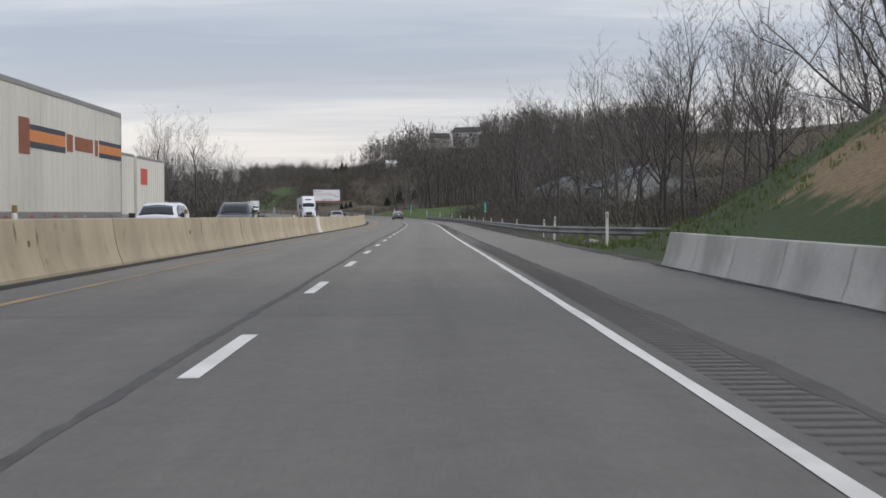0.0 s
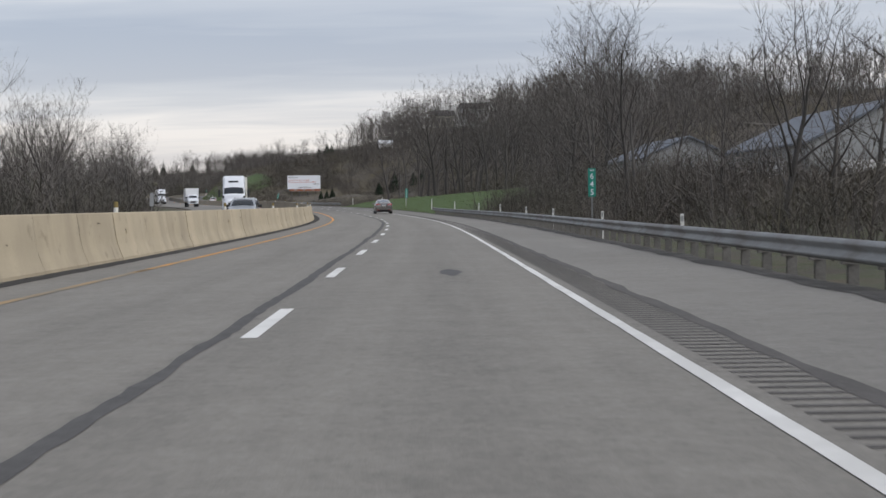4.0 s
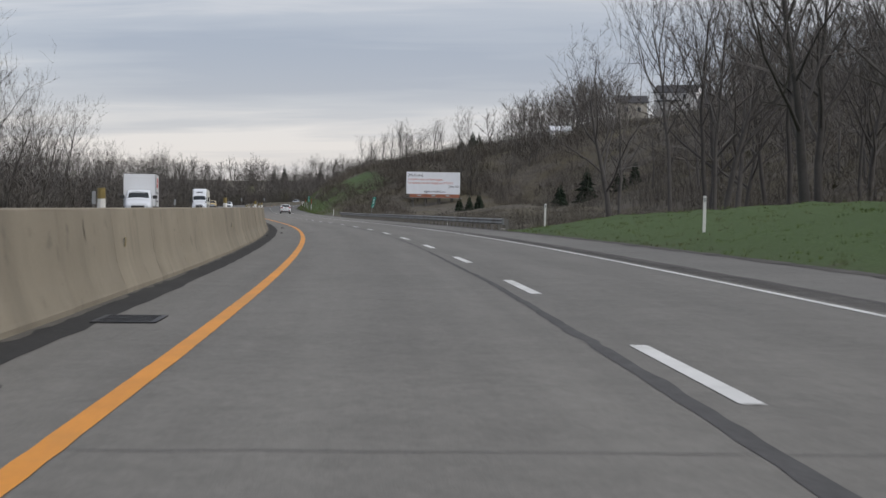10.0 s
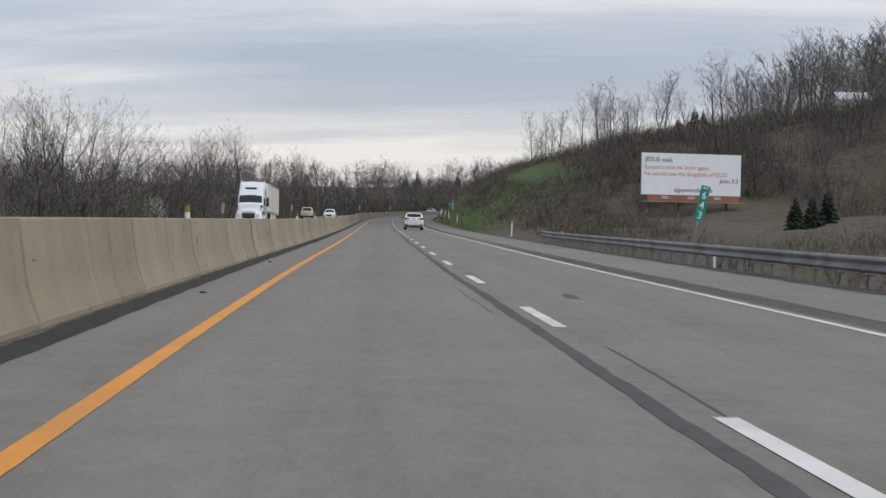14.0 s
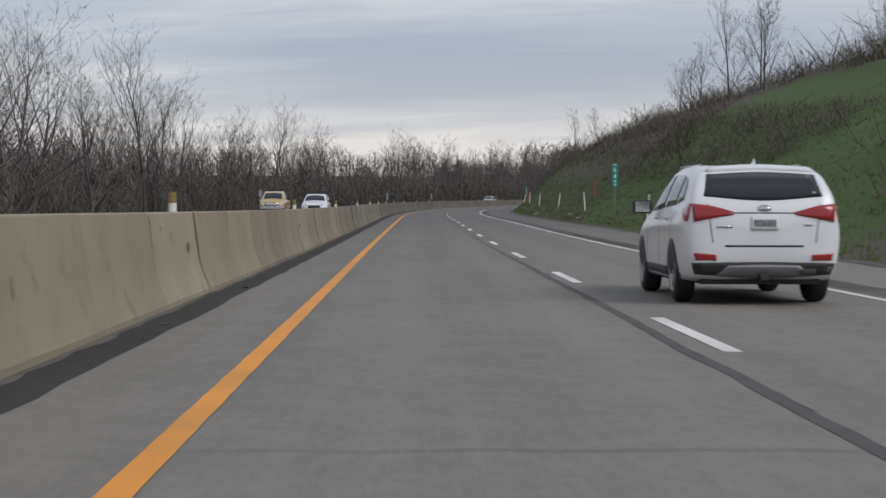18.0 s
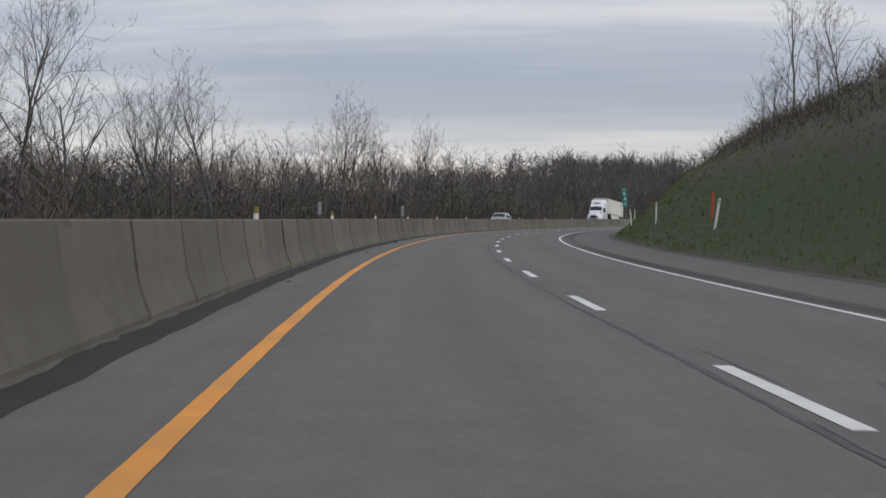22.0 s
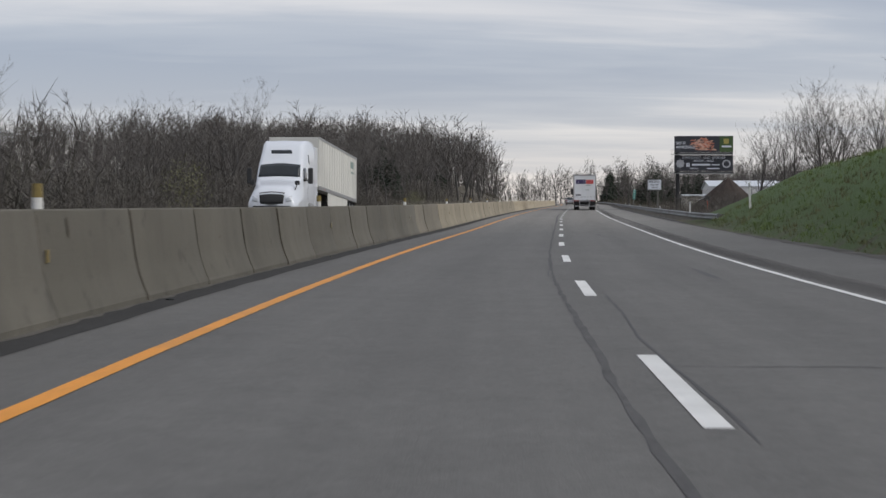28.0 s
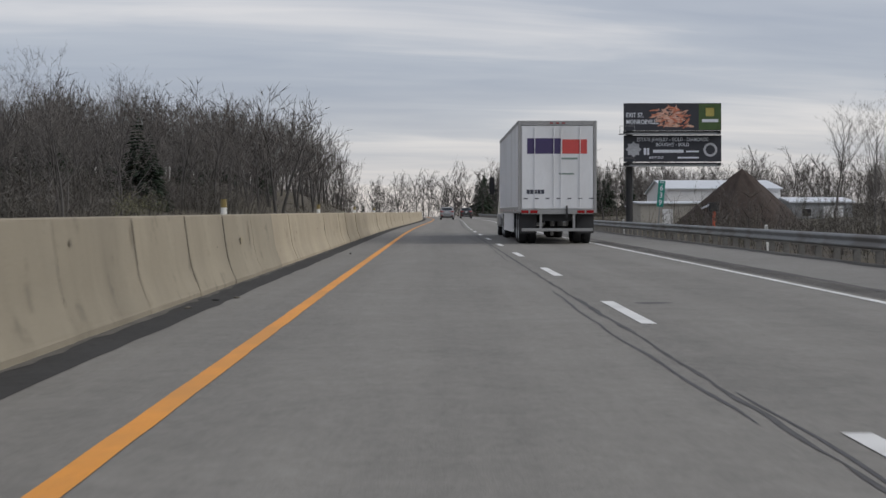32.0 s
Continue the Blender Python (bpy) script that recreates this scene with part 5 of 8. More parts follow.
brush("hillside_brush", 21, [(66, 215, 17, 40, 300, 1.6, 4.0), (150, 236, 14, 24, 110, 1.8, 3.4), (195, 278, 9.5, 18, 150, .8, 2.0), (120, 300, 40, 75, 260, 1.5, 3.5), (270, 400, 24, 70, 380, 1.5, 4.2), (400, 600, 11, 40, 800, .5, 1.6), (400, 640, 46, 115, 1500, 1.3, 4.2), (556, 632, 10, 40, 460, .8, 2.6), (596, 692, 21.5, 42, 420, 1.4, 3.4), (590, 640, 13, 30, 200, 1.1, 2.8), (650, 700, 10.5, 16, 260, .7, 1.5), (690, 840, 12.5, 17.5, 420, .5, 1.3), (690, 900, 14, 40, 760, .6, 2.0), (560, 900, 40, 110, 1050, 1.5, 4.0), (850, 1010, 15.5, 24, 620, .6, 1.5), (860, 985, 17, 23, 110, 1.6, 2.6), (690, 860, 18, 26, 120, 1.6, 2.8), (850, 1000, 30, 60, 160, .8, 2.2), (840, 985, 14.5, 20, 220, .4, 1.1), (0, 66, 16, 50, 150, 1.0, 3.0), (1060, 1420, 14, 60, 480, .8, 3.2), (1400, 1570, 14, 90, 260, 2, 5)], "tangled brown undergrowth on the slope")
brush("valley_brush", 22, [(60, 400, -60, -23, 300, 2.0, 4.5), (400, 800, -50, -23, 320, 2.0, 4.5), (800, 1250, -50, -23, 320, 1.2, 2.8), (1250, 1560, -60, -23, 300, 1.2, 3.2), (1570, 1700, -70, -20, 160, 3, 6), (1570, 1700, 12, 80, 180, 3, 6)], "tangled brown undergrowth beyond the far carriageway")
brush("valley_thicket", 23, [(60, 240, -60, -26, 130, 3.5, 6.0), (230, 480, -50, -25, 230, 4.5, 7.5), (480, 640, -48, -25, 170, 5.0, 8.0), (640, 1010, -50, -27, 420, 5.5, 8.5), (1010, 1130, -62, -28, 90, 3.5, 6.0), (1130, 1335, -56, -30, 150, 3.5, 6.0)], "grey-brown sapling thicket beyond the far carriageway", THICKET, COPSE)
brush("hillside_thicket", 24, [(62, 150, 17, 36, 110, 2.5, 5.0), (150, 268, 12.5, 24, 120, 1.6, 3.6), (205, 262, 17, 25, 70, 3.0, 5.2), (205, 276, 10.5, 20, 130, 1.6, 3.8), (258, 282, 16, 25, 40, 2.5, 5.0), (268, 400, 26, 60, 180, 3.0, 6.0), (400, 600, 44, 115, 420, 2.4, 5.5), (560, 800, 48, 120, 420, 2.2, 4.6), (560, 790, 46, 110, 620, 1.8, 4.2), (596, 690, 24, 44, 90, 2.0, 4.0), (430, 640, 12, 44, 420, .8, 2.0), (600, 720, 26, 60, 160, 1.6, 3.6), (1085, 1190, 13, 32, 110, 1.8, 4.2), (1190, 1420, 55, 90, 120, 3, 6)], "grey-brown sapling thicket on the slope", THICKET, SAPLINGS)


def grass_tufts(name, seed, rows, label):
    """Tussocks of short blades on the verges. rows: s0, s1, u0, u1, tussocks, height."""
    rnd = np.random.RandomState(seed)
    tri = []
    for s0, s1, u0, u1, count, high in rows:
        s = rnd.uniform(s0, s1, count)
        u = u0 + (u1 - u0) * rnd.uniform(0, 1, count) ** 1.3
        p = many(s, u, land(s, u) - .02)
        for _ in range(6):
            h = high * rnd.uniform(.45, 1.1, count)
            a = rnd.uniform(0, math.tau, count)
            q = p + np.stack([rnd.normal(0, .09, count), rnd.normal(0, .09, count), np.zeros(count)], -1)
            w = np.stack([np.cos(a), np.sin(a), np.zeros(count)], -1) * (.012 + .03 * high * rnd.uniform(.5, 1, count))[:, None]
            e = q + np.stack([rnd.normal(0, .3, count) * h, rnd.normal(0, .3, count) * h, h], -1)
            tri.append(np.stack([q - w, q + w, e], 1))
    v = np.concatenate(tri).reshape(-1, 3)
    ob = part(name, mesh_tris(name, v, np.arange(len(v)).reshape(-1, 3)), BLADE)
    tagged(ob, label, "grass", "", "stuff")


grass_tufts("verge_grass", 41, [(36, 120, 7.3, 13, 1800, .22), (266, 402, 7.6, 22, 2200, .11), (600, 720, 7.2, 17, 3600, .2), (720, 1012, 7.2, 15, 7600, .2), (880, 1012, 14, 26, 1800, .25), (60, 1010, 6.95, 7.6, 1800, .16)], "short green spring grass on the verges and banks")


# ---------------------------------------------------------------- firs and odd trees
for _s, _u, _h, _k in ((560, 41.8, 3.6, 2), (562, 46.3, 5.4, 0), (560, 51.0, 3.7, 2), (561, 53.6, 4.1, 1), (558, 26.2, 2.6, 1), (561, 28.1, 2.4, 0), (564, 30.0, 2.8, 1), (730, 50.5, 5.5, 0), (733, 52.5, 4.5, 1), (728, 47.5, 4.0, 2)):
    stand_fir(_s, _u, _h, _k, "dark green bushy fir on the brown field", "firs by the billboard", 3)
_r = random.Random(77)
for _i in range(56):
    _s, _u = _r.choice([(_r.uniform(1230, 1480), _r.uniform(-75, -36)), (_r.uniform(1480, 1900), _r.uniform(16, 70)), (_r.uniform(1620, 1950), _r.uniform(-60, -24)), (_r.uniform(1380, 1570), _r.uniform(-190, -60))])
    stand_fir(_s, _u, _r.uniform(8, 13), _i, "tall dark conifer among the bare trees", "conifers in the woods")


for _i in range(22):
    _s, _u, _h = (_r.uniform(1450, 1550), _r.uniform(24, 48), _r.uniform(11, 16)) if _i % 2 else (_r.uniform(1640, 1760), _r.uniform(13, 30), _r.uniform(14, 20))
    stand_fir(_s, _u, _h, _i, "tall dark conifer behind the yard", "conifers behind the yard")


def budding_tree(s, u, height, mat, label, name="budding_tree"):
    """A small round tree full of fine buds or blossom: twigs carrying many small flakes."""
    rnd = np.random.RandomState(int(s))
    p = ground_at(s, u)
    t = thing(name, pose(p.x, p.y, p.z), label, "tree")
    a, b = SLIM_ME[int(s) % 3]
    m = Matrix.Diagonal((height / 10, height / 10, height / 10, 1))
    part("trunk", a, BARK, t, "", m)
    part("crown", b, TWIG, t, "", m)
    n = 1500
    c = rnd.normal(0, 1, (n, 3)) * np.array([.22, .22, .24]) * height + np.array([0, 0, height * .62])
    c = c[np.linalg.norm((c - np.array([0, 0, height * .6])) / np.array([.42, .42, .46]) / height, axis=1) < 1]
    n = len(c)
    q = rnd.normal(0, height * .012, (n, 3, 3))
    part("bud_haze", mesh_tris("bud_haze", (c[:, None] + q).reshape(-1, 3), np.arange(n * 3).reshape(-1, 3)), mat, t, "pale new growth")


budding_tree(650, -28.7, 4.2, BLOSSOM, "small white-blossomed pear tree beyond the far carriageway", "blossoming_tree")
for _s, _u, _h in ((968, -27, 6.5), (1004, -29, 6), (942, -33, 7.5), (1050, -27, 5), (620, -27, 4.5), (1190, -24.5, 3.2), (1202, -25, 3.4)):
    budding_tree(_s, _u, _h, BUD, "small tree hazed with yellow-green buds")

# ---------------------------------------------------------------- signs and billboards
FACE = pose(0, 0, 0, 90, 0, 0)      # letters upright, facing back along the road


def bars(parent, mat, rows, depth=-0.03, name="marking"):
    """Plain bars in place of writing: x0, x1, z0, z1 each."""
    for x0, x1, z0, z1 in rows:
        part(name, boxed(x0, x1, depth - .004, depth, z0, z1), mat, parent)


def mile_sign(s, u, z, digits, lean, turn, label):
    p = ground_at(s, u)
    base = at(s, u, 0).z
    t = thing("mile_marker", pose(p.x, p.y, p.z, 0, lean, facing(s) + turn), label, "road sign", "mile markers")
    h = base + z - p.z
    bm = bmesh.new()
    box(bm, -.03, .03, -.004, .004, -.3, h + .55)
    box(bm, -.03, -.022, .004, .03, -.3, h + .55)
    box(bm, .022, .03, .004, .03, -.3, h + .55)
    part("post", bm, STEEL, t)
    panel = part("panel", boxed(-.16, .16, -.012, -.004, h - .6, h + .6, .003), SIGN_GREEN, t, "green reflective panel")
    for i, d in enumerate(digits):
        lettering(d, .36, SIGN_WHITE, panel, pose(0, -.0125, h + .26 - i * .34) @ FACE, "digit", .9, .004)
    lettering("MILE", .10, SIGN_WHITE, panel, pose(0, -.0125, h + .52) @ FACE, "word", .9, .002)


mile_sign(191, 8.8, 1.95, "645", 0, 0, "green upright mile marker behind the guardrail")
mile_sign(332, 8.9, 2.0, "644", 2, 4, "green upright mile marker on the lawn")
mile_sign(502, 8.6, 1.9, "643", 12, 0, "green mile marker leaning over by the guardrail")
mile_sign(672, 7.9, 2.65, "642", 0, 0, "green mile marker at the foot of the bank")
mile_sign(832, 7.6, 2.65, "641", -6, 0, "green mile marker leaning on the grassy bank")
mile_sign(1146, 8.1, 1.9, "639", 5, 0, "green mile marker leaning behind the guardrail")


def pull_off_sign():
    p = ground_at(1072, 7.55)
    z = at(1072, 0).z - p.z
    t = thing("pull_off_sign", pose(p.x, p.y, p.z, 0, 0, facing(1072)), "white rectangular emergency pull-off sign on a steel post", "road sign")
    part("post", boxed(.24, .34, .0, .06, -.3, z + 2.95, .004), STEEL_POST, t)
    panel = part("panel", boxed(-.56, .56, -.02, 0, z + 2.05, z + 2.88, .006), SIGN_WHITE, t)
    bm = bmesh.new()
    for a, b, c, d in ((-.53, .53, z + 2.83, z + 2.85), (-.53, .53, z + 2.08, z + 2.10), (-.53, -.515, z + 2.08, z + 2.85), (.515, .53, z + 2.08, z + 2.85)):
        box(bm, a, b, -.024, -.02, c, d)
    part("border", bm, INK, panel)
    for i, w in enumerate(("EMERGENCY", "PULL-OFF", "1500 FT")):
        lettering(w, .185, INK, panel, pose(0, -.0225, z + 2.70 - i * .235) @ FACE, "word", .85, .004)


pull_off_sign()


def far_markers():
    """Backs of the grey marker posts that stand on the far side."""
    t = thing("sign_back", ground_pose(40, -5.4), "grey flat back of a marker post beyond the barrier", "road sign", "marker posts beyond the barrier")
    t.matrix_basis = here(117, -18.6, -.2)
    part("post", boxed(-.03, .03, -.005, .005, 0, 2.2), STEEL, t)
    part("panel", boxed(-.16, .16, -.015, -.005, 1.4, 2.5, .003), SIGN_GREY, t)
    for s, lean in ((96, -9), (262, 2), (455, 0), (512, 0), (628, 3), (752, 0), (865, 0), (905, 0), (1068, 0)):
        copy_thing(t, here(s, -18.6, -.2, 0, 0, lean))


far_markers()
WOOD_PANEL = material("brown_apron", (0.26, 0.10, 0.06), 0.8, vary=0.2, scale=1.2, fine=10)
RED_INK = material("red_ink", (0.50, 0.20, 0.17), 0.6, vary=0.1, scale=2, fine=20)
SIGN_BLACK = material("board_black", (0.03, 0.032, 0.042), 0.5, vary=0.2, scale=1, fine=8)
FOOD = material("food_print", (0.50, 0.17, 0.10), 0.5, vary=0.5, scale=2.6, fine=9, second=(0.62, 0.40, 0.30))
FOOD2 = material("food_print_pale", (0.62, 0.38, 0.30), 0.5, vary=0.4, scale=4, fine=9)
GREEN_PRINT = material("green_print", (0.055, 0.10, 0.03), 0.5, vary=0.2, scale=2, fine=9)
GOLD_PRINT = material("gold_print", (0.42, 0.36, 0.10), 0.5, vary=0.2, scale=3, fine=9)
SILVER_PRINT = material("silver_print", (0.42, 0.43, 0.46), 0.5, vary=0.3, scale=5, fine=12)


def scripture_billboard():
    a, b = at(600, 22.3, 0), at(602, 31.9, 0)
    ang = math.degrees(math.atan2(b.y - a.y, b.x - a.x))
    mid = (a + b) / 2
    w = (b - a).length / 2
    t = thing("billboard", pose(mid.x, mid.y, a.z, 0, 0, ang), "white scripture billboard with grey and red lettering on brown posts", "billboard")
    part("panel", boxed(-w, w, 0, .18, 3.72, 7.55, .02), SIGN_WHITE, t, "white printed face")
    part("apron", boxed(-w + .6, w - .1, .02, .10, 3.12, 3.70, .01), WOOD_PANEL, t, "brown slatted apron")
    for x in (-2.6, 0.0, 2.6):
        part("number_plate", boxed(x - .35, x + .35, -.01, .02, 3.35, 3.6), SIGN_GREY, t, "small pale plate")
    part("walkway", boxed(-w - .2, w + .1, -.9, .0, 3.02, 3.10, .01), STEEL, t, "metal catwalk")
    for x in (-3.6, -1.2, 1.2, 3.6):
        part("post", boxed(x - .13, x + .13, .2, .46, -1.5, 7.3, .01), STEEL_POST, t)
        part("brace", rod(bmesh.new(), (x, .4, 5.4), (x, 2.4, -1.2), .06, .06, 6), STEEL_POST, t)
    lines = (("JESUS said,", .62, INK, -w + .3, 6.95, "L"), ("Except a man be born again,", .56, RED_INK, -w + .3, 6.25, "L"), ("he cannot see the kingdom of GOD.", .56, RED_INK, -w + .3, 5.65, "L"),
             ("John 3:3", .56, INK, w - .25, 5.08, "R"), ("signswonders.co", .58, INK, .2, 4.18, "C"))
    for text, size, mat, x, z, side in lines:
        ob = lettering(text, size, mat, t, pose(0, -.004, z) @ FACE, "text_line", 1.0, .006)
        xs = [v.co.x for v in ob.data.vertices]
        wide = max(xs) - min(xs)
        k = min(1.0, (2 * w - .6) / wide)
        ob.data.transform(Matrix.Diagonal((k, 1, 1, 1)))
        wide *= k
        cx = x + wide / 2 if side == "L" else x - wide / 2 if side == "R" else x
        ob.matrix_basis = pose(cx, -.004, z) @ FACE


def stacked_billboard():
    m = here(1268, 24.75, 0)
    t = thing("billboard", pose(*m.translation, 0, 0, facing(1268)), "two black advertising boards stacked on one dark steel column", "billboard")
    W = 5.75
    part("column", rod(bmesh.new(), (-5.05, .5, -2), (-5.05, .5, 13), .42, .42, 16), BLACK, t, "dark steel column")
    for z in (6.5, 10.25):
        part("beam", boxed(-W, W, .25, .75, z, z + .35, .02), BLACK, t)
        part("walkway", boxed(-W - .6, W - .2, -.9, .15, z - .12, z - .04, .01), STEEL, t)
        part("light_bar", boxed(-W + .6, W - .6, -.55, -.45, z - .02, z + .05), SIGN_GREY, t)
        bm = bmesh.new()
        for x in (-W - .55, -W + 1.2):
            rod(bm, (x, -.85, z - .1), (x, -.85, z + .85), .03, .03, 6)
        rod(bm, (-W - .55, -.85, z + .85), (-W + 1.2, -.85, z + .85), .03, .03, 6)
        part("railing", bm, STEEL, t)
    top = part("upper_board", boxed(-W, W, 0, .24, 10.62, 13.85, .02), SIGN_BLACK, t, "black board with a food picture and a green corner")
    low = part("lower_board", boxed(-W, W, 0, .24, 6.95, 10.05, .02), SIGN_BLACK, t, "black board with pale lettering")
    for i, w in enumerate(("EXIT 57,", "MONROEVILLE")):
        ob = lettering(w, .74, SIGN_WHITE, top, pose(0, -.004, 12.42 - i * .8) @ FACE, "text_line", .78, .012)
        wide = max(v.co.x for v in ob.data.vertices) - min(v.co.x for v in ob.data.vertices)
        ob.matrix_basis = pose(-W + .3 + wide / 2, -.004, 12.42 - i * .8) @ FACE
    rnd = random.Random(3)
    bm, bm2 = bmesh.new(), bmesh.new()
    for i in range(120):
        a = rnd.uniform(0, math.tau)
        c, L, w = Vector((rnd.gauss(-.1, 1.0), 0, 12.25 + rnd.gauss(0, .62))), rnd.uniform(.3, .8), rnd.uniform(.06, .16)
        c.x, c.z = max(-2.3, min(2.4, c.x)), max(11.15, min(13.4, c.z))
        d, n = Vector((math.cos(a), 0, math.sin(a) * .5)), Vector((-math.sin(a) * .5, 0, math.cos(a)))
        b = bm if i % 3 else bm2
        y = -.004 - i * .0002
        ring = [b.verts.new(c + d * L * math.cos(k * math.tau / 10) + n * w * math.sin(k * math.tau / 10) + Vector((0, y, 0))) for k in range(10)]
        b.faces.new(ring)
    tagged(part("food_picture", bm, FOOD, top), "red-brown food picture", "", "", "stuff")
    tagged(part("food_highlights", bm2, FOOD2, top), "pale food slices", "", "", "stuff")
    part("corner", boxed(3.1, W - .05, -.006, -.001, 10.7, 13.78), GREEN_PRINT, top, "green panel")
    part("emblem", boxed(3.9, 4.9, -.012, -.007, 12.3, 13.3, .05), GOLD_PRINT, top)
    bars(top, SIGN_WHITE, ((3.5, 5.4, 11.6, 11.95),), -.008)
    lettering("ESTATE JEWELRY - GOLD - DIAMONDS", .62, SIGN_WHITE, low, pose(0, -.004, 9.55) @ FACE, "text_line", .78, .01)
    lettering("BOUGHT - SOLD", .55, SIGN_WHITE, low, pose(0, -.004, 8.95) @ FACE, "text_line", .95, .01)
    lettering("NEXT EXIT", .36, SIGN_WHITE, low, pose(-1.9, -.004, 7.42) @ FACE, "text_line", .95, .006)
    bars(low, SIGN_WHITE, ((.6, 3.1, 7.32, 7.52), (-3.4, -3.1, 7.75, 8.55), (-3.0, -2.75, 7.75, 8.55), (-2.3, 1.3, 8.0, 8.36), (1.6, 3.1, 8.05, 8.25)), -.002)
    ring = lathe([(-.02, .55), (-.02, .82), (-.004, .82)], 20, "x")
    bmesh.ops.transform(ring, matrix=Matrix.Translation((4.45, 0, 8.35)) @ Matrix.Rotation(radians(90), 4, "Z"), verts=ring.verts[:])
    part("ring_picture", ring, SILVER_PRINT, low)
    bm = bmesh.new()
    for k in range(16):
        a = k * math.tau / 16
        r = (.95, .7)[k % 2]
        bm.verts.new((-4.6 + r * math.cos(a), -.004, 8.4 + r * math.sin(a)))
    bm.verts.ensure_lookup_table()
    bm.faces.new(bm.verts[:])
    part("brooch_picture", bm, SILVER_PRINT, low)


scripture_billboard()
stacked_billboard()

# ---------------------------------------------------------------- buildings and heaps
GREY_SIDING = material("grey_siding", (0.30, 0.31, 0.32), 0.7, vary=0.1, scale=0.6, fine=9, stretch=(.2, .2, 3))
PALE_SIDING = material("pale_siding", (0.30, 0.315, 0.32), 0.7, vary=0.1, scale=0.6, fine=9, stretch=(.2, .2, 3))
BLUE_ROOF = material("slate_blue_roof", (0.13, 0.15, 0.18), 0.7, vary=0.15, scale=0.6, fine=8)
WHITE_WALL = material("white_wall", (0.74, 0.74, 0.74), 0.7, vary=0.08, scale=0.6, fine=9)
DARK_ROOF = material("dark_shingles", (0.055, 0.055, 0.06), 0.85, vary=0.25, scale=0.9, fine=9)
PALE_ROOF = material("pale_metal_roof", (0.60, 0.63, 0.67), 0.55, vary=0.1, scale=0.5, fine=8)
TAN_WALL = material("tan_block_wall", (0.40, 0.375, 0.33), 0.85, vary=0.15, scale=0.6, fine=9)
WINDOW = material("dark_window", (0.02, 0.022, 0.026), 0.12, vary=0.1, scale=2, fine=9)
HEAP = material("brown_aggregate", (0.046, 0.033, 0.027), 0.95, vary=0.35, scale=0.8, fine=9, bump=0.8)
BRICK = material("brown_brick", (0.24, 0.14, 0.10), 0.85, vary=0.2, scale=1, fine=12)


def gable_house(name, m, label, wide, deep, eave, ridge, wall_mat, roof_mat, windows=(), doors=(), along=True, over=.35):
    """A gabled building: local x to the road's right, y along. along: the ridge runs along y."""
    t = thing(name, m, label, "building")
    bm = bmesh.new()
    if along:
        pts = [(0, -4), (wide, -4), (wide, eave), (wide / 2, ridge), (0, eave)]
        a = [bm.verts.new((x, 0, z)) for x, z in pts]
        b = [bm.verts.new((x, deep, z)) for x, z in pts]
    else:
        pts = [(0, -4), (deep, -4), (deep, eave), (deep / 2, ridge), (0, eave)]
        a = [bm.verts.new((0, y, z)) for y, z in pts]
        b = [bm.verts.new((wide, y, z)) for y, z in pts]
    bm.faces.new(a); bm.faces.new(list(reversed(b)))
    for i in range(5):
        bm.faces.new((a[i], b[i], b[(i + 1) % 5], a[(i + 1) % 5]))
    part("wall", bm, wall_mat, t)
    for side in (0, 1):
        bm = bmesh.new()
        L, W = (deep, wide) if along else (wide, deep)
        half = W / 2
        drop = (ridge - eave) / half * over
        x0, z0 = (-over, eave - drop) if side == 0 else (W + over, eave - drop)
        prof = [(x0, z0 + .02), (half, ridge + .02), (half, ridge + .18), (x0, z0 + .18)]
        ends = []
        for y in (-over, L + over):
            ends.append([bm.verts.new((x, y, z) if along else (y, x, z)) for x, z in prof])
        bm.faces.new(ends[0]); bm.faces.new(list(reversed(ends[1])))
        for i in range(4):
            bm.faces.new((ends[0][i], ends[1][i], ends[1][(i + 1) % 4], ends[0][(i + 1) % 4]))
        part("roof", bm, roof_mat, t)
    for face, c, z, w, h in windows:
        opening(t, "window", face, c, z, w, h, wide, deep, WINDOW)
    for face, c, z, w, h in doors:
        opening(t, "door", face, c, z, w, h, wide, deep, WHITE_WALL)
    return t


def opening(t, name, face, c, z, w, h, wide, deep, mat):
    """A window or door with its frame. face: 'l' the side at x = 0, 'n' the near end at y = 0, 'r', 'f'."""
    m = {"l": pose(0, c, z, 0, 0, -90), "n": pose(c, 0, z), "r": pose(wide, c, z, 0, 0, 90), "f": pose(c, deep, z, 0, 0, 180)}[face]
    ob = part(name, boxed(-w / 2, w / 2, -.03, .01, 0, h, .004), mat, t, "", m)
    bm = bmesh.new()
    e = .07
    for a, b, c0, d in ((-w / 2 - e, w / 2 + e, h, h + e), (-w / 2 - e, w / 2 + e, -e, 0), (-w / 2 - e, -w / 2, 0, h), (w / 2, w / 2 + e, 0, h)):
        box(bm, a, b, -.05, .01, c0, d)
    part("frame", bm, WHITE_WALL, ob)


def level(s, u, h=None, turn=0.0):
    z = at(s, u, h) if h is not None else ground_at(s, u)
    return pose(z.x, z.y, z.z, 0, 0, facing(s) + turn)


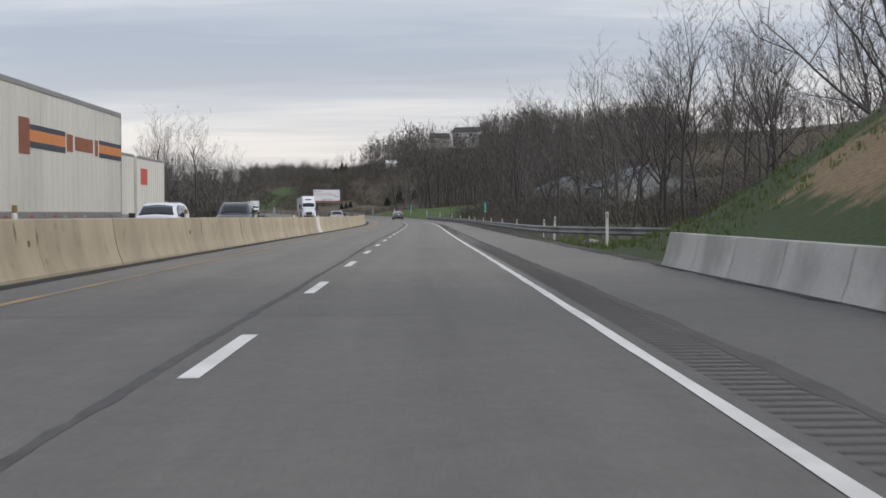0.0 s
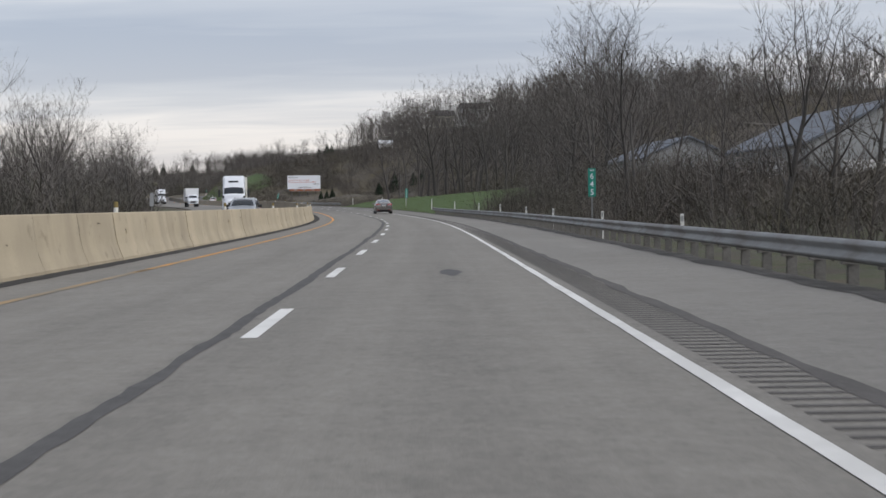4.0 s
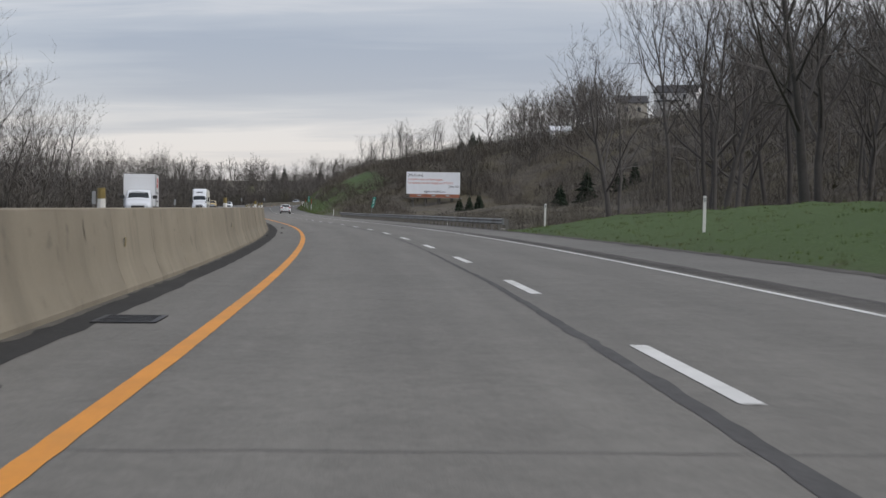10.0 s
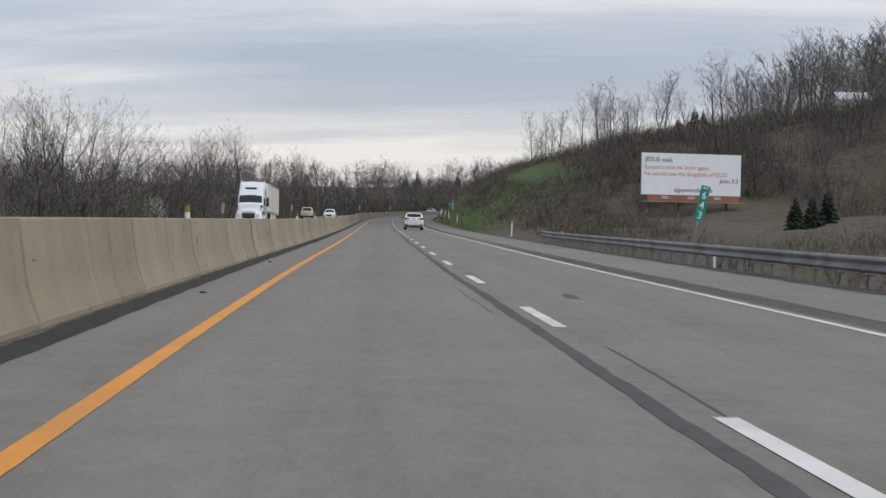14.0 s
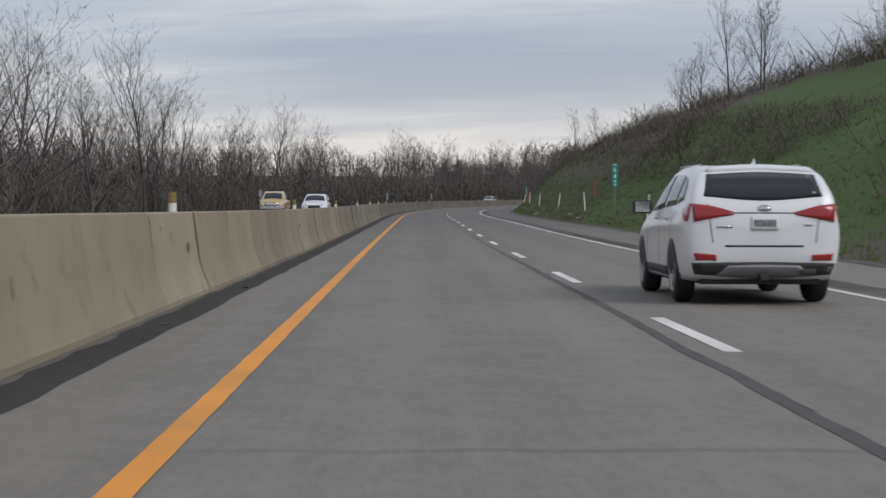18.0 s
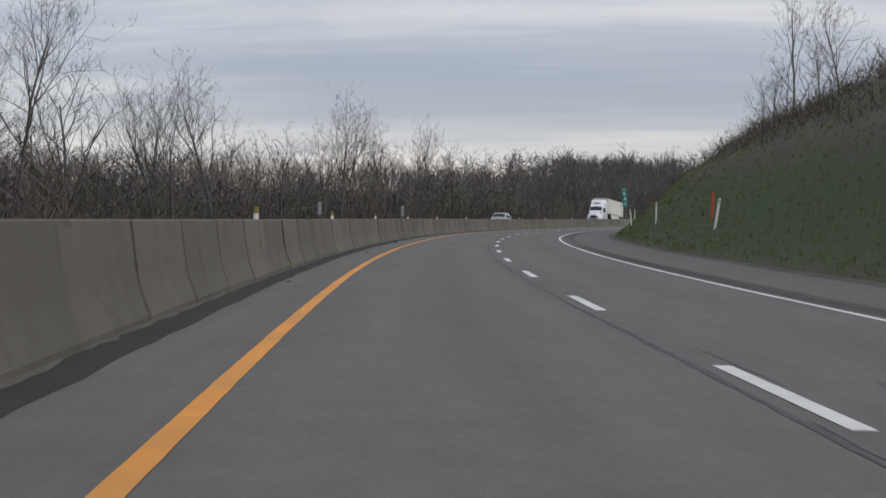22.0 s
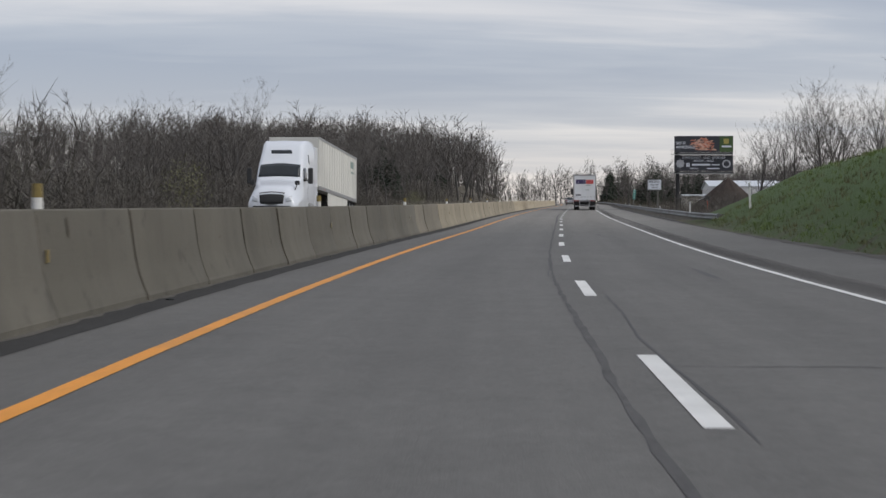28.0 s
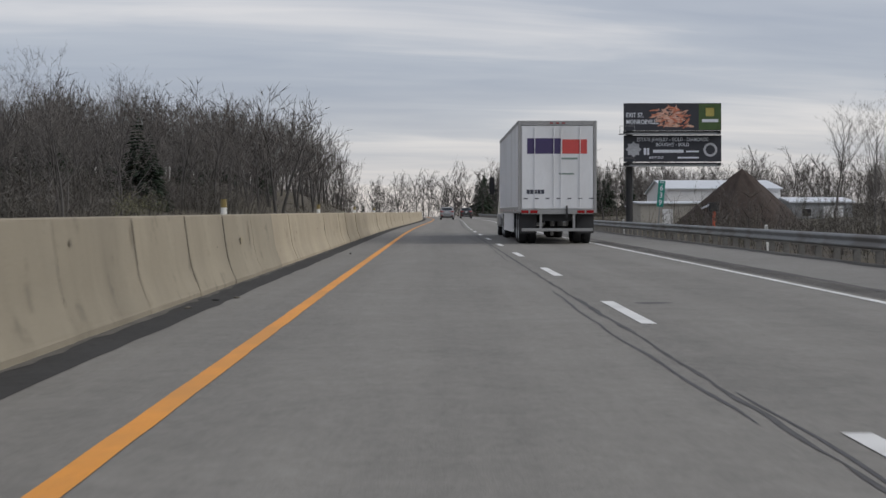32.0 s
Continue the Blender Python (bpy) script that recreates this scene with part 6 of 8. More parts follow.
gable_house("garage_building", level(232, 28.5, .9), "long pale garage with a slate-blue roof behind the trees", 12, 26, 4.0, 6.8, PALE_SIDING, BLUE_ROOF,
            (("l", 19, 1.6, 1.4, 1.1), ("n", 9.5, 1.5, 1.2, 1.2)), (("l", 8.5, 0, 4.2, 2.9), ("l", 14.5, 0, 1.1, 2.1), ("n", 4.0, 0, 3.0, 2.7)))
gable_house("shed_building", level(279, 26.5, .8), "pale grey outbuilding half hidden by brush", 9, 18, 4.2, 6.2, GREY_SIDING, BLUE_ROOF, (("n", 4.5, 1.4, 1.2, 1.1), ("l", 9, 1.4, 1.2, 1.1)))
gable_house("garden_shed", level(681, 62.2, 17.0), "small pale garden shed on the hillside", 4.2, 3.2, 1.6, 2.5, WHITE_WALL, PALE_ROOF, (), (("n", 2.1, 0, 1.0, 1.5),), False)
_h = gable_house("hilltop_house", level(815, 111.0, 29.6, -24), "white two-storey house with a dark roof and a back porch", 13, 9, 5.6, 8.0, WHITE_WALL, DARK_ROOF,
                 (("n", 2.5, 3.6, 1.0, 1.4), ("n", 9.5, 3.6, 1.0, 1.4), ("n", 10.5, .9, 1.2, 1.4), ("l", 4, 3.4, 1, 1.4)), (("n", 6, .5, 1.2, 2.1),), False)
part("porch_floor", boxed(1, 8.5, -3, 0, .2, .45, .02), WHITE_WALL, _h)
part("porch_roof", boxed(.8, 8.7, -3.2, 0, 2.9, 3.1, .02), DARK_ROOF, _h)
for _x in (1.1, 3.5, 6.0, 8.4):
    part("porch_post", boxed(_x - .09, _x + .09, -2.95, -2.77, -4.5, 2.9), WHITE_WALL, _h)
part("porch_rail", boxed(1.1, 8.4, -2.92, -2.86, .95, 1.05), WHITE_WALL, _h)
gable_house("hilltop_house", level(800, 122.0, 26.6, -18), "brick-fronted house with a long dark roof below the hilltop", 16, 9, 3.6, 7.4, BRICK, DARK_ROOF,
            (("n", 3, 1.0, 1.4, 1.3), ("n", 8, 1.0, 1.4, 1.3), ("n", 13, 1.0, 1.4, 1.3)), (("n", 5.5, 0, 1.1, 2.1),), False)
gable_house("hilltop_house", level(832, 102.0, 29.0), "tan house among the trees on the hilltop", 9, 8, 4.0, 6.2, TAN_WALL, DARK_ROOF, (("n", 2.5, 1.2, 1.1, 1.3), ("n", 6.5, 1.2, 1.1, 1.3)), (), False)
gable_house("warehouse", level(1270, 21.2, -.8), "low tan block building with a flat pale roof edge", 8.5, 14, 2.75, 3.1, TAN_WALL, PALE_ROOF, (), (("n", 3.2, 0, 1.1, 2.1),), False)
gable_house("warehouse", level(1300, 28.4, -.8), "large white warehouse with a pale metal roof behind the heap", 15.5, 22, 4.9, 6.4, WHITE_WALL, PALE_ROOF, (("n", 3.5, 1.6, 1.2, 1.0), ("n", 7.5, 1.6, 1.2, 1.0)), (("n", 12, 0, 3.2, 3.4),), False)
gable_house("warehouse", level(1290, 43.3, -.8), "small grey warehouse beside the heap", 8, 12, 3.0, 3.7, GREY_SIDING, PALE_ROOF, (("n", 2, 1.2, 1.2, 1.0),), (("n", 5.5, 0, 2.4, 2.5),), False)


def heap(s, u, r, h):
    """A cone of loose brown aggregate with gullies."""
    p = at(s, u, -1.0)
    n, k = 64, 26
    rnd = np.random.RandomState(4)
    ph = rnd.uniform(0, 6.28, 6)
    v = [(0, 0, h)]
    for j in range(1, k + 1):
        t = j / k
        for i in range(n):
            a = i * math.tau / n
            w = 1 + .06 * math.sin(3 * a + ph[0]) + .04 * math.sin(7 * a + ph[1] + t * 2) + .02 * math.sin(17 * a + ph[2])
            z = h * (1 - t) ** .96 + .10 * math.sin(11 * a + ph[3]) * t * (1 - t) * 2 + rnd.uniform(-.05, .05)
            if t < .1:
                z = min(z, h * .95)
            v.append((math.cos(a) * r * t * w, math.sin(a) * r * t * w, z))
    f = [(0, 1 + i, 1 + (i + 1) % n) for i in range(n)]
    for j in range(k - 1):
        for i in range(n):
            a, b = 1 + j * n + i, 1 + j * n + (i + 1) % n
            f.append((a, a + n, b + n, b))
    ob = part("spoil_mound", mesh_from("spoil_mound", v, f, True), HEAP, None, "", pose(*p))
    tagged(ob, "tall cone of brown aggregate in the yard", "heap")


heap(1232, 26.8, 6.9, 6.3)


def yard_conveyor():
    p = at(1222, 22.6, -.9)
    t = thing("yard_chute", pose(*p, 0, 0, facing(1222)), "red and black chute standing before the heap", "machine")
    part("leg", boxed(-.14, .14, -.14, .14, 0, 2.1, .02), POST_RED, t)
    part("hopper", boxed(-.5, .4, -.3, .3, 2.0, 2.8, .06), BLACK, t)
    part("chute", boxed(-.1, 1.0, -.2, .2, 2.45, 2.6, .02, pose(0, 0, 0, 0, -25, 0)), SIGN_WHITE, t)


yard_conveyor()


STONE = material("verge_stone", (0.27, 0.26, 0.24), .95, vary=.25, scale=3, fine=20, bump=.5)
for _i, (_s, _u) in enumerate(((60, 8.7), (66, 8.9), (71, 8.6), (74, 9.0), (687, 7.4), (694, 7.6), (722, 7.3), (402, 8.3), (404, 8.9), (1049, 7.9), (1063, 8.1))):
    _b = bmesh.new()
    bmesh.ops.create_icosphere(_b, subdivisions=2, radius=.16 + .05 * (_i % 4))
    _q = random.Random(_i)
    for _v in _b.verts:
        _v.co = Vector((_v.co.x * 1.3, _v.co.y, _v.co.z * .7)) * _q.uniform(.85, 1.15)
    tagged(part("stone", _b, STONE, None, "", pose(*ground_at(_s, _u))), "pale loose stone lying in the verge", "stone", "loose stones")

# ---------------------------------------------------------------- vehicles
from mathutils.bvhtree import BVHTree

SILVER_PAINT = material("grey_metallic_paint", (0.26, 0.245, 0.235), 0.26, 0.75, vary=0.05, scale=2, fine=60, coat=0.8)
WHITE_PAINT = material("white_car_paint", (0.72, 0.74, 0.78), 0.3, vary=0.03, scale=2, fine=60, coat=0.7)
DARK_PAINT = material("dark_car_paint", (0.035, 0.036, 0.04), 0.3, vary=0.05, scale=2, fine=60, coat=0.8)
GOLD_PAINT = material("gold_car_paint", (0.52, 0.38, 0.16), 0.35, 0.2, vary=0.05, scale=2, fine=60, coat=0.7)
GREY_PAINT = material("grey_car_paint", (0.30, 0.32, 0.34), 0.32, 0.4, vary=0.05, scale=2, fine=60, coat=0.8)
CAR_GLASS = material("tinted_car_glass", (0.022, 0.027, 0.032), 0.08, vary=0.2, scale=1, fine=9, spec=0.5)
# a cloudy sky reflection is put into this glass's base colour
SKY_GLASS = material("sky_tinted_car_glass", (0.11, 0.135, 0.155), 0.08, vary=0.35, scale=1.6, fine=5, spec=0.8, coat=0.6)
BLACK_PLASTIC = material("black_plastic", (0.03, 0.03, 0.032), 0.65, vary=0.2, scale=3, fine=40)
TYRE = material("tyre_rubber", (0.018, 0.018, 0.019), 0.85, vary=0.25, scale=4, fine=40)
ALLOY = material("alloy_rim", (0.33, 0.34, 0.35), 0.35, 0.8, vary=0.1, scale=4, fine=40)
CHROME = material("chrome", (0.6, 0.61, 0.62), 0.15, 1.0, vary=0.05, scale=4, fine=40)
TAIL_RED = material("tail_light_red", (0.28, 0.008, 0.012), 0.12, vary=0.15, scale=6, fine=40, coat=0.8)
TAIL_CLEAR = material("tail_light_clear", (0.62, 0.42, 0.42), 0.12, vary=0.1, scale=6, fine=40, coat=0.8)
PLATE = material("number_plate_white", (0.62, 0.64, 0.66), 0.4, vary=0.06, scale=9, fine=60)
SKID = material("silver_plastic", (0.22, 0.22, 0.23), 0.45, 0.3, vary=0.1, scale=3, fine=40)
HEADLIGHT = material("headlight_lens", (0.55, 0.58, 0.62), 0.08, vary=0.1, scale=6, fine=30, coat=0.8)


def spline(vals, n):
    """Catmull-Rom through rows of numbers, n steps between two."""
    v = np.array(vals, float)
    v = np.concatenate([[2 * v[0] - v[1]], v, [2 * v[-1] - v[-2]]])
    out = []
    for i in range(1, len(v) - 2):
        for k in range(n):
            t = k / n
            out.append(.5 * ((2 * v[i]) + (-v[i - 1] + v[i + 1]) * t + (2 * v[i - 1] - 5 * v[i] + 4 * v[i + 1] - v[i + 2]) * t * t + (-v[i - 1] + 3 * v[i] - 3 * v[i + 1] + v[i + 2]) * t ** 3))
    out.append(v[-2])
    return np.array(out)


def shell(stations, n_long=3, n_round=3):
    """A body lofted along y from half sections: y, then pairs (x, z) from the bottom middle to the top middle."""
    rows = spline(stations, n_long)
    verts, rings = [], []
    for r in rows:
        half = spline(np.array(r[1:]).reshape(-1, 2), n_round)
        half[:, 0] = np.maximum(half[:, 0], 0)
        half[0, 0] = half[-1, 0] = 0
        ring = [(x, r[0], z) for x, z in half] + [(-x, r[0], z) for x, z in half[-2:0:-1]]
        rings.append(list(range(len(verts), len(verts) + len(ring))))
        verts += ring
    n = len(rings[0])
    faces = []
    for a, b in zip(rings, rings[1:]):
        for i in range(n):
            faces.append((a[i], b[i], b[(i + 1) % n], a[(i + 1) % n]))
    for ring, s in ((rings[0], -1), (rings[-1], 1)):
        c = np.mean([verts[i] for i in ring], axis=0)
        prev = ring
        for k, push in ((.8, .022), (.5, .038), (.2, .045)):
            cur = []
            for i in ring:
                p = c + (np.array(verts[i]) - c) * k
                p[1] += s * push
                cur.append(len(verts)); verts.append(tuple(p))
            for i in range(n):
                faces.append((prev[i], prev[(i + 1) % n], cur[(i + 1) % n], cur[i]) if s < 0 else (prev[(i + 1) % n], prev[i], cur[i], cur[(i + 1) % n]))
            prev = cur
        verts.append((c[0], c[1] + s * .046, c[2]))
        for i in range(n):
            faces.append((prev[i], prev[(i + 1) % n], len(verts) - 1))
    return mesh_from("body", verts, faces, True)


class Skin:
    """Lays thin panels (glass, lights, trim) onto a body."""

    def __init__(self, me, parent):
        self.tree = BVHTree.FromPolygons([v.co.copy() for v in me.vertices], [tuple(p.vertices) for p in me.polygons])
        self.parent = parent

    def lay(self, name, mat, low, high, way="rear", proud=.008, label="", parent=None, n=14, m=5, mirror=False, back=8.0):
        """low and high: two edges as points (across, z); across is x from the rear or front, y from a side."""
        made = None
        for sgn in ((1, -1) if mirror else (1,)):
            a, b = spline(low, 6), spline(high, 6)
            ta, tb = np.linspace(0, 1, len(a)), np.linspace(0, 1, len(b))
            t = np.linspace(0, 1, n)
            a = np.stack([np.interp(t, ta, a[:, 0]), np.interp(t, ta, a[:, 1])], -1)
            b = np.stack([np.interp(t, tb, b[:, 0]), np.interp(t, tb, b[:, 1])], -1)
            front, ok = [], True
            d = {"rear": Vector((0, 1, 0)), "front": Vector((0, -1, 0)), "side": Vector((-sgn, 0, 0))}[way]
            for j in range(m):
                for i in range(n):
                    p = a[i] + (b[i] - a[i]) * j / (m - 1)
                    if way == "side":
                        o = Vector((sgn * back, p[0], p[1]))
                    else:
                        o = Vector((sgn * p[0], -back if way == "rear" else 12, p[1]))
                    hit, nor, _, _ = self.tree.ray_cast(o, d)
                    if hit is None:
                        hit, nor, _, _ = self.tree.find_nearest(o + d * (back if way != "front" else 7))
                    if nor.dot(d) > 0:
                        nor = -nor
                    front.append((hit, nor))
            v = [h + k * proud for h, k in front] + [h - k * .01 for h, k in front]
            q = n * m
            f = []
            for j in range(m - 1):
                for i in range(n - 1):
                    c = j * n + i
                    f.append((c, c + 1, c + n + 1, c + n))
            rim = [i for i in range(n)] + [j * n + n - 1 for j in range(1, m)] + [(m - 1) * n + i for i in range(n - 2, -1, -1)] + [j * n for j in range(m - 2, 0, -1)]
            for x, y in zip(rim, rim[1:] + rim[:1]):
                f.append((x, x + q, y + q, y))
            made = part(name, mesh_from(name, v, f, True), mat, parent or self.parent, label)
        return made


def wheel_meshes(r, w, spokes):
    tyre = lathe([(-w / 2, r * .66), (-w / 2 - .004, r * .72), (-w / 2 + .004, r * .90), (-w / 2 + .03, r * .985), (-w * .2, r), (w * .2, r), (w / 2 - .03, r * .985), (w / 2 - .004, r * .90), (w / 2 + .004, r * .72), (w / 2, r * .66)], 24)
    rim = lathe([(w / 2, r * .66), (w / 2 + .006, r * .64), (w / 2 - .02, r * .60), (w / 2 - .06, r * .55), (w / 2 - .07, .02)], 24)
    for k in range(spokes):
        a = k * math.tau / spokes
        box(rim, w / 2 - .05, w / 2 - .012, -.028, .028, .03, r * .62, 0, Matrix.Rotation(a, 4, "X"))
    rod(rim, (w / 2 - .06, 0, 0), (w / 2 - .005, 0, 0), .05, .045, 12)
    return tyre, rim


def wheels(t, places, r, w, spokes=10, rim_mat=None):
    ty, ri = wheel_meshes(r, w, spokes)
    tm, rm = bpy.data.meshes.new("tyre"), bpy.data.meshes.new("rim")
    for b, me in ((ty, tm), (ri, rm)):
        bmesh.ops.recalc_face_normals(b, faces=b.faces[:])
        b.to_mesh(me); b.free()
        me.polygons.foreach_set("use_smooth", [me is tm] * len(me.polygons))
    for x, y in places:
        e = new("wheel")
        e.parent = t
        e.matrix_basis = pose(x, y, r, 0, 0, 0 if x > 0 else 180)
        part("tyre", tm, TYRE, e)
        part("rim", rm, rim_mat or ALLOY, e)


def arches(skin, ys, r, mat=None, top=0.0):
    """Dark panels laid on both flanks: the shade of uncut wheel openings, as colour."""
    for y in ys:
        k = [(y + math.cos(a) * r, .33 + math.sin(a) * (r + top)) for a in np.linspace(0, math.pi, 9)]
        skin.lay("wheel_arch", mat or BLACK_PLASTIC, [(y - r + i * r / 4, .24) for i in range(9)][::-1], k, "side", .004, "", None, 12, 6, True)


def mirrors(t, y, z, x, mat, big=1.0):
    for s in (1, -1):
        bm = boxed(-.11 * big, .11 * big, -.06, .07, -.075 * big, .085 * big, .035)
        bmesh.ops.transform(bm, matrix=pose(s * (x + .1 * big), y, z), verts=bm.verts[:])
        ob = part("mirror", bm, mat, t)
        part("mirror_glass", boxed(s * (x + .1 * big) - .085 * big, s * (x + .1 * big) + .085 * big, y - .066, y - .060, z - .055 * big, z + .065 * big), CHROME, ob)


def sedan(m, label):
    t = thing("sedan", m, label, "car")
    S = []
    for y, zb, wb, zs, ws, zm, wm, zl, wl, zr, wr, zt in (
            (.00, .40, .58, .46, .70, .64, .76, .88, .70, 1.00, .60, 1.03), (.05, .34, .64, .42, .78, .64, .83, .92, .78, 1.06, .65, 1.095), (.16, .27, .68, .38, .82, .64, .865, .94, .81, 1.07, .68, 1.115),
            (.38, .22, .70, .34, .84, .64, .885, .95, .83, 1.07, .68, 1.11), (.62, .20, .72, .32, .845, .64, .887, .96, .83, 1.11, .66, 1.155), (.95, .19, .72, .31, .85, .64, .887, .97, .832, 1.22, .63, 1.275),
            (1.35, .19, .72, .30, .85, .64, .887, .97, .835, 1.34, .585, 1.395), (1.8, .19, .72, .30, .85, .63, .887, .965, .835, 1.375, .57, 1.432), (2.3, .19, .72, .30, .85, .62, .887, .95, .835, 1.375, .57, 1.435),
            (2.75, .19, .72, .30, .85, .62, .886, .94, .835, 1.32, .575, 1.395), (3.1, .19, .72, .30, .85, .62, .885, .93, .83, 1.18, .61, 1.255), (3.45, .19, .72, .30, .85, .61, .885, .91, .82, 1.00, .68, 1.04),
            (3.9, .20, .70, .31, .84, .60, .88, .84, .80, .90, .62, .945), (4.25, .22, .62, .34, .76, .56, .80, .74, .70, .80, .54, .83), (4.46, .28, .44, .38, .56, .52, .60, .62, .52, .67, .40, .69)):
        S.append((y, 0, zb, wb, zb, ws, zs, wm, zm, wl, zl, wr, zr, wr * .62, zt - .012, 0, zt))
    me = shell(S)
    part("body", me, SILVER_PAINT, t, "grey metallic paint")
    k = Skin(me, t)
    arches(k, (.98, 3.68), .365)
    k.lay("rear_window", SKY_GLASS, [(-.60, 1.165), (0, 1.15), (.60, 1.165)], [(-.50, 1.36), (0, 1.385), (.50, 1.36)], "rear", .006)
    lid = k.lay("boot_lid_seam", BLACK, [(-.50, .655), (0, .63), (.50, .655)], [(-.50, .668), (0, .643), (.50, .668)], "rear", .003)
    k.lay("boot_lid_line", BLACK, [(-.42, .90), (0, .905), (.42, .90)], [(-.42, .925), (0, .93), (.42, .925)], "rear", .003)
    k.lay("spoiler", SILVER_PAINT, [(-.66, 1.085), (0, 1.095), (.66, 1.085)], [(-.62, 1.135), (0, 1.15), (.62, 1.135)], "rear", .03)
    for s in (1, -1):
        lamp = k.lay("tail_light", TAIL_RED, [(s * .34, .89), (s * .55, .855), (s * .80, .87)], [(s * .33, .905), (s * .55, 1.0), (s * .82, 1.03)], "rear", .014, "red wrap-around lamp")
        k.lay("reversing_lens", TAIL_CLEAR, [(s * .44, .875), (s * .56, .862), (s * .67, .866)], [(s * .44, .90), (s * .56, .905), (s * .67, .905)], "rear", .018, "", lamp)
        k.lay("side_lens", TAIL_RED, [(.05, .88), (.2, .90), (.38, .97)], [(.05, 1.02), (.2, 1.015), (.38, .985)], "side", .010, "", None, 10, 4, False) if s > 0 else None
        k.lay("bumper_reflector", TAIL_RED, [(s * .42, .375), (s * .66, .39)], [(s * .42, .42), (s * .66, .42)], "rear", .012)
    k.lay("side_lens", TAIL_RED, [(.05, .88), (.2, .90), (.38, .97)], [(.05, 1.02), (.2, 1.015), (.38, .985)], "side", .010, "", None, 10, 4, True)
    k.lay("diffuser", BLACK_PLASTIC, [(-.62, .30), (0, .27), (.62, .30)], [(-.52, .40), (0, .405), (.52, .40)], "rear", .006)
    pl = k.lay("number_plate", PLATE, [(-.16, .755), (.16, .755)], [(-.16, .90), (.16, .90)], "rear", .014, "pale plate with dark bars")
    for i in range(6):
        x = -.115 + i * .046
        k.lay("plate_bar", INK, [(x, .795), (x + .03, .795)], [(x, .865), (x + .03, .865)], "rear", .018, "", pl, 2, 2)
    k.lay("badge", CHROME, [(-.05, .965), (.05, .965)], [(-.05, 1.01), (.05, 1.01)], "rear", .012, "", None, 4, 3)
    k.lay("windscreen", CAR_GLASS, [(-.64, 1.03), (0, 1.06), (.64, 1.03)], [(-.50, 1.33), (0, 1.37), (.50, 1.33)], "front", .006)
    k.lay("side_window", CAR_GLASS, [(.95, 1.02), (1.45, .995), (1.95, .985)], [(1.08, 1.17), (1.45, 1.30), (1.95, 1.335)], "side", .006, "", None, 14, 5, True)
    k.lay("front_window", CAR_GLASS, [(2.03, .985), (2.6, .975), (3.15, .97)], [(2.03, 1.335), (2.5, 1.315), (2.95, 1.16)], "side", .006, "", None, 14, 5, True)
    k.lay("sill", BLACK_PLASTIC, [(1.35, .20), (3.2, .20)], [(1.35, .27), (3.2, .27)], "side", .01, "", None, 14, 3, True)
    for y in (1.55, 2.45):
        k.lay("door_handle", SILVER_PAINT, [(y, .84), (y + .2, .845)], [(y, .872), (y + .2, .877)], "side", .03, "", None, 5, 3, True)
    for y in (1.25, 2.0, 3.1):
        k.lay("door_gap", BLACK, [(y, .3), (y + .008, .3)], [(y, .93), (y + .008, .93)], "side", .0025, "", None, 2, 8, True)
    for s in (1, -1):
        k.lay("headlight", HEADLIGHT, [(s * .40, .62), (s * .62, .64)], [(s * .40, .72), (s * .62, .76)], "front", .01)
    k.lay("grille", BLACK_PLASTIC, [(-.35, .36), (.35, .36)], [(-.3, .56), (.3, .56)], "front", .008)
    bm = bmesh.new()
    for a, b in (((-.02, 1.28, 1.39), (.02, 1.28, 1.39)),):
        v = [bm.verts.new(p) for p in ((-.02, 1.22, 1.36), (.02, 1.22, 1.36), (.012, 1.36, 1.40), (-.012, 1.36, 1.40), (0, 1.215, 1.475))]
        for f in ((0, 1, 4), (1, 2, 4), (2, 3, 4), (3, 0, 4)):
            bm.faces.new([v[i] for i in f])
    part("aerial_fin", bm, BLACK_PLASTIC, t)
    mirrors(t, 3.0, .99, .86, BLACK_PLASTIC)
    part("exhaust", rod(bmesh.new(), (.45, .02, .26), (.45, .35, .26), .035, .035, 10), BLACK_PLASTIC, t)
    part("underbody", boxed(-.68, .68, .15, 4.2, .17, .32, .03), BLACK_PLASTIC, t)
    wheels(t, [(x, y) for x in (-.775, .775) for y in (.98, 3.68)], .318, .205)
    return t


